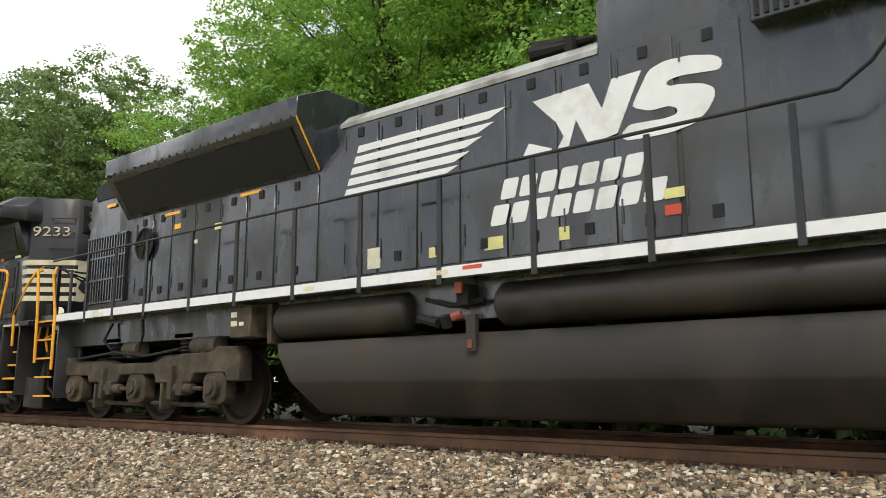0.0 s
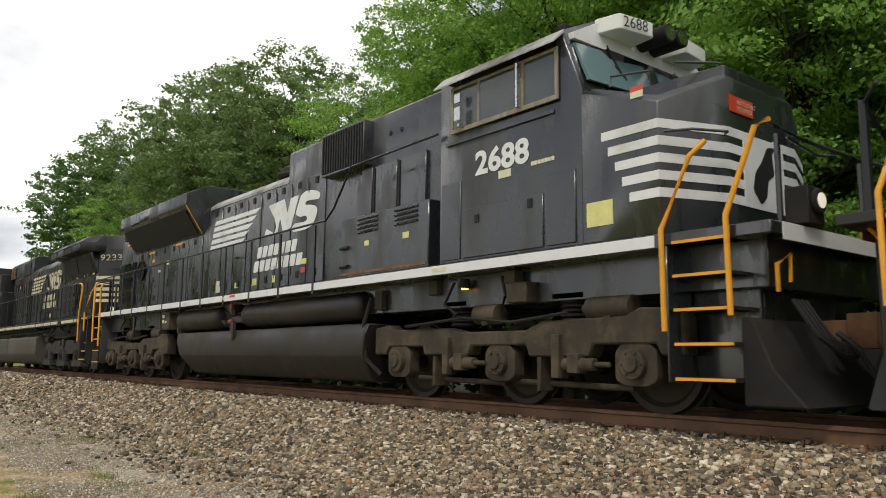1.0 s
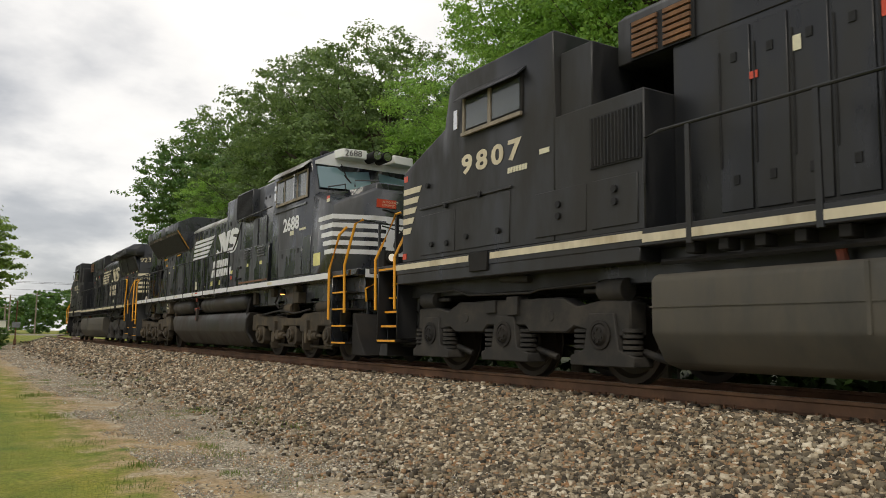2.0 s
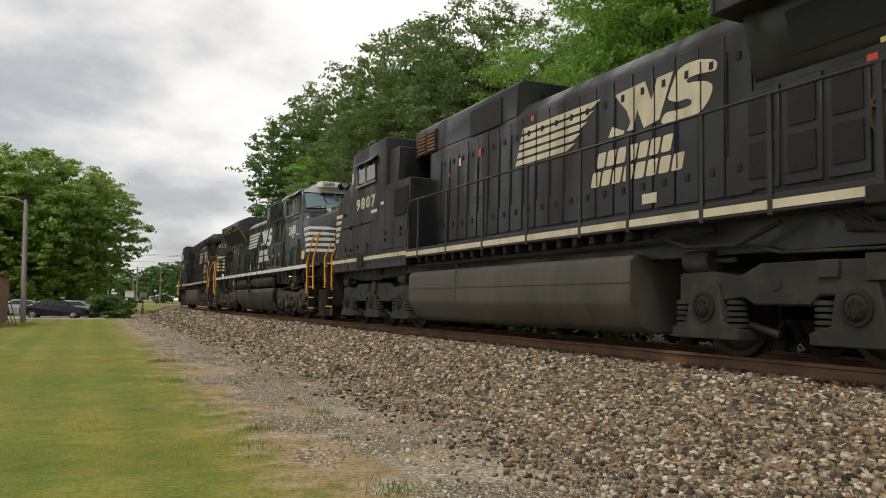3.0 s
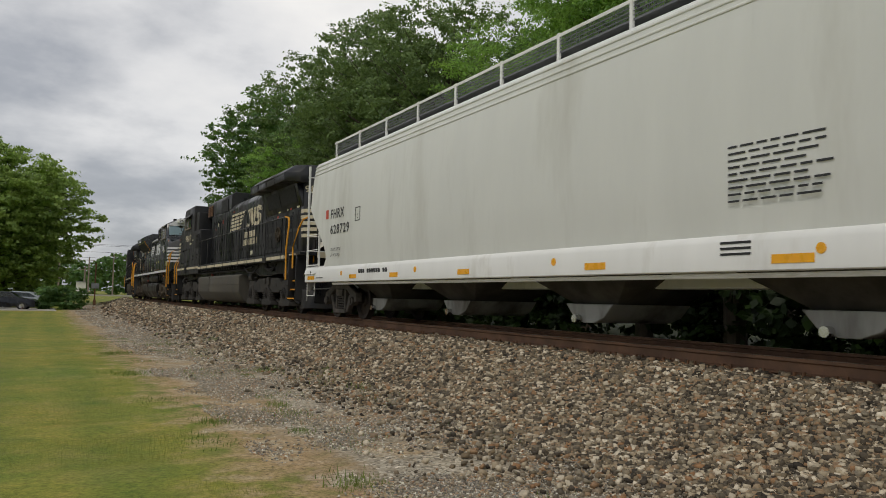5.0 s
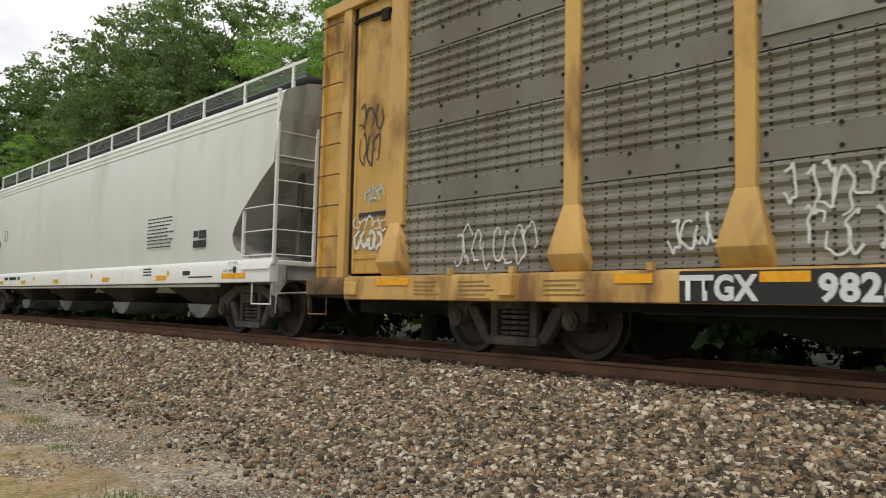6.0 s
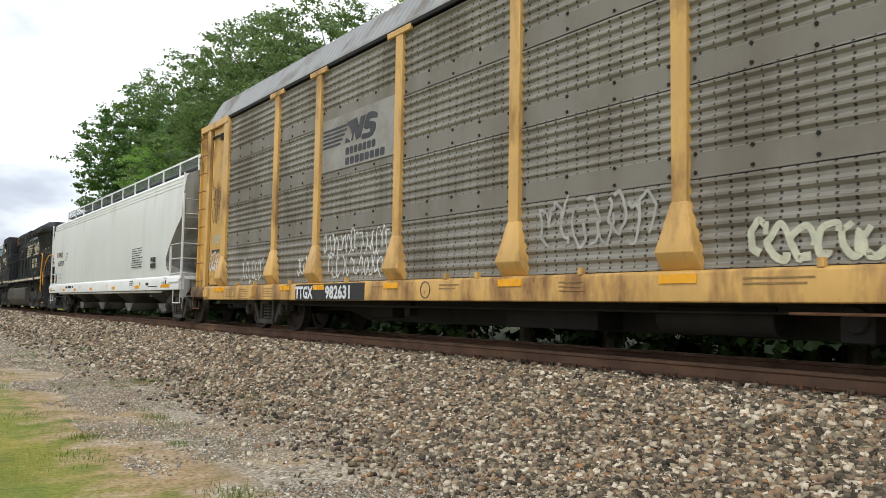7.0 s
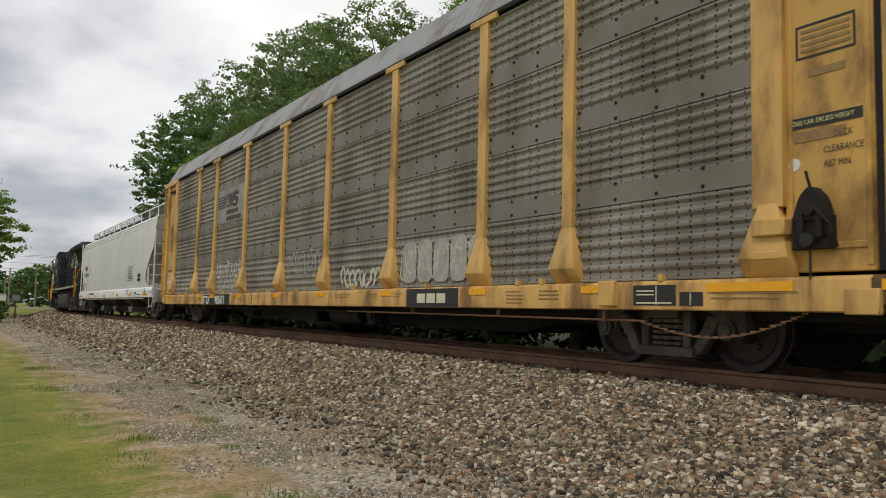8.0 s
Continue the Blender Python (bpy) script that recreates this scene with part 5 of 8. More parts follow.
    for i in range(5):
        z1 = 3.12 - i * 0.185
        a = 0.06 * i
        for sg in (-1, 1):
            bands.prism([(sg * 1.006, -27.2 - a * 0.5 + k), (sg * 1.006, -27.482 + k), (sg * 0.352, -28.146 + k), (sg * 0.15, -28.146 + k), (sg * 0.15, -28.13 + k), (sg * 0.345, -28.13 + k), (sg * 0.99, -27.475 + k), (sg * 0.99, -27.2 - a * 0.5 + k)], "z", z1 - 0.105, z1)
    bands.box(-0.3, 0.3, -28.139 + k, -28.146 + k, 2.3, 3.12)
    part("end_stripe", bands, M["cream"], en, "cream stripes wrapped round the hood end")
    horse = rounded([(-0.12, 2.42), (-0.02, 2.5), (0.05, 2.62), (0.2, 2.7), (0.16, 2.95), (0.28, 3.06), (0.1, 3.02), (-0.02, 2.85), (-0.2, 2.72), (-0.28, 2.55)], 0.04)
    part("emblem", Shape().prism(horse, "y", -28.147 + k, -28.152 + k), M["ink"], en, "dark emblem shape")
    end_writing(name_number, 0.2, -1.003, -27.515 + k, 3.62, 1, M["cream"], en, "road_number", 1.38, 44.6)
    lamps = Shape()
    for z in (3.86, 4.1):
        lamps.cyl((-0.1, -28.13 + k, z), (-0.1, -28.22 + k, z), 0.12, 14)
    lamps.box(-0.26, 0.06, -28.1 + k, -28.18 + k, 3.72, 4.28)
    part("headlight", lamps, M["dark"], en, "twin headlight housing")
    part("lens", Shape().cyl((-0.1, -28.22 + k, 3.86), (-0.1, -28.23 + k, 3.86), 0.09, 14).cyl((-0.1, -28.22 + k, 4.1), (-0.1, -28.23 + k, 4.1), 0.09, 14), M["chrome"], en, "headlight lenses")
    irons = Shape()
    for z in (3.35, 3.68, 3.98):
        irons.tube([(-0.72, -27.76 + k, z), (-0.76, -27.82 + k, z), (-0.45, -28.14 + k, z), (-0.4, -28.08 + k, z)], 0.012, 5)
    part("grab_iron", irons, M["black2"], en, "black grab irons")
    ditch = part("ditch_light", Shape().box(-1.0, -0.7, -28.4 + k, -28.62 + k, 1.85, 2.14).cyl((-0.85, -28.62 + k, 2.0), (-0.85, -28.66 + k, 2.0), 0.1, 14), M["dark"], car, "low ditch light", 0.01)
    part("lens", Shape().cyl((-0.85, -28.66 + k, 2.0), (-0.85, -28.67 + k, 2.0), 0.085, 14), M["lamp"], ditch, "lit lens")
    # ends: platform, steps, pilot
    for d, s0, outer in ((-1, -27.75, -28.55), (1, -8.15, -7.35)):
        sd = (lambda u: s0 + d * u + k)
        plat = Shape().box(-1.5, 1.5, sd(0), sd(1.1), 1.68, 1.78).box(-1.0, 1.0, sd(0.5), sd(1.0), 0.35, 1.68)
        plat.box(-1.5, -1.1, sd(0.0), sd(0.03), 0.5, 1.7).box(1.1, 1.5, sd(0.0), sd(0.03), 0.5, 1.7)
        plat.box(-1.5, -1.0, sd(0.72), sd(0.75), 0.4, 1.7).box(1.0, 1.5, sd(0.72), sd(0.75), 0.4, 1.7).box(-1.04, -1.0, sd(0.03), sd(0.72), 0.4, 1.7).box(1.0, 1.04, sd(0.03), sd(0.72), 0.4, 1.7)
        plat.prism([(sd(0.7), 0.18), (sd(0.7), 0.75), (sd(0.86), 0.7), (sd(1.02), 0.2), (sd(1.0), 0.18)], "x", -1.3, 1.3)
        pl = part("end_platform", plat, M["black2"], car, "end platform with pilot plate", 0.012, apart="step_plate")
        for i in range(5):
            z = 0.44 + i * 0.255
            back = 0.075 * i
            part("step", Shape().box(-1.5 + back, -1.06, sd(0.05), sd(0.7), z, z + 0.04), M["dark"], pl)
            part("step_edge", Shape().box(-1.515 + back, -1.5 + back, sd(0.05), sd(0.7), z, z + 0.035), M["orange"], pl, "yellow step edge")
        part("yellow_edge", Shape().box(-1.51, -1.5, sd(0.05), sd(0.7), 1.7, 1.735).box(-1.0, 1.0, sd(1.1), sd(1.11), 1.62, 1.78), M["cream"] if d < 0 else M["orange"], pl, "painted platform edge")
        for a in (0.0, 0.72):
            part("grab_rail", Shape().tube((([(-1.56, sd(0.64), 1.31), (-1.57, sd(0.64), 1.9), (-1.5, sd(0.9), 2.42), (-1.42, sd(1.05), 2.68), (-1.3, sd(1.1), 2.74)] if a else [(-1.56, sd(-0.02), 1.0), (-1.57, sd(-0.02), 1.9), (-1.57, sd(0.2), 2.6), (-1.57, sd(0.2), 2.7), (-1.56, sd(0.1), 2.79), (-1.55, sd(-0.25), 2.84)]) if d < 0 else [(-1.55, sd(a), 1.0), (-1.57, sd(a), 1.9), (-1.5, sd(a - 0.05), 2.1), (-1.22, sd(a - 0.1), 2.76), (-1.12, sd(a - 0.1), 2.8)]), 0.026, 8), M["orange"], pl, "safety-yellow grab rail")
        part("end_rail", Shape().tube([(-1.45, sd(0.72), 2.84), (-0.97, sd(1.02), 2.84), (-0.5, sd(1.04), 2.6), (0.5, sd(1.04), 2.6), (0.97, sd(1.02), 2.84), (1.45, sd(0.72), 2.84)], 0.02, 6).box(-1.0, -0.94, sd(1.0), sd(1.06), 1.75, 2.86).box(0.94, 1.0, sd(1.0), sd(1.06), 1.75, 2.86), M["black2"], pl, "black end handrail")
        part("lift_handle", Shape().tube([(-1.15, sd(0.78), 1.45), (-1.2, sd(0.95), 1.68), (-1.05, sd(0.95), 1.7), (-1.0, sd(0.78), 1.5)], 0.022, 6), M["orange"], pl, "yellow uncoupling lever")
        coupler(car, sd(1.35), d)
    handrail(car, [s + k for s in (-14.5, -15.95, -17.5, -19.05, -20.55, -21.65, -23.0, -24.0, -25.25, -27.1, -27.5)], 1.72, 2.83, 1.53, 0.02, [(-13.88 + k, 2.3), (-13.9 + k, 2.8), (-14.1 + k, 2.84), (-27.5 + k, 2.84)])
    # fuel tank
    tank = Shape().prism([(-1.05, 0.22), (-1.3, 0.3), (-1.5, 0.62), (-1.5, 1.2), (-1.42, 1.27), (1.42, 1.27), (1.5, 1.2), (1.5, 0.62), (1.3, 0.3), (1.05, 0.22)], "y", -13.9 + k, -21.6 + k)
    tk = part("fuel_tank", tank, M["tank2"], car, "dusty grey-brown fuel tank", 0.03)
    part("tank_seam", Shape().box(-1.512, -1.49, -16.3 + k, -16.34 + k, 0.62, 1.24).box(-1.51, -1.48, -13.9 + k, -21.6 + k, 0.9, 0.915), M["tank2"], tk)
    part("filler_cap", Shape().cyl((-1.3, -16.0 + k, 1.27), (-1.34, -16.0 + k, 1.42), 0.05, 8), M["dull_red"], tk, "red fuel filler")
    truck_spring(car, [s + k for s in (-9.0, -11.0, -12.95)])
    truck_spring(car, [s + k for s in (-22.8, -24.82, -26.85)])
    stickers(hood, 1.03, [(-26.9 + k, 3.2, 0.25, 0.09, "label"), (-26.2 + k, 3.2, 0.15, 0.07, "red"), (-25.85 + k, 3.2, 0.13, 0.07, "label"), (-24.9 + k, 3.2, 0.2, 0.09, "ylabel"), (-24.75 + k, 3.05, 0.12, 0.07, "red"), (-21.3 + k, 2.0, 0.3, 0.14, "label"), (-14.9 + k, 3.3, 0.1, 0.08, "red"), (-15.4 + k, 3.45, 0.1, 0.16, "label"), (-16.3 + k, 3.5, 0.1, 0.16, "red"), (-18.3 + k, 3.8, 0.1, 0.08, "red")])
    return car


flared_locomotive(0.0, "9807", "weathered black diesel locomotive with cream stripes and flared radiators")
flared_locomotive(43.95, "9233", "leading black diesel locomotive with cream stripes and yellow grab rails")
# ---- high-hood locomotive, cab to the rear ----
def bright_locomotive():
    car = begin("locomotive", 4.0, "glossy black diesel locomotive with bright white stripes")
    sill = Shape()
    for sg in (-1, 1):
        sill.box(sg * 1.2, sg * 1.54, 13.95, -5.38, 1.67, 1.82)
    sill.box(-1.2, 1.2, 14.2, -6.3, 1.25, 1.8)
    u = part("underframe", sill, M["black"], car, "black underframe and walkway", 0.01, apart="walkway_edge")
    decal("sill_stripe", [band(13.95, -5.3, 1.685, 1.805)], 1.541, M["white"], u, "bright white reflective edge stripe")
    stickers(u, 1.546, [(12.6, 1.7, 0.3, 0.05, "label"), (7.4, 1.72, 0.2, 0.05, "label"), (4.9, 1.75, 0.25, 0.04, "red"), (-1.7, 1.72, 0.3, 0.06, "label"), (5.35, 1.72, 0.25, 0.05, "label")])
    # hood
    hood = part("hood", Shape().prism(rounded([(-1.05, 1.82), (-1.05, 3.96), (-0.9, 4.1), (0.9, 4.1), (1.05, 3.96), (1.05, 1.82)], 0.05), "y", 13.9, -1.85), M["black"], car, "long glossy black engine hood", 0.008)
    part("raised_roof", Shape().prism([(-1.05, 3.9), (-1.05, 4.5), (-0.95, 4.58), (0.95, 4.58), (1.05, 4.5), (1.05, 3.9)], "y", 3.5, -1.85), M["black"], hood, "raised black hood section", 0.015)
    part("roof_stripe", Shape().prism([(-1.06, 3.93), (-1.06, 3.99), (-0.9, 4.135), (-0.88, 4.1), (-1.04, 3.96)], "y", 7.3, 3.5), M["hend"], hood, "grey roof edge strip")
    ex = part("exhaust_stack", Shape().box(-0.4, 0.4, 5.4, 4.4, 4.1, 4.35), M["dark"], hood, "sooty exhaust stack", 0.04)
    part("horn", Shape().cyl((-0.7, 4.0, 4.3), (-0.7, 4.5, 4.32), 0.05, 8, 0.1).cyl((-0.55, 4.0, 4.42), (-0.55, 4.55, 4.44), 0.05, 8, 0.11).cyl((-0.6, 3.75, 4.35), (-0.6, 4.1, 4.36), 0.04, 8, 0.08).box(-0.75, -0.5, 3.95, 4.05, 4.1, 4.4), M["dark"], ex, "air horn cluster")
    for i, (a, b) in enumerate([(12.25, 11.75), (11.7, 11.2), (11.15, 10.55), (10.5, 9.9), (9.85, 9.25), (9.2, 8.6), (8.55, 7.7), (7.2, 6.6), (6.55, 5.95), (5.9, 5.3), (5.25, 4.65), (4.6, 4.0), (3.95, 3.35), (3.3, 2.7), (2.65, 2.05)]):
        top = 3.38 if a > 7.6 else 3.9
        d = part("hood_door", Shape().box(-1.07, -1.04, a, b, 1.92, top), M["black"], hood, "glossy black hood door", 0.007)
        m = (a + b) / 2
        part("latch", Shape().box(-1.084, -1.068, m - 0.05, m + 0.05, 2.04, 2.16).box(-1.084, -1.068, m - 0.05, m + 0.05, top - 0.16, top - 0.04), M["mesh"], d, "recessed door latch")
        part("hinge", Shape().cyl((-1.075, a - 0.02, 2.1), (-1.075, a - 0.02, 2.35), 0.012, 6).cyl((-1.075, a - 0.02, top - 0.3), (-1.075, a - 0.02, top - 0.1), 0.012, 6), M["black"], d)
    logo(hood, 0.0, 1.072, M["white"], 0.0)
    # flared radiator
    fl = part("radiator_flare", Shape().prism([(-1.05, 3.4), (-1.48, 4.03), (-1.52, 4.06), (-1.52, 4.36), (-1.0, 4.6), (1.0, 4.6), (1.52, 4.36), (1.52, 4.06), (1.48, 4.03), (1.05, 3.4)], "y", 12.6, 7.66), M["black"], car, "broad flared radiator housing", 0.012)
    part("screen", Shape().prism([(-1.1, 3.45), (-1.12, 3.44), (-1.47, 3.97), (-1.45, 3.98)], "y", 12.4, 7.85), M["mesh"], fl, "dark slanted radiator screen")
    part("safety_strip", Shape().prism([(-1.1, 3.42), (-1.1, 3.45), (-1.53, 4.08), (-1.53, 4.05)], "y", 7.66, 7.645), M["orange"], fl, "orange edge strip")
    bolts = Shape()
    for i in range(24):
        bolts.box(-1.53, -1.515, 12.5 - i * 0.205, 12.47 - i * 0.205, 4.07, 4.1)
    part("bolt_row", bolts, M["mesh"], fl)
    # rear of the hood: intake and hand brake
    gr = part("intake", Shape().box(-1.09, -1.04, 13.85, 12.5, 2.0, 3.2), M["mesh"], hood, "dark radiator intake")
    for i in range(15):
        part("slat", Shape().box(-1.11, -1.085, 13.82 - i * 0.09, 13.79 - i * 0.09, 2.0, 3.2), M["black"], gr)
    for z in (2.0, 2.4, 2.8, 3.18):
        part("crossbar", Shape().box(-1.115, -1.085, 13.85, 12.5, z, z + 0.03), M["black"], gr)
    part("louvre", Shape().box(-1.07, -1.04, 13.7, 12.9, 3.9, 4.2), M["mesh"], hood, "upper louvre")
    wh = Shape()
    lathe(wh, (0, 11.9, 2.9), [(-1.1, 0.27), (-1.13, 0.28), (-1.13, 0.245), (-1.1, 0.245)], 20)
    for i in range(5):
        an = i * 2 * math.pi / 5
        wh.tube([(-1.11, 11.9, 2.9), (-1.11, 11.9 + 0.26 * math.cos(an), 2.9 + 0.26 * math.sin(an))], 0.016, 5)
    part("hand_brake", wh, M["dark"], hood, "spoked hand brake wheel")
    stickers(hood, 1.075, [(6.75, 1.98, 0.22, 0.26, "label"), (5.75, 2.02, 0.18, 0.12, "ylabel"), (4.95, 2.02, 0.25, 0.14, "ylabel"), (4.0, 2.02, 0.12, 0.14, "ylabel"), (2.85, 2.12, 0.16, 0.1, "red"), (2.85, 2.28, 0.2, 0.1, "ylabel"), (9.4, 3.32, 0.5, 0.05, "reflect"), (11.4, 3.3, 0.45, 0.05, "reflect"), (10.0, 2.9, 0.16, 0.1, "ylabel"), (11.1, 3.05, 0.18, 0.08, "reflect"), (10.6, 2.75, 0.16, 0.06, "label"), (13.3, 3.72, 0.3, 0.06, "reflect")])
    # blower grille and electrical cabinet
    bg = part("blower_grille", Shape().box(-1.25, -1.0, 1.9, 0.55, 3.72, 4.48), M["black"], hood, "dark ribbed blower grille", 0.01)
    for i in range(16):
        part("slat", Shape().box(-1.27, -1.245, 1.86 - i * 0.083, 1.82 - i * 0.083, 3.76, 4.44), M["mesh"], bg)
    cb = part("electrical_cabinet", Shape().box(-1.5, -1.0, 0.75, -1.55, 1.82, 2.78).box(1.0, 1.5, 0.75, -1.55, 1.82, 2.78), M["black"], car, "black electrical cabinet with louvres", 0.015)
    for s0 in (0.25, -0.75):
        for i in range(4):
            part("louvre", Shape().prism([(-1.5, 2.48 + i * 0.07), (-1.53, 2.5 + i * 0.07), (-1.5, 2.53 + i * 0.07)], "y", s0, s0 - 0.55), M["black"], cb)
    part("rust_edge", Shape().box(-1.512, -1.495, 0.7, -1.5, 1.86, 1.9), M["rust"], cb, "rusty lower edge")
    part("hinge", Shape().cyl((-1.52, 0.72, 2.3), (-1.52, 0.5, 2.3), 0.03, 8).cyl((-1.52, 0.72, 2.0), (-1.52, 0.5, 2.0), 0.03, 8), M["mesh"], cb)
    stickers(cb, 1.503, [(0.05, 2.28, 0.12, 0.08, "ylabel"), (-0.95, 2.28, 0.15, 0.09, "ylabel")])
    dd = Shape()
    for a, b in ((0.8, 0.5), (0.42, -0.2), (-0.28, -0.95), (-1.1, -1.75)):
        dd.box(-1.1, -1.04, a, b, 2.82, 3.68)
    part("cabinet_door", dd, M["black"], hood, "black recessed doors", 0.01)
    sl = Shape()
    for a in (0.45, -0.25):
        sl.box(-1.115, -1.09, a, a - 0.05, 2.86, 3.64)
    part("door_gap", sl, M["mesh"], hood, "dark door slots")
    part("round_latch", Shape().cyl((-1.06, 0.05, 4.16), (-1.03, 0.05, 4.16), 0.04, 10).cyl((-1.06, -0.25, 4.16), (-1.03, -0.25, 4.16), 0.04, 10), M["mesh"], hood)
    # cab
    cprof = [(-1.8, 1.82), (-1.8, 4.35), (-4.05, 4.38), (-4.35, 3.6), (-4.35, 1.82)]
    cab = Shape().loft([[(x, s, z + dz if z > 4 else z) for s, z in cprof] for x, dz in ((-1.5, 0.0), (-1.46, 0.04), (-0.8, 0.36), (0.8, 0.36), (1.46, 0.04), (1.5, 0.0))])
    cb2 = part("cab", cab, M["black"], car, "glossy black wide cab", 0.015)
    # nose: tapered plan with canted corners
    plan = [(-1.5, -4.33), (-1.5, -5.35), (-0.7, -5.65), (0.7, -5.65), (1.5, -5.35), (1.5, -4.33)]
    nose = Shape().loft([[(x, s, 1.82) for x, s in plan], [(x, s, 3.2 if abs(x) > 1 and s < -5 else 3.56) for x, s in plan], [(x * 0.93, -4.33 + (s + 4.33) * 0.95, 3.3 if abs(x) > 1 and s < -5 else 3.64) for x, s in plan]])
    ns = part("nose", nose, M["black"], car, "black nose with canted corners", 0.015)
    part("nose_top", Shape().loft([[(-0.85, -4.4, 3.5), (-0.7, -5.63, 3.2), (0.7, -5.63, 3.2), (0.85, -4.4, 3.5)], [(-0.72, -4.4, 3.74), (-0.64, -5.6, 3.74), (0.64, -5.6, 3.74), (0.72, -4.4, 3.74)]]), M["black"], ns, "raised nose top", 0.02)
    for i in range(5):
        z1 = 3.02 - i * 0.18
        sh = Shape()
        for sg in (-1, 1):
            sh.prism([(sg * 1.506, -4.62 - 0.09 * i), (sg * 1.506, -5.352), (sg * 0.702, -5.657), (sg * 0.2, -5.657), (sg * 0.2, -5.64), (sg * 0.69, -5.64), (sg * 1.49, -5.34), (sg * 1.49, -4.62 - 0.09 * i)], "z", z1 - 0.098, z1)
        part("nose_stripe", sh, M["white"], ns, "white wrap-round nose stripe")
    part("white_panel", Shape().box(-0.42, 0.42, -5.65, -5.66, 2.2, 3.0), M["white"], ns, "white nose panel")
    part("emblem", Shape().prism(rounded([(-0.1, 2.25), (0.02, 2.35), (0.06, 2.55), (0.2, 2.62), (0.16, 2.86), (0.26, 2.95), (0.06, 2.92), (-0.05, 2.75), (-0.2, 2.6), (-0.26, 2.4)], 0.04), "y", -5.661, -5.666), M["ink"], ns, "dark emblem shape")
    sign = part("warning_sign", Shape().box(-0.66, -0.2, -5.655, -5.665, 3.2, 3.38), M["red"], ns, "red warning plate")
    for j, word in enumerate(("AUTOSTART", "EQUIPPED")):
        end_writing(word, 0.05, -0.53, -5.667, 3.3 - j * 0.07, 1, M["label"], sign, "sign_word", 0.95, 90)
    # side windows
    win = part("window", Shape().box(-1.53, -1.46, -2.08, -4.02, 3.58, 4.22), M["dark"], cb2, "cab side window opening", 0.01)
    fr = Shape()
    for a, b, z0, z1 in ((-2.08, -4.02, 3.56, 3.62), (-2.08, -4.02, 4.16, 4.2), (-2.08, -2.13, 3.56, 4.2), (-3.98, -4.03, 3.56, 4.2), (-2.62, -2.66, 3.6, 4.18), (-3.42, -3.47, 3.6, 4.18)):
        fr.box(-1.55, -1.525, a, b, z0, z1)
    part("window_frame", fr, M["wood"], win, "worn bronze window frame", 0.004)
    for a, b in ((-2.13, -2.62), (-2.66, -3.42), (-3.47, -3.98)):
        part("pane", Shape().box(-1.54, -1.533, a, b, 3.62, 4.16), M["glass"], win, "tinted side pane")
    part("mirror", Shape().box(-1.66, -1.63, -2.28, -2.4, 3.92, 4.04).box(-1.66, -1.63, -2.28, -2.4, 3.68, 3.86).box(-1.64, -1.54, -2.33, -2.36, 3.6, 3.64), M["chrome"], cb2, "twin rear-view mirrors")
    part("wind_deflector", Shape().box(-1.62, -1.55, -3.4, -3.43, 3.6, 4.16), M["chrome"], cb2, "bright wind deflector edge")
    part("awning", Shape().prism([(-1.5, 4.4), (-1.68, 4.22), (-1.68, 4.2), (-1.5, 4.36)], "y", -1.85, -4.1), M["hend"], cb2, "pale grey window awning")
    part("drip_rail", Shape().box(-1.53, -1.49, -1.95, -3.95, 3.42, 3.46), M["black"], cb2)
    ws = part("windscreen", Shape().loft([[(-1.38, -4.12, 4.25), (-0.12, -4.12, 4.3), (-0.12, -4.33, 3.78), (-1.38, -4.33, 3.74)], [(-1.38, -4.16, 4.25), (-0.12, -4.16, 4.3), (-0.12, -4.37, 3.78), (-1.38, -4.37, 3.74)]]).loft([[(1.38, -4.12, 4.25), (0.12, -4.12, 4.3), (0.12, -4.33, 3.78), (1.38, -4.33, 3.74)], [(1.38, -4.16, 4.25), (0.12, -4.16, 4.3), (0.12, -4.37, 3.78), (1.38, -4.37, 3.74)]]), M["screen_glass"], cb2, "iridescent tinted windscreen")
    part("wiper", Shape().tube([(-0.8, -4.15, 4.36), (-0.7, -4.28, 4.0)], 0.015, 5).tube([(-0.75, -4.24, 4.1), (-0.62, -4.3, 3.92)], 0.02, 5), M["dark"], ws, "black wiper arm")
    part("brow", Shape().prism([(-1.4, 4.38), (-0.8, 4.7), (0.8, 4.7), (1.4, 4.38), (1.4, 4.3), (-1.4, 4.3)], "y", -4.06, -4.16), M["white"], cb2, "white brow over the windscreen")
    nb = part("number_board", Shape().prism(rounded([(-0.98, -4.1), (-0.9, -4.44), (-0.34, -4.52), (-0.3, -4.1)], 0.05), "z", 4.47, 4.66).prism(rounded([(0.98, -4.1), (0.9, -4.44), (0.34, -4.52), (0.3, -4.1)], 0.05), "z", 4.47, 4.66), M["hopper"], cb2, "pale number board housing", 0.02)
    end_writing("2688", 0.14, -0.86, -4.46, 4.5, 1, M["ink"], nb, "road_number", 1.0, 80)
    part("headlight", Shape().cyl((-0.13, -4.1, 4.57), (-0.13, -4.6, 4.57), 0.12, 14).cyl((0.13, -4.1, 4.57), (0.13, -4.6, 4.57), 0.12, 14), M["dark"], cb2, "twin headlight barrels")
    part("lens", Shape().cyl((-0.13, -4.6, 4.57), (-0.13, -4.61, 4.57), 0.1, 14).cyl((0.13, -4.6, 4.57), (0.13, -4.61, 4.57), 0.1, 14), M["chrome"], cb2, "headlight lenses")
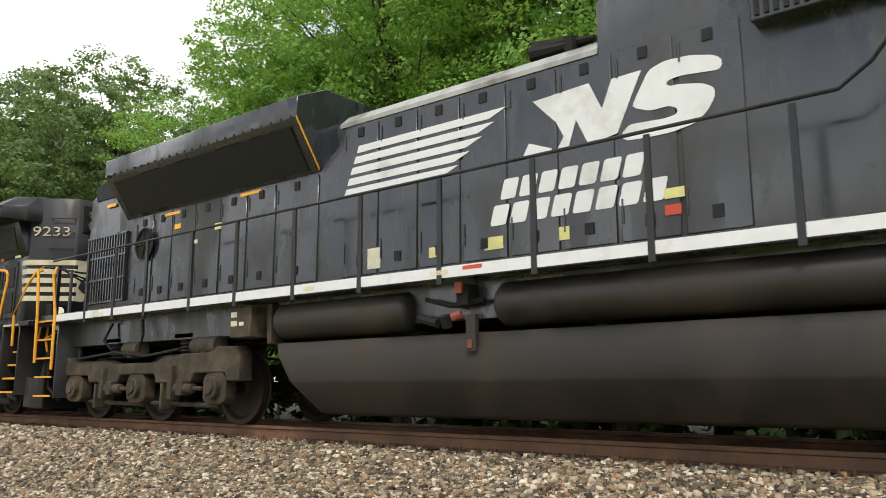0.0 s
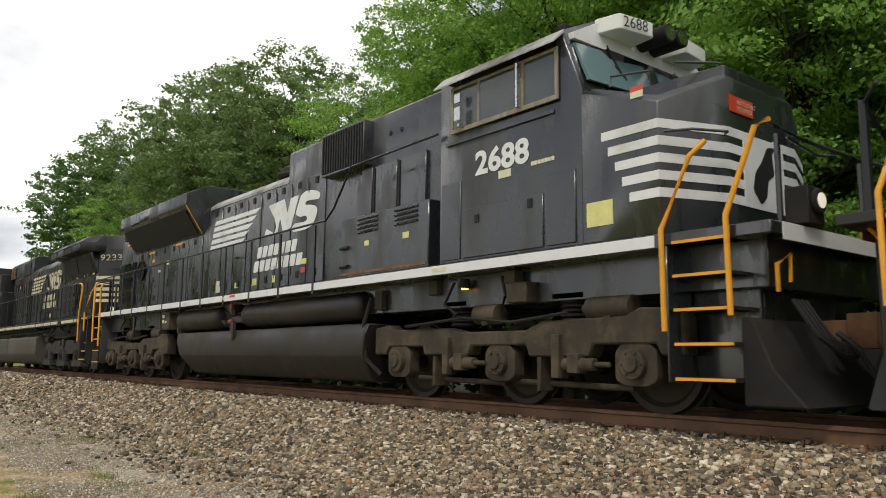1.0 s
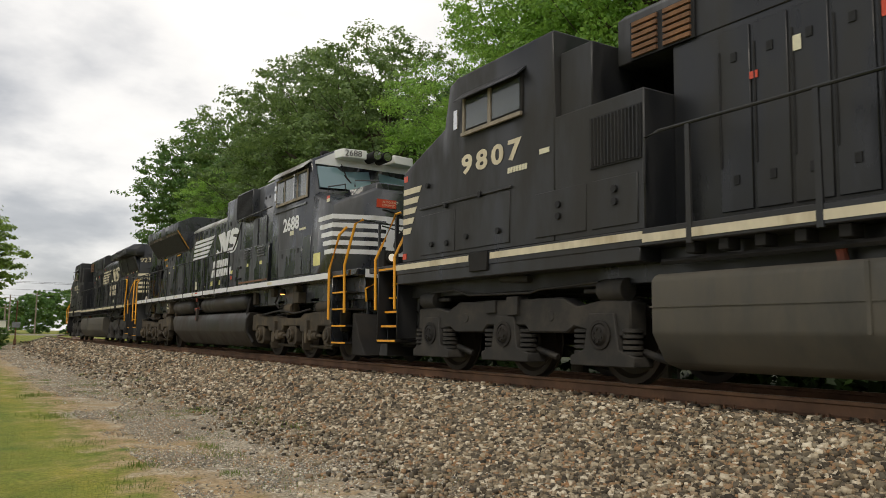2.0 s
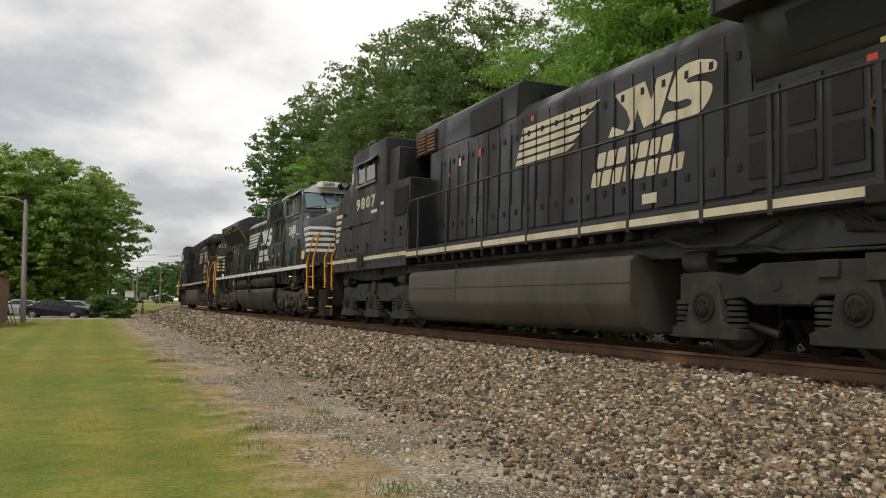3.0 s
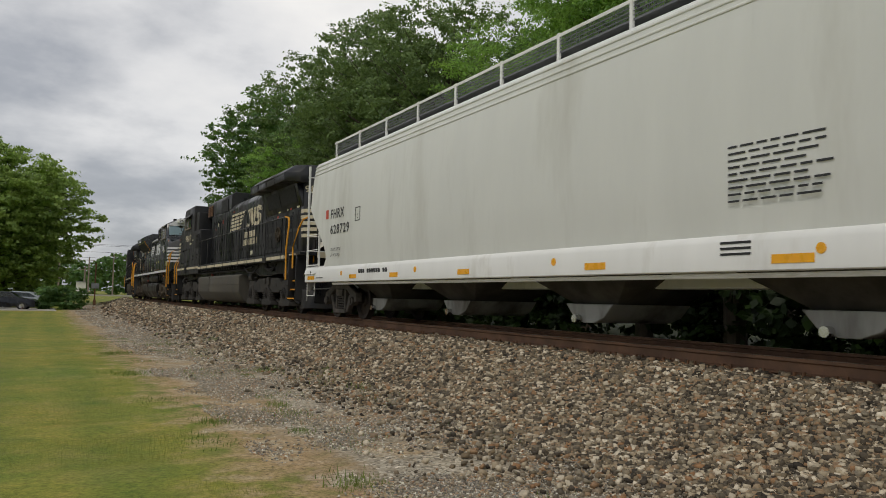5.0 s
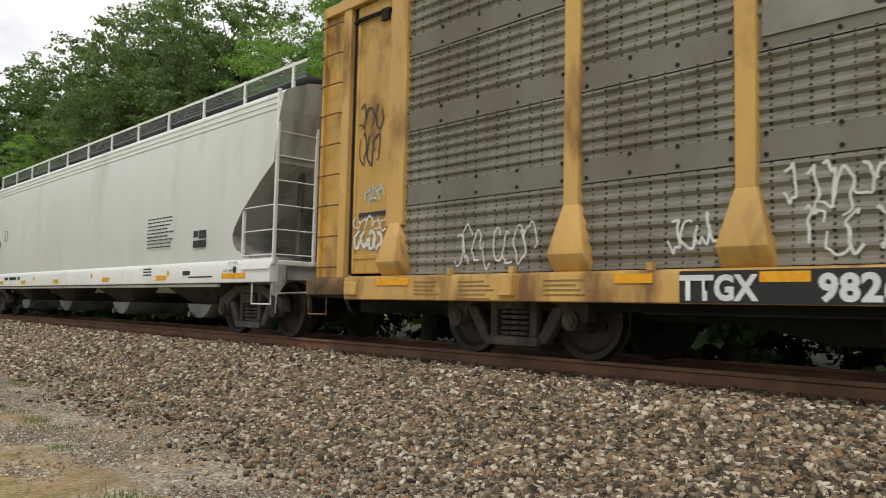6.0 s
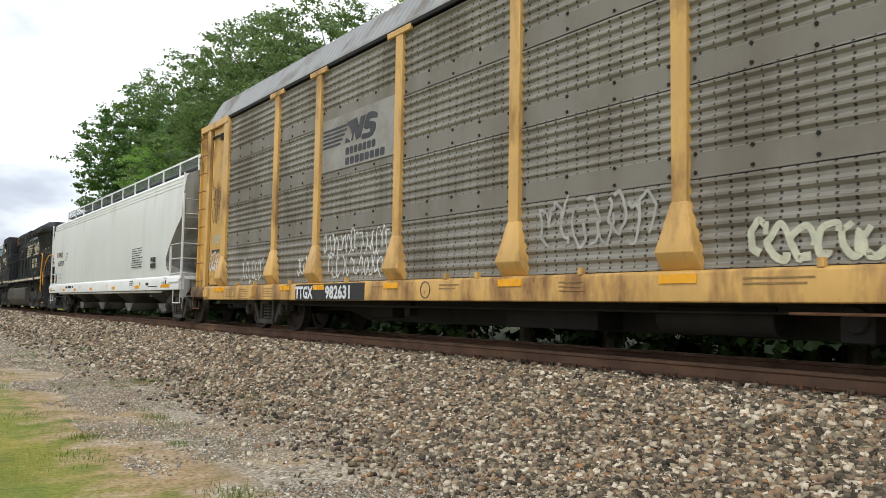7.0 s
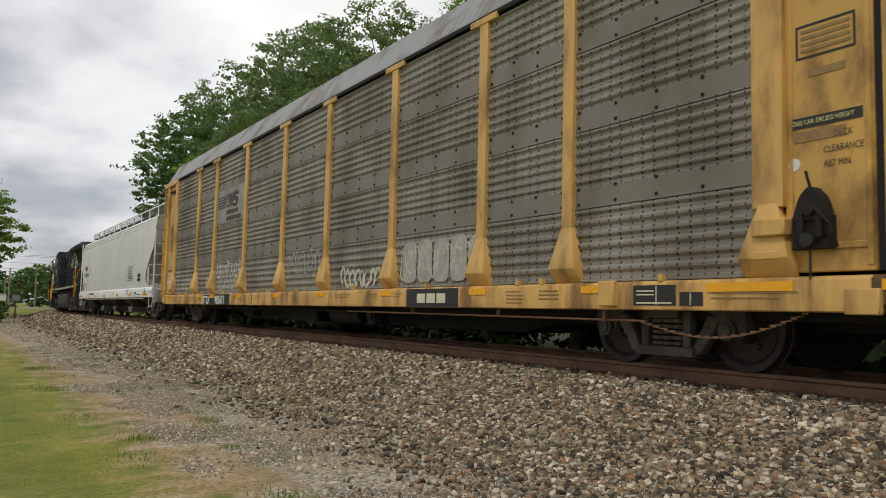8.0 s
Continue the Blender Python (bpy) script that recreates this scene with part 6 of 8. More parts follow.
    part("roof_gear", Shape().box(-0.5, 0.5, -2.2, -3.6, 4.7, 4.82).cyl((0.5, -3.0, 4.7), (0.5, -3.0, 4.95), 0.02, 6).box(-1.1, -0.9, -3.6, -3.75, 4.6, 4.72), M["dark"], cb2, "roof antenna gear", 0.02)
    writing("2688", 0.3, -2.54, 2.93, 1.503, M["white"], cb2, "road_number", 0.0, 1.16, 0.014)
    decal("owner_bar", [band(-2.98, -3.2, 2.8, 2.9), ], 1.503, M["label"], cb2, "small pale lettering bar")
    decal("model_bar", [rounded(band(-3.55 - i * 0.055, -3.595 - i * 0.055, 2.86, 2.91), 0.006, 1) for i in range(7)], 1.503, M["label"], cb2, "small pale lettering bar")
    stickers(cb2, 1.503, [(-5.02, 3.3, 0.16, 0.07, "label"), (-5.02, 3.37, 0.16, 0.06, "red"), (-4.4, 2.0, 0.36, 0.27, "ylabel")])
    part("battery_box", Shape().box(-1.52, -1.48, -2.3, -3.75, 1.86, 2.5).box(-1.52, -1.48, -3.8, -4.25, 1.86, 2.7).box(-1.515, -1.49, -1.85, -2.25, 1.86, 2.9), M["black"], cb2, "flush battery box doors", 0.008)
    part("latch", Shape().box(-1.53, -1.515, -2.55, -2.63, 2.3, 2.4).box(-1.53, -1.515, -3.5, -3.58, 2.35, 2.46), M["mesh"], cb2)
    irons = Shape()
    irons.tube([(-1.3, -4.6, 3.6), (-1.3, -4.6, 3.72), (-1.05, -4.95, 3.75), (-1.05, -4.95, 3.6)], 0.016, 5).tube([(-0.95, -5.2, 3.66), (-0.95, -5.2, 3.8), (-0.55, -5.5, 3.8), (-0.55, -5.5, 3.66)], 0.016, 5)
    irons.tube([(-1.5, -5.42, 2.86), (-1.3, -5.62, 2.88), (-0.95, -5.8, 2.88), (-0.9, -5.74, 2.88)], 0.016, 5)
    part("grab_iron", irons, M["black"], ns, "black grab irons")
    # end platforms and steps
    for d, s0 in ((-1, -5.38), (1, 13.9)):
        sd = lambda u: s0 + d * u
        pl = part("end_platform", Shape().box(-1.5, 1.5, sd(0), sd(1.12 if d < 0 else 0.7), 1.7, 1.82).box(-1.5, -1.1, sd(0), sd(0.03), 0.36, 1.7).box(1.1, 1.5, sd(0), sd(0.03), 0.36, 1.7).box(-1.06, -1.0, sd(0.03), sd(0.75), 0.36, 1.7).box(1.0, 1.06, sd(0.03), sd(0.75), 0.36, 1.7).box(-1.0, 1.0, sd(0.5), sd(0.75), 0.5, 1.7), M["black"], car, "end platform and step well", 0.01, apart="step_plate")
        for i in range(5):
            z = 0.38 + i * 0.33
            part("step", Shape().box(-1.5, -1.06, sd(0.1), sd(0.72), z, z + 0.03), M["dark"], pl)
            part("step_edge", Shape().box(-1.52, -1.5, sd(0.1), sd(0.72), z, z + 0.03), M["orange"], pl, "yellow step edge")
        for a in (0.02, 0.72):
            part("grab_rail", Shape().tube([(-1.56, sd(a), 0.85), (-1.57, sd(a), 1.85), (-1.5, sd(a + 0.3), 2.55), (-1.4, sd(a + 0.42), 2.7)] if a < 0.5 else [(-1.54, sd(a), 0.98), (-1.56, sd(a), 1.9), (-1.48, sd(a + 0.28), 2.7), (-1.35, sd(a + 0.35), 2.78)], 0.028, 8), M["orange"], pl, "safety-yellow grab rail")
        plow = Shape().prism([(sd(0.7), 0.16), (sd(0.7), 0.98), (sd(0.82), 0.95), (sd(1.0), 0.5), (sd(1.3), 0.16)], "x", -1.35, 1.35)
        part("plow", plow, M["dark"], pl, "sooty pilot plow plate", 0.02)
        part("white_edge", Shape().box(-1.3, 1.3, sd(1.12 if d < 0 else 0.7), sd(1.13 if d < 0 else 0.71), 1.66, 1.82), M["white"], pl, "white anticlimber edge")
        part("end_rail", Shape().tube([(-1.35, sd(1.02), 2.78), (-0.7, sd(1.0), 2.74), (0.7, sd(1.0), 2.74), (1.35, sd(1.02), 2.78)], 0.02, 6).cyl((-0.9, sd(0.9), 1.8), (-0.9, sd(0.9), 2.76), 0.03, 6).cyl((0.9, sd(0.9), 1.8), (0.9, sd(0.9), 2.76), 0.03, 6).tube([(-0.9, sd(1.0), 2.7), (-0.4, sd(1.05), 2.6), (0.0, sd(1.05), 2.66)], 0.015, 5), M["black"], pl, "black end handrail and chain")
        part("lift_handle", Shape().tube([(-1.2, sd(1.0), 1.2), (-1.24, sd(1.02), 1.45), (-1.05, sd(1.05), 1.55), (-1.0, sd(1.02), 1.3)], 0.022, 6), M["orange"], pl, "yellow uncoupling lever")
        hs = Shape()
        for i in range(4):
            hs.tube([(-0.85 + i * 0.08, sd(0.95), 1.15), (-0.8 + i * 0.08, sd(1.15), 0.8), (-0.5 + i * 0.08, sd(1.25), 0.62), (-0.3 + i * 0.06, sd(1.15), 0.8)], 0.022, 6)
        part("air_hose", hs, M["rubber"], pl, "looped black air hoses")
        coupler(car, sd(1.42 if d < 0 else 1.0), d)
    dl = part("ditch_light", Shape().box(-0.95, -0.65, -6.35, -6.58, 1.84, 2.2).cyl((-0.8, -6.58, 2.06), (-0.8, -6.63, 2.06), 0.12, 14), M["dark"], car, "ditch light housing", 0.01)
    part("lens", Shape().cyl((-0.8, -6.63, 2.06), (-0.8, -6.64, 2.06), 0.075, 14), M["lamp"], dl, "lit lens")
    gl = part("ground_light", Shape().cyl((-1.3, -2.1, 1.62), (-1.3, -2.1, 1.5), 0.06, 10, 0.09), M["dark"], car, "small ground light")
    part("lens", Shape().cyl((-1.3, -2.1, 1.5), (-1.3, -2.1, 1.48), 0.05, 10), M["amberlamp"], gl, "glowing amber lens")
    handrail(car, [12.91, 12.01, 11.08, 9.88, 8.81, 7.61, 6.43, 5.22, 4.02, 2.8, 1.55], 1.78, 2.79, 1.52, 0.019, [(14.2, 2.79), (1.2, 2.83), (0.95, 3.0), (0.45, 3.6), (-1.78, 3.64)])
    # tanks
    for a, b in ((8.2, 5.85), (4.66, 0.35)):
        sh = Shape()
        for sg in (-1, 1):
            sh.loft([[(sg * 1.2 + r * math.cos(q * math.pi / 10), s, 1.39 + r * math.sin(q * math.pi / 10)) for q in range(20)] for s, r in ((a, 0.1), (a - 0.04, 0.19), (a - 0.1, 0.235), (b + 0.1, 0.235), (b + 0.04, 0.19), (b, 0.1))])
        part("air_reservoir", sh, M["tank"], car, "dusty cylindrical air reservoir")
    fp = [(-0.9, 0.18), (-1.22, 0.22), (-1.5, 0.6), (-1.5, 0.92), (-1.42, 1.1), (1.42, 1.1), (1.5, 0.92), (1.5, 0.6), (1.22, 0.22), (0.9, 0.18)]
    ft = part("fuel_tank", Shape().loft([[(x * 0.97, s + e * (1.1 - z), z) for x, z in fp] for s, e in ((8.1, -0.75), (8.02, -0.75), (0.15, 0.12), (0.07, 0.12))]), M["tank"], car, "large faceted fuel tank with road dust", 0.02)
    part("fuel_gauge", Shape().box(-1.5, -1.44, 4.9, 4.78, 0.9, 1.28), M["tank"], ft, "sight gauge bracket")
    part("fuel_tag", Shape().box(-1.51, -1.5, 4.88, 4.82, 0.93, 1.02), M["dull_red"], ft, "red gauge label")
    val = Shape().cyl((-1.3, 5.3, 1.18), (-1.36, 5.3, 1.3), 0.06, 8).box(-1.4, -1.2, 5.1, 4.95, 1.4, 1.62).tube([(-1.3, 5.6, 1.5), (-1.35, 5.2, 1.4), (-1.3, 4.8, 1.45)], 0.03, 6).tube([(-1.3, 5.7, 1.3), (-1.35, 5.4, 1.22)], 0.05, 7)
    part("fuel_valve", val, M["dark"], ft, "pipes and valves between the reservoirs")
    part("cutoff_handle", Shape().cyl((-1.42, 5.15, 1.27), (-1.38, 5.05, 1.3), 0.05, 8).box(-1.46, -1.42, 5.08, 4.99, 1.52, 1.64), M["dull_red"], ft, "red fuel cut-off")
    jb = Shape().box(-1.45, -1.15, 9.0, 8.55, 1.2, 1.62).box(-1.3, -1.1, 8.4, 8.3, 1.1, 1.65).box(-1.3, -1.15, -1.3, -1.5, 1.45, 1.66).box(-1.4, -1.2, -3.0, -3.35, 1.25, 1.5).box(-1.35, -1.15, -2.9, -3.1, 1.5, 1.66).box(-1.3, -1.2, 0.05, -0.15, 1.3, 1.6)
    jb.box(-1.1, 1.1, 9, -5, 1.3, 1.5)
    part("junction_box", jb, M["truck"], car, "dusty boxes under the walkway", 0.012)
    lab = Shape().box(-1.455, -1.45, 8.98, 8.85, 1.48, 1.55).box(-1.455, -1.45, 8.98, 8.85, 1.36, 1.43).box(-1.455, -1.45, 8.8, 8.7, 1.36, 1.41)
    part("box_label", lab, M["label"], car)
    truck_radial(car, [-0.6, -2.75, -4.83], -1)
    truck_radial(car, [13.6, 11.62, 9.55], -1)
    return car


bright_locomotive()
# ---- covered hopper ----
def hopper_car():
    car = begin("hopper_car", -39.25, "clean light grey covered hopper car with rounded sides", "freight car")
    # side sheet: how far the body reaches at each height
    levels = [(1.28, 1.5, -30.85, -48.25), (1.37, 1.507, -30.97, -47.96), (1.46, 1.513, -31.07, -47.7), (1.58, 1.523, -31.09, -47.58), (1.72, 1.533, -31.03, -47.57), (1.85, 1.542, -30.92, -47.65), (2.1, 1.55, -30.68, -47.89), (2.54, 1.55, -30.19, -48.44), (2.84, 1.55, -29.86, -48.88), (3.3, 1.53, -29.9, -48.9), (3.7, 1.5, -29.95, -48.95), (3.98, 1.46, -29.98, -48.96), (4.05, 1.4, -29.98, -48.96), (4.22, 1.0, -29.98, -48.96), (4.3, 0.5, -29.98, -48.96), (4.32, 0.0, -29.98, -48.96)]
    cols = 24
    sh = Shape()
    ring = levels + [(z, -w, a, b) for z, w, a, b in reversed(levels[:-1])]
    verts, faces = [], []
    for z, w, a, b in ring:
        for i in range(cols + 1):
            q = i / cols
            verts.append((-w, a + (b - a) * q, z))
    n = cols + 1
    for j in range(len(ring) - 1):
        faces += [(j * n + i, j * n + i + 1, (j + 1) * n + i + 1, (j + 1) * n + i) for i in range(cols)]
    sh.add(verts, faces)
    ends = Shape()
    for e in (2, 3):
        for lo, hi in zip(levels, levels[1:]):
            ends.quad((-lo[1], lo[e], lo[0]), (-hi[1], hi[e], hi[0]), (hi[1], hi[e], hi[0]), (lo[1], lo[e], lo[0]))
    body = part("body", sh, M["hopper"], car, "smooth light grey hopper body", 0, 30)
    # end sheets get a darker grey than the body: shade and dirt in colour
    part("slope_sheet", ends, M["hend"], body, "dirty sloped end sheet in grey darkened for shade", 0, 30)
    ribs = Shape()
    for z, w in ((3.72, 1.497), (3.82, 1.483), (3.93, 1.468)):
        ribs.prism([(-w - 0.012, z), (-w - 0.012, z + 0.03), (-w + 0.02, z + 0.04), (-w + 0.02, z - 0.01)], "y", -29.97, -48.95)
        ribs.prism([(w + 0.012, z), (w + 0.012, z + 0.03), (w - 0.02, z + 0.04), (w - 0.02, z - 0.01)], "y", -29.97, -48.95)
    part("top_rib", ribs, M["hopper"], body, "pressed ribs under the roof", 0.004)
    seam = Shape()
    for i in range(1, 8):
        s = -30 - i * 2.38
        for k in range(len(levels) - 5):
            (z0, w0, _, _), (z1, w1, _, _) = levels[k], levels[k + 1]
            seam.add([(-w0 - 0.003, s, z0), (-w0 - 0.003, s - 0.02, z0), (-w1 - 0.003, s - 0.02, z1), (-w1 - 0.003, s, z1)], [(0, 1, 2, 3)])
    part("weld_seam", seam, M["hopper"], body, "faint vertical weld seams")
    # side sill with a sloped top lip
    sill = Shape()
    for sg in (-1, 1):
        sill.prism([(sg * 1.56, 0.9), (sg * 1.56, 1.2), (sg * 1.53, 1.26), (sg * 1.48, 1.31), (sg * 1.4, 1.31), (sg * 1.4, 0.9)], "y", -29.55, -48.9)
    sill.box(-0.3, 0.3, -29.2, -49.3, 0.75, 1.05).box(-1.4, 1.4, -29.6, -31.0, 1.18, 1.26).box(-1.4, 1.4, -47.6, -48.9, 1.18, 1.26)
    sl = part("side_sill", sill, M["hsill"], car, "bright white side sill", 0.012)
    part("sill_pipe", Shape().tube([(-1.45, -31.5, 0.86), (-1.45, -47.0, 0.86)], 0.03, 6), M["hsill"], sl, "white train line pipe")
    for s, ln in ((-29.8, 0.55), (-32.9, 0.42), (-35.2, 0.4), (-38.1, 0.4), (-41.6, 0.42), (-44.55, 0.48), (-47.3, 0.82)):
        part("reflector", Shape().box(-1.566, -1.555, s, s - ln, 0.97, 1.06), M["reflect"], sl, "amber reflector strip")
    dots = Shape()
    for s in (-32.35, -36.4, -40.9, -45.1):
        dots.cyl((-1.566, s, 1.1), (-1.555, s, 1.1), 0.055, 12)
    part("inspection_dot", dots, M["reflect"], sl, "yellow inspection dots")
    part("jack_hole", Shape().cyl((-1.568, -30.05, 1.14), (-1.556, -30.05, 1.14), 0.05, 12).cyl((-1.568, -47.75, 1.12), (-1.556, -47.75, 1.12), 0.06, 12), M["ink"], sl, "oval lift hole")
    writing("LIFT HERE", 0.05, -47.55, 1.21, 1.566, M["ink"], sl, "sill_lettering")
    writing("JACK HERE", 0.05, -47.35, 1.08, 1.566, M["ink"], sl, "sill_lettering")
    decal("maker_mark", [rounded(band(-33.45 - i * 0.125, -33.55 - i * 0.125, 1.08, 1.17, -0.02), 0.015, 1) for i in range(13) if i not in (3, 10)], 1.561, M["ink"], sl, "row of small dark lettering bars")
    decal("data_lettering", [band(-43.9, -44.3, 1.19 - i * 0.06, 1.215 - i * 0.06) for i in range(3)] + [band(-46.0, -46.95, 1.0, 1.025), band(-30.5, -31.0, 1.0, 1.02), band(-45.75, -46.05, 1.05, 1.13)], 1.561, M["ink"], sl, "small dark data lettering")
    # lettering on the body
    decal("red_block", [band(-31.12, -31.3, 2.48, 2.7)], 1.552, M["red"], body, "small red block")
    writing("FHRX", 0.23, -31.48, 2.46, 1.552, M["ink"], body, "reporting_mark", 0, 1.05, 0.006, 1.15)
    writing("628729", 0.22, -31.48, 2.08, 1.552, M["ink"], body, "car_number", 0, 1.2, 0.006, 1.2)
    writing("LD LMT 220700", 0.075, -31.5, 1.66, 1.545, M["ink"], body, "load_lettering")
    writing("LT WT 65300", 0.075, -31.5, 1.52, 1.54, M["ink"], body, "load_lettering")
    plate = part("clearance_plate", Shape().prism([(-33.14, 2.3), (-33.14, 2.58), (-33.16, 2.58), (-33.16, 2.3)], "x", -1.556, -1.54).prism([(-33.42, 2.3), (-33.42, 2.58), (-33.44, 2.58), (-33.44, 2.3)], "x", -1.556, -1.54).prism([(-33.14, 2.28), (-33.14, 2.3), (-33.44, 2.3), (-33.44, 2.28)], "x", -1.556, -1.54).prism([(-33.14, 2.58), (-33.14, 2.6), (-33.44, 2.6), (-33.44, 2.58)], "x", -1.556, -1.54), M["ink"], body, "outlined plate mark")
    writing("C", 0.1, -33.25, 2.34, 1.552, M["ink"], plate, "plate_letter")
    rng = random.Random(4)
    words = []
    for i in range(9):
        s, stop = -44.0, -44.0 - rng.uniform(0.8, 1.25)
        while s > stop:
            ln = rng.uniform(0.1, 0.26)
            words.append(band(s, s - ln, 2.2 - i * 0.072, 2.222 - i * 0.072))
            s -= ln + 0.045
    decal("caution_lettering", words, 1.552, M["ink"], body, "block of small dark caution lettering")
    decal("data_panel", [band(-46.1, -46.28, 1.75, 1.87), band(-46.32, -46.6, 1.72, 1.87), band(-46.1, -46.6, 1.56, 1.69)], 1.545, M["ink"], body, "dark data panel")
    # roof walk
    wk = part("roof_walk", Shape().box(-1.0, -0.35, -30.05, -48.9, 4.36, 4.39).box(0.35, 1.0, -30.05, -48.9, 4.36, 4.39), M["grate"], car, "galvanised roof walkway")
    for i in range(12):
        s = -30.2 - i * 1.66
        for sg in (-1, 1):
            part("walk_bracket", Shape().box(sg * 0.98, sg * 1.02, s, s - 0.06, 4.1, 4.68), M["hsill"], wk, "pale upright")
    part("toe_board", Shape().box(-1.01, -0.99, -30.1, -48.9, 4.62, 4.67).box(0.99, 1.01, -30.1, -48.9, 4.62, 4.67), M["hsill"], wk, "pale top rail")
    bars = Shape()
    for i in range(470):
        s = -30.1 - i * 0.04
        bars.add([(-1.0, s, 4.37), (-1.0, s - 0.012, 4.37), (-1.0, s - 0.012, 4.62), (-1.0, s, 4.62)], [(0, 1, 2, 3)])
    for z in (4.43, 4.49, 4.55):
        bars.box(-1.004, -0.996, -30.1, -48.9, z, z + 0.012)
    tagged(part("grating", bars, M["grate"], wk, "upright grating"), kind="stuff")
    # end cages and ladders
    for s_out, s_in, d in ((-48.9, -47.9, -1), (-29.55, -30.5, 1)):
        ld = Shape()
        for x, s in ((-1.5, s_out), (-1.5, s_in), (-0.75, s_out), (0.75, s_out), (1.5, s_out), (1.5, s_in)):
            ld.box(x - 0.025, x + 0.025, s - 0.025, s + 0.025, 1.2, 4.05 if s == s_out else 2.42)
        lad = part("end_ladder", ld, M["hsill"], car, "pale grey corner ladder", 0.004)
        rungs = Shape()
        for i in range(7):
            z = 1.35 + i * 0.4
            rungs.tube([(-1.5, s_out, z), (-0.75, s_out, z)], 0.012, 5)
            if i < 3:
                rungs.tube([(-1.52, s_out, z), (-1.52, s_in, z)], 0.012, 5)
        rungs.tube([(-0.75, s_out, 2.2), (0.75, s_out, 2.2)], 0.014, 5)
        part("rung", rungs, M["hsill"], lad, "thin round rungs")
        st = Shape().tube([(-1.5, s_out - d * 0.05, 1.0), (-1.5, s_out - d * 0.05, 0.55), (-1.5, s_out - d * 0.65, 0.55), (-1.5, s_out - d * 0.65, 0.9)], 0.016, 6)
        st.tube([(-1.53, s_out, 1.2), (-1.58, s_out, 1.12), (-1.58, s_out - d * 0.9, 1.12), (-1.53, s_out - d * 0.9, 1.2)], 0.014, 5)
        part("sill_step", st, M["hsill"], lad, "white stirrup step")
        eb = Shape().box(-1.3, 1.3, s_out - d * 0.05, s_out - d * 0.2, 0.95, 1.2).prism([(-1.5, 1.2), (-1.5, 0.7), (-1.42, 0.66), (-1.25, 0.9), (-1.25, 1.2)], "y", s_out, s_out - d * 0.03)
        eb.tube([(-1.45, s_out + d * 0.05, 0.72), (-0.9, s_out + d * 0.15, 0.75), (0, s_out + d * 0.2, 0.85)], 0.02, 5).tube([(-1.45, s_out + d * 0.05, 0.72), (-1.47, s_out + d * 0.05, 0.4)], 0.016, 5)
        part("end_sill", eb, M["hend"], car, "grey end sill and uncoupling lever", 0.006)
        coupler(car, s_out + d * 0.5, d)
        # braces under the sloped end
        # brace grey carries the shade below the slope in its colour
        br = Shape()
        for x in (-0.9, 0.9):
            br.prism([(s_out - d * 0.25, 1.2), (s_out - d * 0.15, 1.2), (s_out - d * 0.15, 2.8), (s_out - d * 0.25, 2.8)], "x", x - 0.04, x + 0.04)
        br.box(-0.3, 0.3, s_out - d * 0.3, s_out - d * 0.8, 1.26, 1.8)
        part("end_brace", br, M["bay"], car, "end braces in grey darkened for shade", 0.006)
    # four discharge bays, their grey darkened for the shade behind the sill
    for s in (-32.75, -36.6, -40.65, -44.8):
        bay = Shape().loft([[(-1.35, s + 1.75, 1.25), (1.35, s + 1.75, 1.25), (1.35, s - 1.75, 1.25), (-1.35, s - 1.75, 1.25)], [(-0.62, s + 0.5, 0.52), (0.62, s + 0.5, 0.52), (0.62, s - 0.5, 0.52), (-0.62, s - 0.5, 0.52)]])
        b = part("discharge_bay", bay, M["bay"], car, "sloped hopper bay in grey darkened for shade", 0.01)
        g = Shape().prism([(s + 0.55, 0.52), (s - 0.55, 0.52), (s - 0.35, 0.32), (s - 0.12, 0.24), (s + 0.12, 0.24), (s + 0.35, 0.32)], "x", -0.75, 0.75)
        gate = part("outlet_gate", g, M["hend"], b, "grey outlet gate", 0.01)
        part("gate_wheel", Shape().cyl((-0.86, s + 0.2, 0.3), (-0.76, s + 0.2, 0.3), 0.06, 14), M["chrome"], b, "bright gate capstan")
    truck_freight(car, (-30.15, -31.95))
    truck_freight(car, (-46.55, -48.35))
    return car


hopper_car()
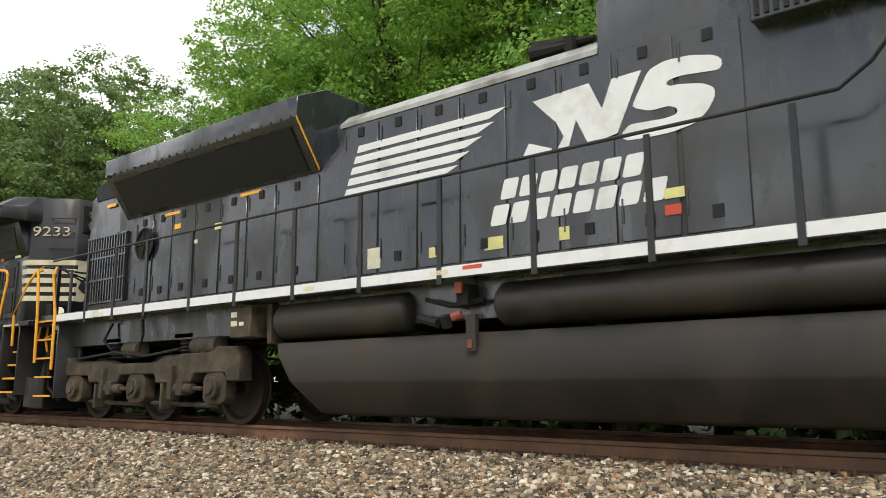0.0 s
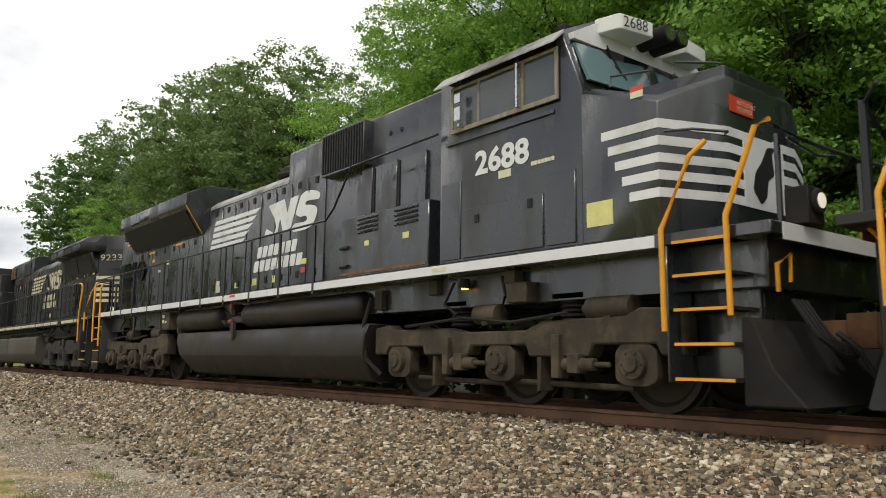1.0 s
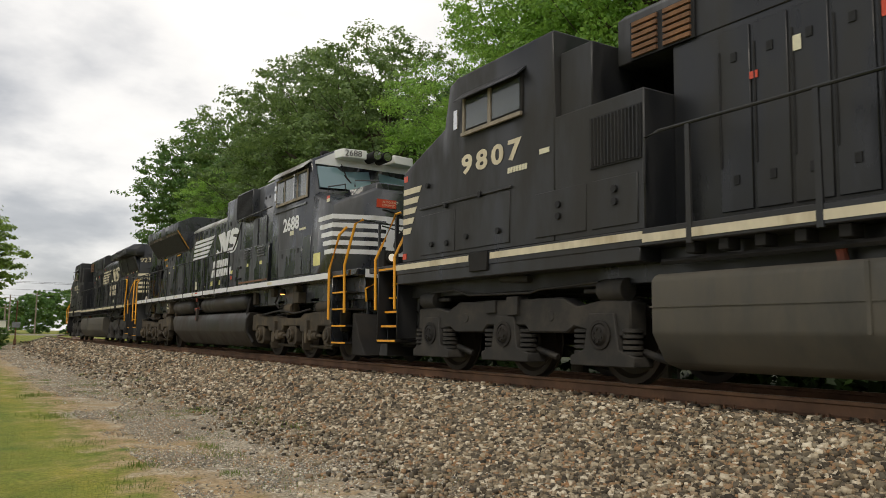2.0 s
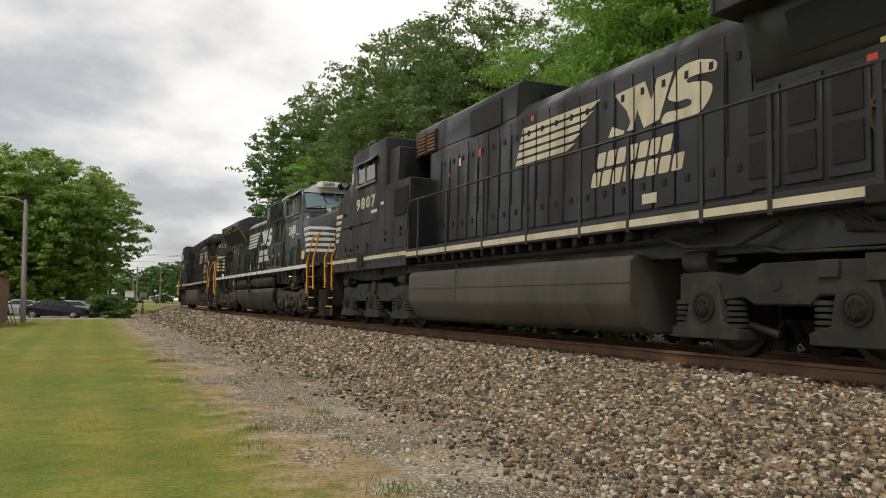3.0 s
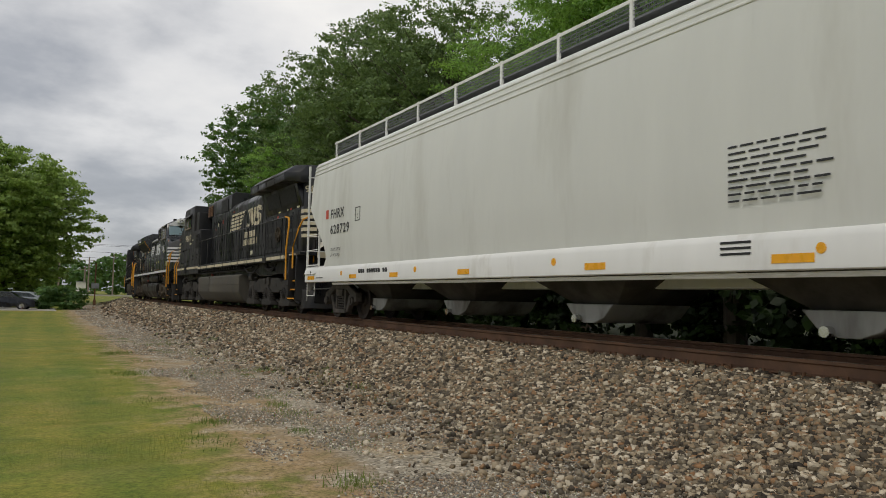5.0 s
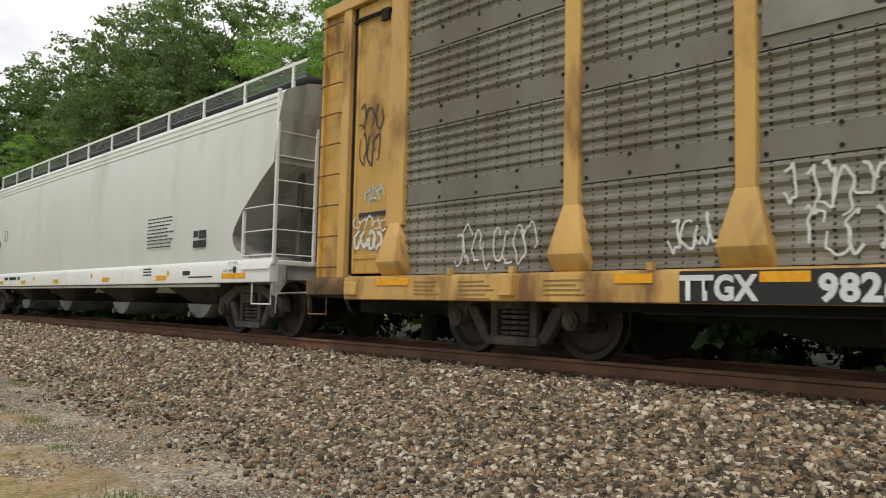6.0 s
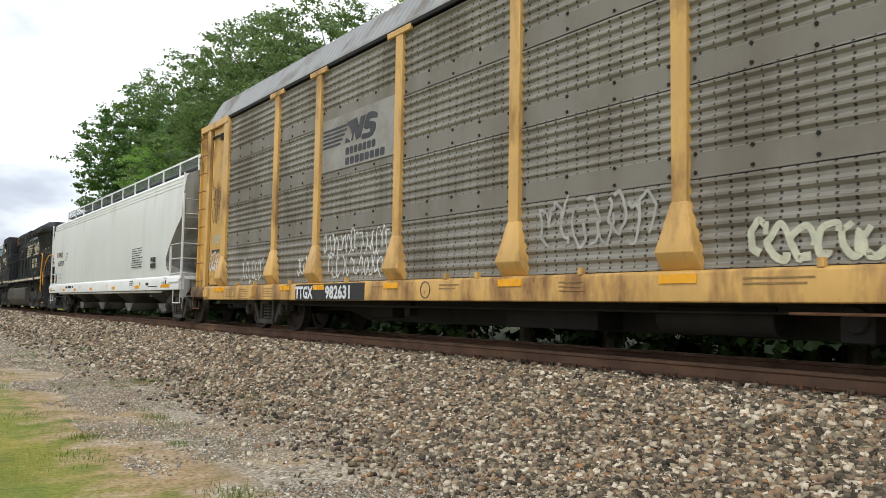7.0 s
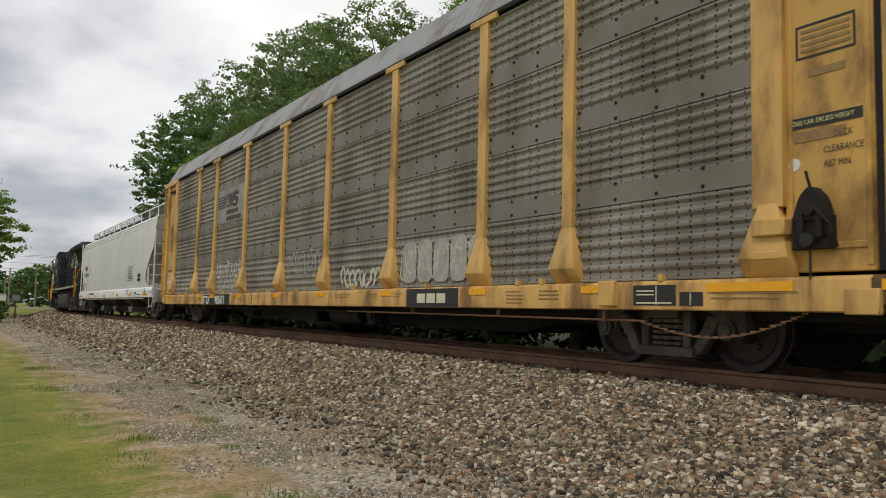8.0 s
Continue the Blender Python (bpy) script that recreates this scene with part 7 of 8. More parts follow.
# ---- enclosed auto rack ----
def panel_material():
    """Zinc-grey corrugated sheet with rows of small slots, dusty along the seams."""
    m = surface("weathered_rack_panel", (0.285, 0.268, 0.226), 0.5, metal=0.15, vary=0.16, scale=1.3, dirt=(0.2, 0.178, 0.145), dirt_at=0.52, dirt_scale=0.8, streak=0.6, bump=0.05)
    t = m.node_tree
    p = [n for n in t.nodes if n.type == "BSDF_PRINCIPLED"][0]
    old = p.inputs["Base Color"].links[0].from_socket
    co = node(t, "ShaderNodeTexCoord")
    sp = node(t, "ShaderNodeSeparateXYZ", [(0, co.outputs["Object"])])

    def saw(sock, period, limit, off=0.0):
        a = node(t, "ShaderNodeMath", [(0, sock)], operation="ADD", in_1=100 * period + off)
        b = node(t, "ShaderNodeMath", [(0, a.outputs[0])], operation="DIVIDE", in_1=period)
        c = node(t, "ShaderNodeMath", [(0, b.outputs[0])], operation="FRACT")
        return node(t, "ShaderNodeMath", [(0, c.outputs[0])], operation="LESS_THAN", in_1=limit).outputs[0]

    def both(a, b):
        return node(t, "ShaderNodeMath", [(0, a), (1, b)], operation="MULTIPLY").outputs[0]

    slots = both(saw(sp.outputs[2], 0.056, 0.5), saw(sp.outputs[1], 0.17, 0.17))
    slots = both(slots, saw(sp.outputs[1], 0.51, 0.7))
    above = node(t, "ShaderNodeMath", [(0, sp.outputs[2])], operation="GREATER_THAN", in_1=1.88)
    band_z = node(t, "ShaderNodeMath", [(0, saw(sp.outputs[2], 1.0, 0.265, 0.13)), (1, above.outputs[0])], operation="MULTIPLY").outputs[0]
    open_z = node(t, "ShaderNodeMath", [(1, band_z)], operation="SUBTRACT", in_0=1.0).outputs[0]
    slots = both(slots, open_z)
    col = node(t, "ShaderNodeMix", [(0, node(t, "ShaderNodeMath", [(0, band_z)], operation="MULTIPLY", in_1=0.7).outputs[0]), (6, old)], data_type="RGBA", in_7=(0.2, 0.18, 0.145, 1)).outputs[2]
    col = node(t, "ShaderNodeMix", [(0, slots), (6, col)], data_type="RGBA", in_7=(0.03, 0.028, 0.025, 1)).outputs[2]
    t.links.new(col, p.inputs["Base Color"])
    return m


M["panel"] = panel_material()
M["sprayfaint"] = surface("faded_spray_paint", (0.4, 0.39, 0.36), 0.65, vary=0.25, scale=5, bump=0.02)
M["roofgrey"] = surface("rack_roof_sheet", (0.33, 0.335, 0.33), 0.5, metal=0.2, vary=0.12, scale=2, dirt=(0.22, 0.2, 0.17), dirt_at=0.56, bump=0.05)


def scrawl(seed, s0, s1, z0, z1, n, w, r=0.018):
    """Loose looping strokes of spray paint."""
    rng = random.Random(seed)
    sh = Shape()
    for i in range(n):
        a = s0 + (s1 - s0) * (i + 0.5) / n
        wd = abs(s1 - s0) / n * 0.5
        pts = []
        ph = rng.uniform(0, 6)
        zc, zh = (z0 + z1) / 2 + rng.uniform(-0.05, 0.05), (z1 - z0) / 2
        turns = rng.uniform(0.5, 0.95)
        for k in range(9):
            q = ph + k / 8 * 2 * math.pi * turns + rng.uniform(-0.35, 0.35)
            pts.append((-w, a + wd * math.cos(q) * rng.uniform(0.5, 1.35), zc + zh * math.sin(q) * rng.uniform(0.55, 1.1)))
        path = []
        for k in range(len(pts) - 1):
            a0, a1, a2, a3 = (Vector(pts[min(max(k + o, 0), len(pts) - 1)]) for o in (-1, 0, 1, 2))
            for e in range(4):
                u = e / 4
                path.append(0.5 * (2 * a1 + (a2 - a0) * u + (2 * a0 - 5 * a1 + 4 * a2 - a3) * u * u + (3 * a1 - a0 - 3 * a2 + a3) * u ** 3))
        path.append(Vector(pts[-1]))
        left, right = [], []
        for k, p in enumerate(path):
            d = path[min(k + 1, len(path) - 1)] - path[max(k - 1, 0)]
            nrm = Vector((0, -d.z, d.y)).normalized() * r * (1.0 - 0.35 * k / len(path))
            left.append(p - nrm)
            right.append(p + nrm)
        m = len(path)
        sh.add(left + right, [(k, k + 1, m + k + 1, m + k) for k in range(m - 1)])
    return sh


def auto_rack():
    car = begin("auto_rack_car", -63.55, "long weathered grey auto rack car on a yellow flat car", "freight car")
    C = -63.55
    posts = [-51.9, -54.8, -56.7, -59.5, -62.3, -64.85, -67.7, -70.45, -72.35, -75.2]
    flat = Shape()
    for sg in (-1, 1):
        flat.prism([(sg * 1.56, 0.64), (sg * 1.56, 0.93), (sg * 1.52, 0.96), (sg * 1.3, 0.96), (sg * 1.3, 0.64)], "y", -50.9, -76.2)
    deck = part("flat_car_sill", flat, M["sill_yellow"], car, "yellow flat car side sill with rust stains", 0.012)
    for a, b in ((-49.95, -50.9), (-76.2, -77.2)):
        for sg in (-1, 1):
            part("end_sill", Shape().prism([(sg * 1.56, 0.7), (sg * 1.56, 0.93), (sg * 1.52, 0.96), (sg * 1.3, 0.96), (sg * 1.3, 0.66)], "y", a, b), M["end_grime"], deck, "grease-blackened yellow end sill", 0.012)
    part("deck", Shape().box(-1.3, 1.3, -49.95, -77.2, 0.8, 0.93).box(-0.35, 0.35, -49.7, -77.4, 0.45, 0.85).box(-1.0, 1.0, -50.6, -76.6, 0.55, 0.8).prism([(-55.6, 0.6), (-57.0, 0.28), (-70.2, 0.28), (-71.6, 0.6)], "x", -0.45, 0.45), M["dark"], car, "dark flat car deck and centre sill", 0.01, apart="centre_sill")
    part("number_panel", Shape().box(-1.566, -1.558, -56.1, -58.7, 0.645, 0.935), M["ink"], deck, "black number panel")
    writing("TTGX", 0.215, -56.11, 0.68, 1.566, M["white"], deck, "reporting_mark", 0, 0.86, 0.012, 1.05)
    writing("982631", 0.215, -57.33, 0.68, 1.566, M["white"], deck, "car_number", 0, 1.0, 0.012, 1.05)
    part("owner_panel", Shape().box(-1.566, -1.558, -68.45, -70.0, 0.645, 0.935), M["ink"], deck, "black owner panel")
    decal("owner_mark", [band(-68.8 - i * 0.3, -69.05 - i * 0.3, 0.71, 0.86) for i in range(3)], 1.566, M["label"], deck, "three pale block bars")
    for s, ln in ((-51.65, 0.65), (-55.4, 0.42), (-56.85, 0.42), (-59.3, 0.42), (-62.1, 0.45), (-64.65, 0.45), (-67.5, 0.45), (-70.3, 0.42), (-72.7, 0.5), (-74.55, 0.95), (-76.3, 0.5)):
        part("reflector", Shape().box(-1.572, -1.558, s, s - ln, 0.83, 0.92), M["reflect"], deck, "bright amber reflector")
    rng = random.Random(9)
    bars = []
    for s, ln, rows in ((-52.4, 0.5, 4), (-53.2, 0.6, 5), (-54.5, 0.6, 4), (-58.95, 0.9, 1), (-60.8, 0.5, 2), (-63.2, 0.5, 3), (-65.6, 0.7, 2), (-66.9, 0.5, 2), (-68.0, 0.3, 2), (-71.2, 0.4, 4), (-71.9, 0.5, 3), (-74.6, 1.0, 3)):
        for i in range(rows):
            bars.append(band(s, s - ln * rng.uniform(0.7, 1), 0.86 - i * 0.05, 0.875 - i * 0.05))
    decal("data_lettering", bars, 1.561, M["ghost"], deck, "faded small lettering")
    dp = part("data_panel", Shape().box(-1.566, -1.558, -73.55, -74.15, 0.69, 0.91).box(-1.566, -1.558, -74.2, -74.5, 0.69, 0.83), M["ink"], deck, "black data stencils")
    decal("data_bar", [band(-73.6, -73.85, 0.8 + 0.04 * i, 0.815 + 0.04 * i) for i in range(2)] + [band(-73.6, -74.1, 0.71, 0.725), band(-73.88, -73.89, 0.7, 0.9), band(-74.34, -74.35, 0.7, 0.82)], 1.566, M["label"], dp, "pale stencil lines")
    ringp = Shape()
    lathe(ringp, (0, -60.45, 0.8), [(-1.558, 0.125), (-1.566, 0.125), (-1.566, 0.112), (-1.558, 0.112)], 24)
    part("ring_mark", ringp, M["ink"], deck, "dark ring mark")
    writing("F", 0.06, -60.42, 0.73, 1.562, M["ink"], deck, "plate_letter")
    part("rope_cleat", Shape().box(-1.63, -1.55, -53.9, -54.1, 0.7, 0.94).box(-1.63, -1.55, -73.05, -73.3, 0.68, 0.97).box(-1.6, -1.55, -50.95, -51.2, 0.7, 0.88).box(-1.62, -1.55, -76.0, -76.3, 0.62, 0.84), M["yellow"], deck, "yellow lading brackets", 0.01)
    lock = Shape()
    for s in (-53.0, -54.0, -55.75, -58.0, -60.9, -63.5, -66.3, -69.0, -71.4, -73.9, -61.6, -71.9):
        lock.box(-1.56, -1.5, s, s - 0.06, 0.95, 1.03)
    part("panel_clip", lock, M["yellow"], deck, "yellow panel clips")
    # posts with flared feet
    for i, s in enumerate(posts):
        end = i in (0, len(posts) - 1)
        sh = Shape()
        for sg in (-1, 1):
            sh.box(sg * 1.4, sg * 1.5, s - (0.17 if end else 0.1), s + (0.17 if end else 0.1), 1.62, 4.98)
            h = 0.24 if not end else 0.27
            sh.loft([[(sg * 1.42, s - h, 0.96), (sg * 1.47, s - h, 0.96), (sg * 1.47, s + h, 0.96), (sg * 1.42, s + h, 0.96)], [(sg * 1.42, s - h, 1.14), (sg * 1.6, s - h, 1.14), (sg * 1.6, s + h, 1.14), (sg * 1.42, s + h, 1.14)], [(sg * 1.4, s - 0.1, 1.66), (sg * 1.505, s - 0.1, 1.66), (sg * 1.505, s + 0.1, 1.66), (sg * 1.4, s + 0.1, 1.66)]])
            if not end:
                sh.box(sg * 1.46, sg * 1.515, s - 0.34, s + 0.34, 4.88, 4.98)
        part("post", sh, M["yellow"], car, "yellow side post with flared foot", 0.008)
    # corrugated panels, five rows to a bay
    rows = [(0.98, 1.875), (1.885, 2.85), (2.86, 3.87), (3.88, 4.93)]

    def sheet(s0, s1, z0, z1):
        """Flat along its foot, then pressed in shallow waves; the foot laps over the sheet below."""
        foot = 0.04 if z0 < 1.2 else 0.25
        n = 6
        step = (z1 - z0 - foot) / n
        prof = [(-1.45, z0 - 0.008), (-1.45, z0 + 0.01), (-1.44, z0 + 0.014), (-1.438, z0 + foot)]
        for k in range(n):
            z = z0 + foot + k * step
            prof += [(-1.428, z + step * 0.1), (-1.428, z + step * 0.4), (-1.456, z + step * 0.66), (-1.456, z + step * 0.84)]
        prof += [(-1.43, z1)]
        m = len(prof)
        f = [(i, i + 1, i + 1 + m, i + m) for i in range(m - 1)]
        return Shape().add([(x, s, z) for s in (s0, s1) for x, z in prof], f).add([(-x, s, z) for s in (s0, s1) for x, z in prof], f)

    for a, b in zip(posts, posts[1:]):
        for z0, z1 in rows:
            part("side_panel", sheet(a - 0.1, b + 0.1, z0, z1), M["panel"], car, "slotted corrugated side panel" if z0 == 1.0 else "", 0, 20)
    bolts = Shape()
    for a, b in zip(posts, posts[1:]):
        nb = max(2, round((a - b) / 0.75))
        for z0, z1 in rows[1:]:
            for k in range(nb + 1):
                s = a - 0.16 - (a - b - 0.32) * k / nb
                for z in (z0 + 0.05, z0 + 0.24):
                    bolts.cyl((-1.452, s, z), (-1.425, s, z), 0.022, 6)
    tagged(part("panel_bolt", bolts, M["dark"], car, "dark grimy panel bolts"), "dark grimy panel bolts", kind="stuff")
    # side mark as plain shapes
    mk = part("mark_panel", Shape().box(-1.458, -1.45, -56.84, -59.35, 2.98, 3.95), surface("pale_mark_panel", (0.32, 0.31, 0.28), 0.5, vary=0.12, scale=2, dirt=(0.24, 0.215, 0.18), dirt_at=0.52), car, "pale flat mark panel")
    decal("running_stripe", [band(-56.9 - 0.0 * i, -57.85 + 0.07 * i, 3.72 - i * 0.075, 3.76 - i * 0.075, 0.03) for i in range(5)], 1.458, M["ink"], mk, "five dark running stripes")
    small = [[(-57.78 + (s - 4.3) * 0.5, 3.4 + (z - 2.95) * 0.6) for s, z in shape] for shape in (MARK_ZIG, MARK_TAIL, MARK_CURL)]
    decal("slanted_mark", small, 1.458, M["ink"], mk, "slanted block and curl shapes")
    wb = []
    for a, b, n, zz in ((-57.75, -58.8, 7, 3.2), (-57.75, -59.1, 8, 3.02)):
        st = (a - b) / n
        wb += [rounded(band(a - k * st, a - (k + 0.78) * st, zz, zz + 0.13), 0.02, 1) for k in range(n)]
    decal("word_bar", wb, 1.458, M["ink"], mk, "two rows of dark bars")
    # graffiti
    w = 1.4565
    part("graffiti", scrawl(1, -57.0, -59.3, 1.4, 1.85, 16, w, 0.014), M["spray"], car, "looping white spray-paint scrawl")
    part("graffiti", scrawl(2, -57.2, -59.1, 1.05, 1.42, 12, w, 0.014), M["spray"], car, "white spray-paint scrawl")
    part("graffiti", scrawl(3, -53.0, -54.3, 1.05, 1.5, 8, w, 0.012), M["spray"], car, "thin white spray-paint letters")
    part("graffiti", scrawl(4, -55.9, -56.5, 1.15, 1.5, 4, w, 0.015), M["spray"], car, "small white scrawl")
    part("graffiti", scrawl(5, -62.75, -64.5, 1.25, 1.85, 9, w, 0.022), M["sprayfaint"], car, "faded grey bubble shapes")
    part("graffiti", scrawl(6, -65.6, -67.3, 1.05, 1.38, 8, w, 0.04), M["spraypale"], car, "pale yellow block scrawl")
    bub = Shape()
    for i in range(5):
        s = -68.1 - i * 0.5
        bub.prism(rounded([(s, 1.05), (s, 1.72 + 0.04 * (i % 2)), (s - 0.46, 1.76), (s - 0.46, 1.05)], 0.16, 4), "x", -1.4565, -1.4545)
    bb = part("graffiti", bub, M["sprayfaint"], car, "large pale bubble shapes")
    part("graffiti_detail", scrawl(7, -68.0, -70.4, 1.15, 1.7, 10, 1.458, 0.016), M["spraypale"], bb, "pale inner strokes")
    # end doors
    for d, s0 in ((1, -51.9), (-1, -75.2)):
        sd = lambda u: s0 + d * u
        door = part("end_door", Shape().box(-1.44, -1.36, sd(0.15), sd(1.0), 1.0, 4.85).box(1.36, 1.44, sd(0.15), sd(1.0), 1.0, 4.85).prism([(-1.4, sd(1.0)), (-1.0, sd(1.6)), (1.0, sd(1.6)), (1.4, sd(1.0)), (1.36, sd(0.98)), (0.95, sd(1.5)), (-0.95, sd(1.5)), (-1.36, sd(0.98))], "z", 1.0, 4.9), M["grimy_yellow"], car, "rust-streaked yellow end door", 0.012)
        part("door_rib", Shape().box(-1.455, -1.43, sd(0.2), sd(0.24), 1.05, 4.6).box(-1.455, -1.43, sd(0.92), sd(0.98), 1.05, 4.6).box(-1.455, -1.43, sd(0.2), sd(0.98), 1.2, 1.26), M["grimy_yellow"], door, "folded door ribs", 0.006)
        part("door_frame", Shape().box(-1.5, -1.4, sd(1.1), sd(1.28), 0.95, 4.95).box(1.4, 1.5, sd(1.1), sd(1.28), 0.95, 4.95).box(-1.52, -1.38, sd(-0.1), sd(1.78), 4.86, 5.02).box(1.38, 1.52, sd(-0.1), sd(1.78), 4.86, 5.02).box(-1.5, 1.5, sd(1.66), sd(1.78), 4.86, 5.02), M["yellow"], door, "yellow corner frame", 0.01)
        part("ladder_back", Shape().box(-1.44, -1.38, sd(1.28), sd(1.76), 0.95, 4.88).box(1.38, 1.44, sd(1.28), sd(1.76), 0.95, 4.88), M["grimy_yellow"], door, "stained yellow ladder panel", 0.006)
        part("door_gap", Shape().box(-1.42, -1.2, sd(1.0), sd(1.1), 1.0, 4.86), M["mesh"], door, "dark door gap")
        part("door_track", Shape().tube([(-1.48, sd(0.2), 4.62), (-1.48, sd(0.9), 4.64), (-1.4, sd(1.15), 4.66)], 0.03, 6).box(-1.5, -1.44, sd(0.25), sd(0.4), 4.5, 4.66), M["dark"], door, "black door roller")
        rg = Shape()
        for i in range(9):
            z = 1.1 + i * 0.45
            rg.tube([(-1.46, sd(1.26), z), (-1.54, sd(1.28), z), (-1.54, sd(1.76), z), (-1.46, sd(1.78), z)], 0.012, 5)
        part("ladder_rung", rg, M["rust"], door, "rusty round ladder rungs")
        part("ladder_side", Shape().box(-1.5, -1.44, sd(1.72), sd(1.78), 0.9, 4.9), M["grimy_yellow"], door)
        part("stirrup", Shape().tube([(-1.5, sd(1.95), 0.75), (-1.5, sd(1.95), 0.42), (-1.5, sd(1.5), 0.42), (-1.5, sd(1.5), 0.7)], 0.016, 6), M["rust"], deck, "stirrup step")
        decal("door_stencil", [band(sd(0.25), sd(0.75), 2.2, 2.3)] if d < 0 else [band(sd(0.3), sd(0.85), 1.75, 1.8)], 1.442, M["ghost"], door, "faded stencil lines")
        if d > 0:
            part("graffiti", scrawl(11, -50.98, -51.6, 1.35, 1.62, 4, 1.4565, 0.028), M["spray"], door, "white spray-paint letters")
            part("graffiti", scrawl(12, -50.95, -51.7, 1.6, 1.78, 5, 1.4565, 0.012), M["spray"], door, "thin white tag")
            part("graffiti", scrawl(13, -51.05, -51.5, 2.5, 3.0, 3, 1.4565, 0.014), M["spraydark"], door, "black spray-paint tag")
            part("graffiti", scrawl(14, -51.0, -51.55, 3.0, 3.4, 3, 1.4565, 0.014), M["spraydark"], door, "black spray-paint tag")
            part("graffiti", scrawl(15, -51.2, -51.62, 2.0, 2.22, 3, 1.4565, 0.014), M["sprayblue"], door, "pale blue spray-paint tag")
            part("notice_bar", Shape().box(-1.447, -1.438, -51.05, -51.68, 1.78, 1.85), M["ink"], door, "black notice bar")
        coupler(car, sd(2.6), d)
        if d < 0:
            part("notice_bar", Shape().box(-1.447, -1.438, -75.42, -76.1, 2.33, 2.43), M["ink"], door, "black notice bar")
            writing("THIS CAR EXCESS HEIGHT", 0.045, -75.44, 2.36, 1.447, M["ylabel"], door, "notice_word", 0, 0.8)
            part("notice_frame", Shape().box(-1.446, -1.438, -75.48, -76.05, 2.98, 3.0).box(-1.446, -1.438, -75.48, -76.05, 3.28, 3.3).box(-1.446, -1.438, -75.48, -75.5, 2.98, 3.3).box(-1.446, -1.438, -76.03, -76.05, 2.98, 3.3), M["ink"], door, "outlined notice")
            decal("notice_lettering", [band(-75.53, -76.0, 3.04 + i * 0.06, 3.07 + i * 0.06) for i in range(4)] + [band(-75.6, -75.95, 2.8, 2.87)], 1.442, M["ghost"], door, "faded notice lettering")
            for j, word in enumerate(("DECK", "CLEARANCE", "AB7 MIN.")):
                writing(word, 0.062, -75.74 if j else -75.84, 2.2 - j * 0.13, 1.442, M["ink"], door, "door_word", 0, 0.75)
            dotm = Shape().cyl((-1.446, -75.45, 2.0), (-1.438, -75.45, 2.0), 0.06, 18)
            part("round_mark", dotm, M["white"], door, "round white mark")
            hb = Shape().box(-1.55, -1.44, -75.48, -75.85, 1.2, 1.5).prism(rounded([(-75.5, 1.45), (-75.57, 1.68), (-75.68, 1.78), (-75.79, 1.66), (-75.85, 1.45)], 0.05), "x", -1.58, -1.44).cyl((-1.56, -75.68, 1.74), (-1.6, -75.66, 1.9), 0.016, 7).tube([(-1.6, -75.7, 1.6), (-1.63, -75.9, 1.4), (-1.6, -75.95, 1.2)], 0.014, 6).box(-1.6, -1.5, -75.56, -75.62, 1.3, 1.6).box(-1.6, -1.5, -75.74, -75.8, 1.3, 1.6).cyl((-1.62, -75.68, 1.55), (-1.5, -75.68, 1.55), 0.06, 10)
            part("hand_brake", hb, M["dark"], door, "black hand brake housing", 0.012)
            part("brake_gear", Shape().cyl((-1.6, -75.65, 1.28), (-1.54, -75.65, 1.28), 0.065, 12).tube([(-1.55, -75.66, 1.2), (-1.55, -75.66, 0.8)], 0.012, 5), M["truck2"], door, "grey brake gear wheel")
            part("ratchet_shelf", Shape().box(-1.62, -1.45, -75.1, -75.45, 1.34, 1.5).box(-1.6, -1.45, -75.1, -75.4, 1.12, 1.2), M["yellow"], door, "yellow bracket shelf", 0.012)
            chain = Shape()
            for i in range(40):
                q = i / 39
                s = -73.6 - q * 2.1
                z = 0.5 - 0.22 * math.sin(math.pi * q) + 0.18 * q
                chain.box(-1.5, -1.47 if i % 2 else -1.485, s, s - 0.055, z, z + (0.012 if i % 2 else 0.026))
            part("brake_chain", chain, M["rust"], deck, "sagging brake chain")
    part("brake_rod", Shape().tube([(-1.48, -66.0, 0.55), (-1.48, -73.6, 0.52)], 0.014, 5).box(-1.5, -1.46, -68.5, -68.54, 0.54, 0.68).box(-1.5, -1.46, -70.9, -70.94, 0.54, 0.68).box(-1.5, -1.46, -73.0, -73.04, 0.5, 0.68), M["rust"], deck, "thin brake rod")
    # roof: corrugated, with turned-down eaves
    prof = [(-1.49, 5.0), (-1.47, 5.06), (-1.12, 5.66), (-1.0, 5.72), (1.0, 5.72), (1.12, 5.66), (1.47, 5.06), (1.49, 5.0)]
    rv, rf = [], []
    n = len(prof)
    cnt = 260
    for i in range(cnt + 1):
        s = -50.5 - 26.1 * i / cnt
        up = 0.018 if (i // 1) % 2 else 0.0
        rv += [(x + (math.copysign(up * 0.7, x) if 0 < j < n - 1 else 0), s, z + (up if 1 < j < n - 2 else up * 0.5 if 0 < j < n - 1 else 0)) for j, (x, z) in enumerate(prof)]
    for i in range(cnt):
        rf += [(i * n + j, i * n + j + 1, (i + 1) * n + j + 1, (i + 1) * n + j) for j in range(n - 1)]
    rf += [tuple(range(n)), tuple(range(cnt * n + n - 1, cnt * n - 1, -1))]
    roof = part("roof", Shape().add(rv, rf), M["roofgrey"], car, "corrugated grey roof", 0, 15)
    part("eave_rail", Shape().box(-1.5, -1.44, -51.8, -75.3, 4.95, 5.01).box(1.44, 1.5, -51.8, -75.3, 4.95, 5.01), M["dark"], roof, "dark eave gap")
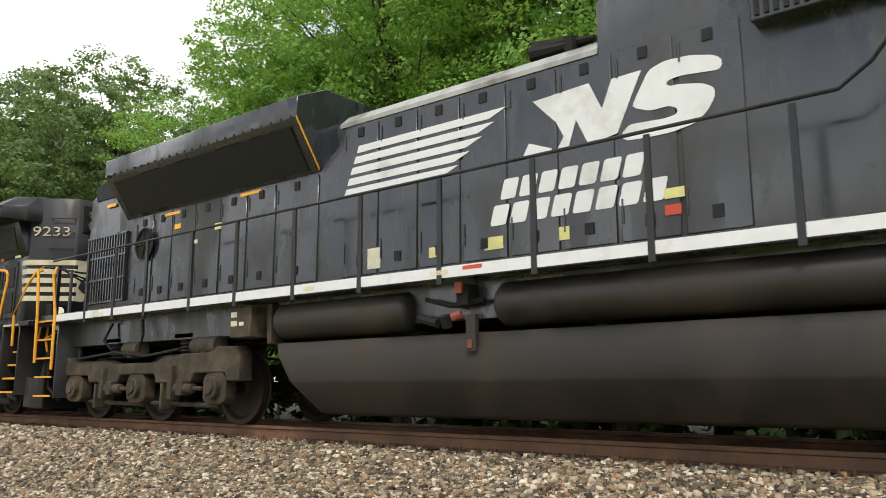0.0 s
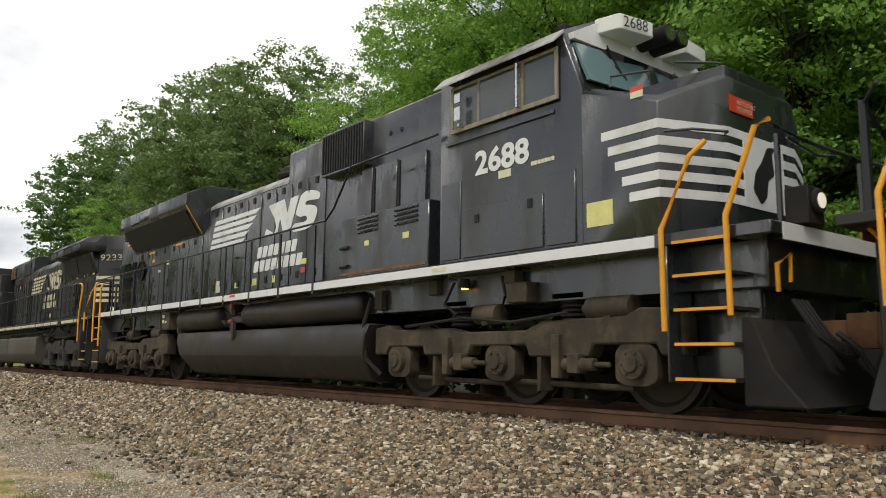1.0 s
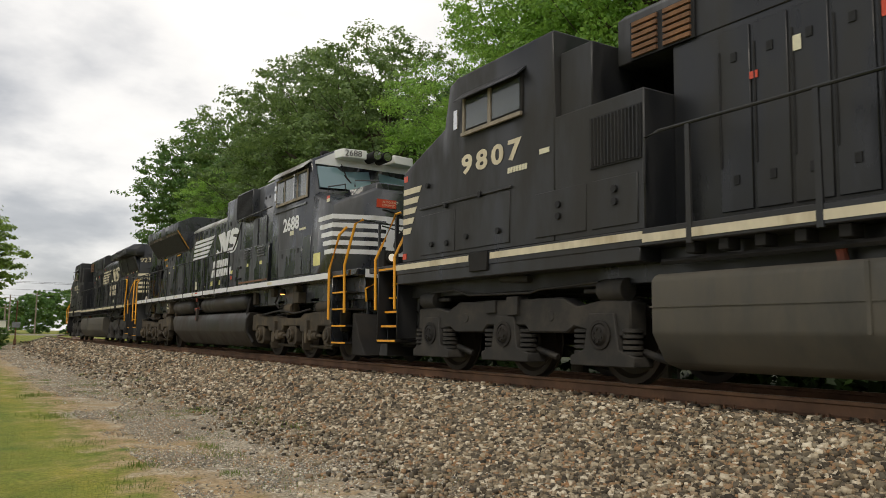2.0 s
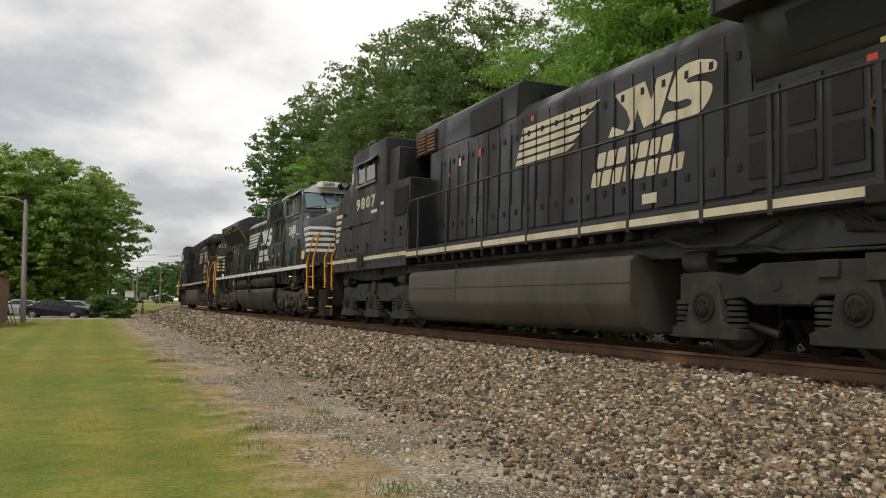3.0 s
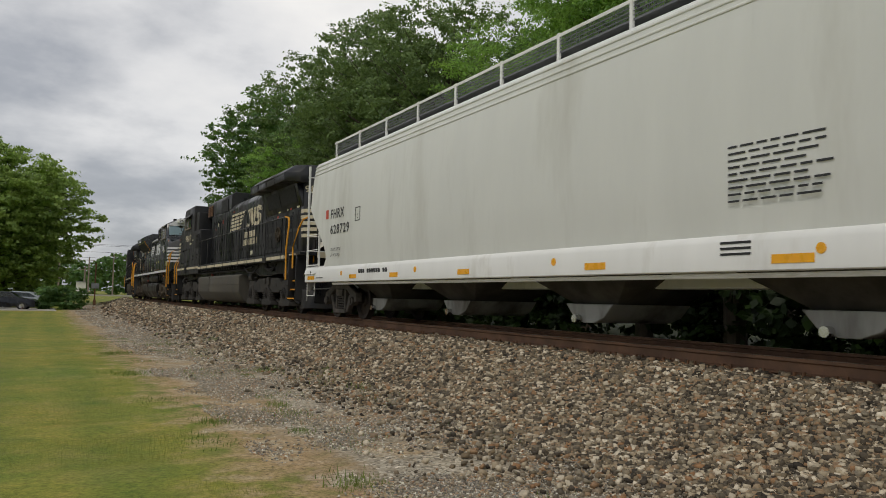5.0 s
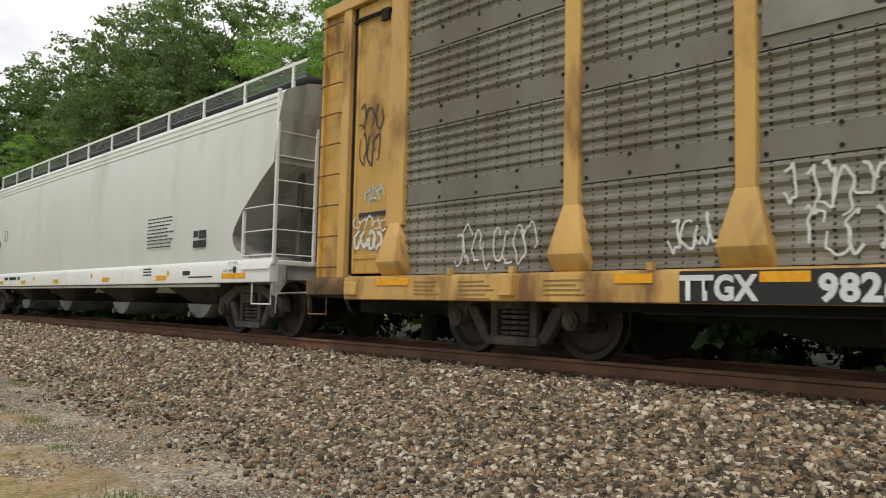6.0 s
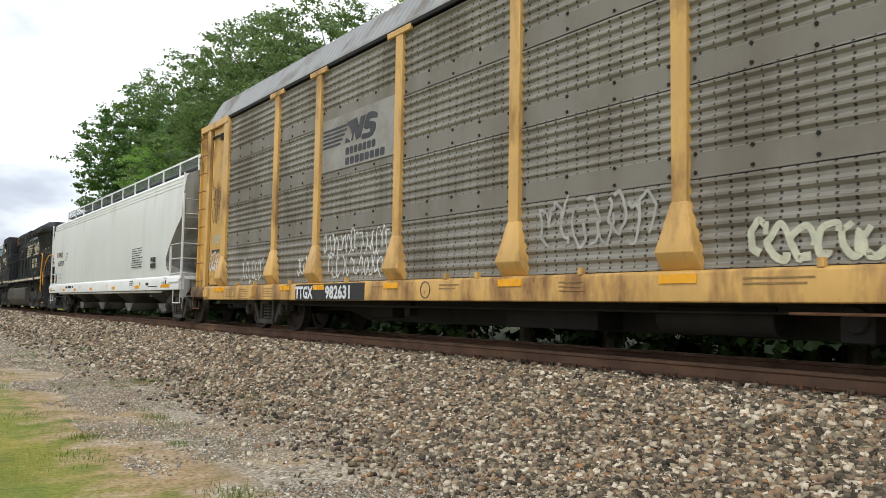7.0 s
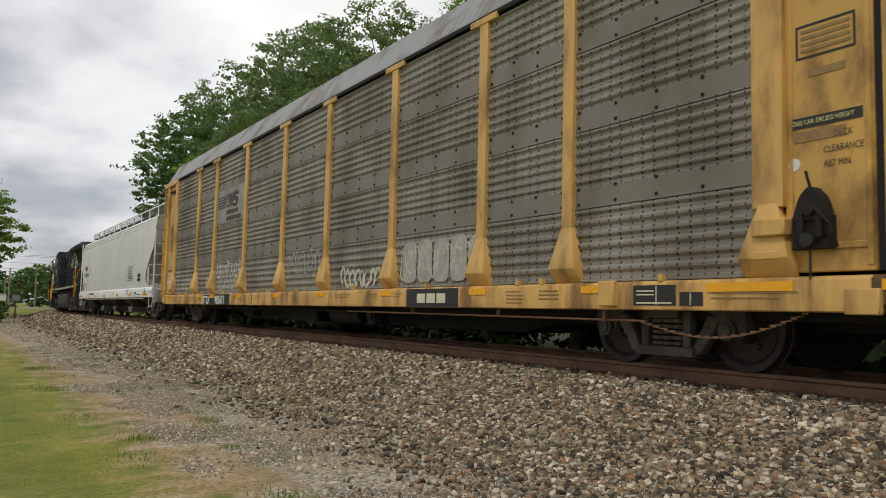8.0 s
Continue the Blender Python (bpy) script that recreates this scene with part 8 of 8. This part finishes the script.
    # underframe gear
    ug = Shape().box(-0.9, 0.9, -61.5, -63.2, 0.3, 0.6).cyl((-0.9, -64.2, 0.48), (-0.9, -65.6, 0.48), 0.17, 14).box(-1.2, -0.9, -66.3, -66.6, 0.3, 0.66).cyl((-1.25, -66.45, 0.5), (-1.1, -66.45, 0.5), 0.12, 12).box(-0.7, 0.7, -57.5, -58.2, 0.35, 0.6).box(-1.1, -0.95, -59.2, -59.35, 0.4, 0.66).tube([(-1.2, -55.5, 0.55), (-1.2, -71, 0.55)], 0.02, 5)
    part("brake_reservoir", ug, M["dark"], car, "dark brake reservoirs under the deck", 0.01)
    truck_freight(car, (-52.74, -54.54))
    truck_freight(car, (-72.68, -74.46))
    return car


auto_rack()
# ---- behind the lawn: brick building, lamp, cars, road, far trees ----
def brick_wall_material():
    m = bpy.data.materials.new("red_brick_courses")
    m.use_nodes = True
    t = m.node_tree
    t.nodes.clear()
    co = node(t, "ShaderNodeTexCoord")
    sp = node(t, "ShaderNodeSeparateXYZ", [(0, co.outputs["Object"])])
    run = node(t, "ShaderNodeMath", [(0, sp.outputs[0]), (1, sp.outputs[1])], operation="ADD")
    cm = node(t, "ShaderNodeCombineXYZ", [(0, run.outputs[0]), (1, sp.outputs[2])])
    b = node(t, "ShaderNodeTexBrick", [(0, cm.outputs[0])], in_1=(0.25, 0.075, 0.045, 1), in_2=(0.19, 0.06, 0.04, 1), in_3=(0.42, 0.33, 0.26, 1), in_4=1.0, in_5=0.014)
    b.inputs["Brick Width"].default_value = 0.3
    b.inputs["Row Height"].default_value = 0.1
    n = node(t, "ShaderNodeTexNoise", [(0, co.outputs["Object"])], in_2=0.8, in_3=5.0)
    sh = ramp(t, n.outputs[0], [(0.3, 0.75), (0.7, 1.15)])
    col = node(t, "ShaderNodeMix", [(6, b.outputs[0]), (7, sh)], data_type="RGBA", blend_type="MULTIPLY", in_0=1.0).outputs[2]
    bp = node(t, "ShaderNodeBump", [(2, b.outputs[1])], in_0=0.6, in_1=0.01, invert=True)
    p = node(t, "ShaderNodeBsdfPrincipled", [(0, col)])
    p.inputs["Roughness"].default_value = 0.85
    t.links.new(bp.outputs[0], p.inputs["Normal"])
    node(t, "ShaderNodeOutputMaterial", [(0, p.outputs[0])])
    return m


def build_yard():
    START[0] = 0
    bld = tagged(new("brick_building"), "low red brick building with a flat coping", "building")
    bw = brick_wall_material()
    part("wall", Shape().box(-16, -4.1, 44, 52.5, -1.1, 1.66), bw, bld, "red brick wall in running bond")
    part("coping", Shape().box(-16.08, -4.02, 43.92, 52.58, 1.66, 1.76), surface("dark_red_coping", (0.09, 0.035, 0.025), 0.8, vary=0.3), bld, "dark red flat coping", 0.01)
    part("base_course", Shape().box(-16.02, -4.08, 43.98, 52.52, -1.1, -0.9), M["concrete"], bld, "grey concrete base")
    for i in range(3):
        o = solid("board", Shape().box(-0.02, 0.02, -0.1, 0.1, 0, 2.1), M["wood"], "weathered grey board leaning on the brick wall", "board", "boards leaning on the wall", bevel=0.005)
        o.matrix_basis = pose(-3.42 + 0.09 * i, 46.0 + 0.5 * i, -0.97, 0, -19 + 3 * i, 8)
    lamp = tagged(new("street_lamp"), "grey metal lamp post with a long curved arm", "street lamp")
    part("post", Shape().cyl((-3.3, 53, -1.05), (-3.5, 53, 6.6), 0.16, 12, 0.12), M["pole"], lamp, "tapered grey post")
    part("arm", Shape().tube([(-3.5, 53, 6.25), (-4.2, 53, 6.5), (-5.0, 53, 6.55)], 0.04, 7), M["pole"], lamp, "curved arm")
    part("lamp_head", Shape().prism(rounded([(-5.0, 6.48), (-5.0, 6.62), (-5.55, 6.6), (-5.6, 6.5), (-5.3, 6.42)], 0.04), "y", 52.87, 53.13), M["whitewall"], lamp, "pale lamp head", 0.02)
    part("transformer", Shape().box(-3.75, -3.2, 52.85, 53.15, 6.45, 6.62).box(-3.4, -3.25, 52.8, 53.2, 6.3, 6.6), M["dark"], lamp, "dark crossarm fittings", 0.02)
    # parked cars
    def parked(x, y, turn, paint, label):
        car = tagged(new("parked_car"), label, "car", "parked cars")
        body = [(-2.25, 0.25), (-2.3, 0.62), (-2.1, 0.82), (-1.2, 0.92), (-0.5, 1.36), (0.85, 1.4), (1.65, 0.98), (2.25, 0.88), (2.3, 0.5), (2.2, 0.25)]
        START[0] = 0
        sh = Shape().loft([[(xx, s, z if z < 1.0 else z + dz) for s, z in body] for xx, dz in ((-0.86, -0.06), (-0.72, 0.0), (0.72, 0.0), (0.86, -0.06))])
        part("body", sh, paint, car, "smooth sedan body", 0.04)
        part("side_glass", Shape().prism([(-1.0, 0.96), (-0.45, 1.28), (0.75, 1.31), (1.35, 1.0)], "x", -0.875, -0.85).prism([(-1.0, 0.96), (-0.45, 1.28), (0.75, 1.31), (1.35, 1.0)], "x", 0.85, 0.875), M["glass"], car, "dark side windows")
        for s in (-1.4, 1.38):
            for sg in (-1, 1):
                w = Shape()
                lathe(w, (0, s, 0.31), [(sg * 0.68, 0.1), (sg * 0.68, 0.31), (sg * 0.885, 0.31), (sg * 0.89, 0.2), (sg * 0.87, 0.18)], 20)
                wh = part("wheel", w, M["rubber"], car, "black tyre")
                rim = Shape()
                lathe(rim, (0, s, 0.31), [(sg * 0.86, 0.19), (sg * 0.895, 0.18), (sg * 0.885, 0.03)], 14)
                part("rim", rim, M["chrome"], wh, "alloy rim")
        part("tail_light", Shape().box(-0.84, -0.55, 2.26, 2.31, 0.66, 0.8).box(0.55, 0.84, 2.26, 2.31, 0.66, 0.8), M["red"], car, "red tail light")
        car.matrix_basis = pose(x, y, -1.0, 0, 0, turn)
    parked(-2.0, 66, 82, M["carpaint"], "black sedan parked under the shade trees")
    parked(-0.6, 71, 78, M["carpale"], "silver-blue car parked behind the sedan")
    parked(-4.3, 72, 84, M["carpale"], "pale grey car parked beneath the trees")
    solid("car_park", Shape().box(-30, 1.5, 62, 76, -1.05, -0.93), M["concrete"], "worn grey car park slab", "paving", kind="structure")
    solid("crossing_road", Shape().box(-120, 200, 150, 157, -0.6, -0.16), M["concrete"], "pale road across the railway", "road", kind="structure")
    # crossing furniture
    cab = tagged(new("signal_cabinet"), "white metal signal cabinet by the crossing", "cabinet")
    part("body", Shape().box(6.0, 7.4, 138, 139.2, -0.5, 1.9), M["whitewall"], cab, "white cabinet body", 0.03)
    part("roof", Shape().box(5.9, 7.5, 137.9, 139.3, 1.9, 2.0), M["pole"], cab, "grey cabinet roof")
    sig = tagged(new("relay_post"), "grey relay box on a rusty post beside the track", "signal post")
    part("post", Shape().cyl((5.2, 82, -0.9), (5.2, 82, 3.2), 0.06, 8).box(5.08, 5.32, 81.9, 82.1, -0.9, -0.3), M["rust"], sig, "slim rusty post")
    part("relay_box", Shape().box(4.85, 5.55, 81.8, 82.2, 0.75, 1.25), M["pole"], sig, "grey box", 0.03)
    for x, y, h in ((8.5, 152, 6.5), (14, 170, 8.0), (7.2, 139, 4.5), (3.6, 146, 8.6)):
        pole = tagged(new("utility_pole"), "weathered timber utility pole near the crossing", "utility pole", "utility poles")
        part("shaft", Shape().cyl((x, y, -0.6), (x, y, h), 0.15, 8, 0.1), M["woodpole"], pole, "timber shaft")
        part("crossarm", Shape().box(x - 0.9, x + 0.9, y - 0.05, y + 0.05, h - 0.6, h - 0.5), M["woodpole"], pole)
    for i, z in enumerate((8.5, 8.3, 7.2, 6.2)):
        pts = [(3.6 + (-110 + q * 20) * 1.0, 146 + i * 0.3, z - 0.0 + 0.06 * (q - 5.5) ** 2) for q in range(13)]
        part("wire", Shape().tube(pts, 0.02, 4), M["dark"], pole, "thin overhead wire")
    # far wood
    rng = np.random.default_rng(21)
    cl = []
    for k in range(900):
        a = rng.uniform(-70, 150)
        y = rng.uniform(205, 235)
        cl.append((a, y, -0.5 + rng.uniform(0, 1) ** 0.7 * (8.5 + 3.5 * noise.noise(Vector((a * 0.07, 2, 0)))), rng.uniform(1.4, 2.6)))
    for k in range(70):
        a = rng.uniform(-45, 2.5)
        cl.append((a, rng.uniform(98, 112), -0.5 + rng.uniform(0, 1) * 4.6, rng.uniform(1.2, 2.0)))
    tagged(new("far_wood", leaf_cloud("far_wood", cl, 110, 0.75, M["leaf_oak"], 22)), "distant green tree line past the road", "woods", kind="stuff")
    for x, y, turn, sc in ((15.5, 118, 90, 0.72), (21, 128, 200, 0.8)):
        o = copy_thing(maple, pose(x + 5, y, -0.9, 0, 0, turn))
        o.scale = (sc,) * 3
    cl = []
    for k in range(60):
        cl.append((rng.uniform(0.6, 3.6), rng.uniform(66, 69), -0.9 + rng.uniform(0, 1.5), rng.uniform(0.35, 0.6)))
    bush = tagged(new("shrub"), "dark clipped shrub at the car park edge", "shrub")
    part("stem", Shape().cyl((2.0, 67.5, -1.0), (2.0, 67.5, 0.3), 0.06, 6), M["bark"], bush)
    lf = new("leaves", leaf_cloud("leaves", cl, 90, 0.2, M["leaf_oak"], 23))
    lf.parent = bush


build_yard()


def motions():
    """Each car rolls along the line at one speed; its wheels turn with it."""
    for car, s0 in CARS:
        rows = []
        for i in range(33):
            t = i * 0.25
            y = s0 + SPEED * t
            rows.append((t, pose(line_x(y), y, 0, 0, 0, line_turn(y))))
        walk(car, rows)
    for w, (x, y, z), r in WHEELSETS:
        rate = -math.degrees(SPEED / r)
        walk(w, [(k / 15, pose(x, y, z, rate * k / 15, 0, 0)) for k in range(121)])


motions()
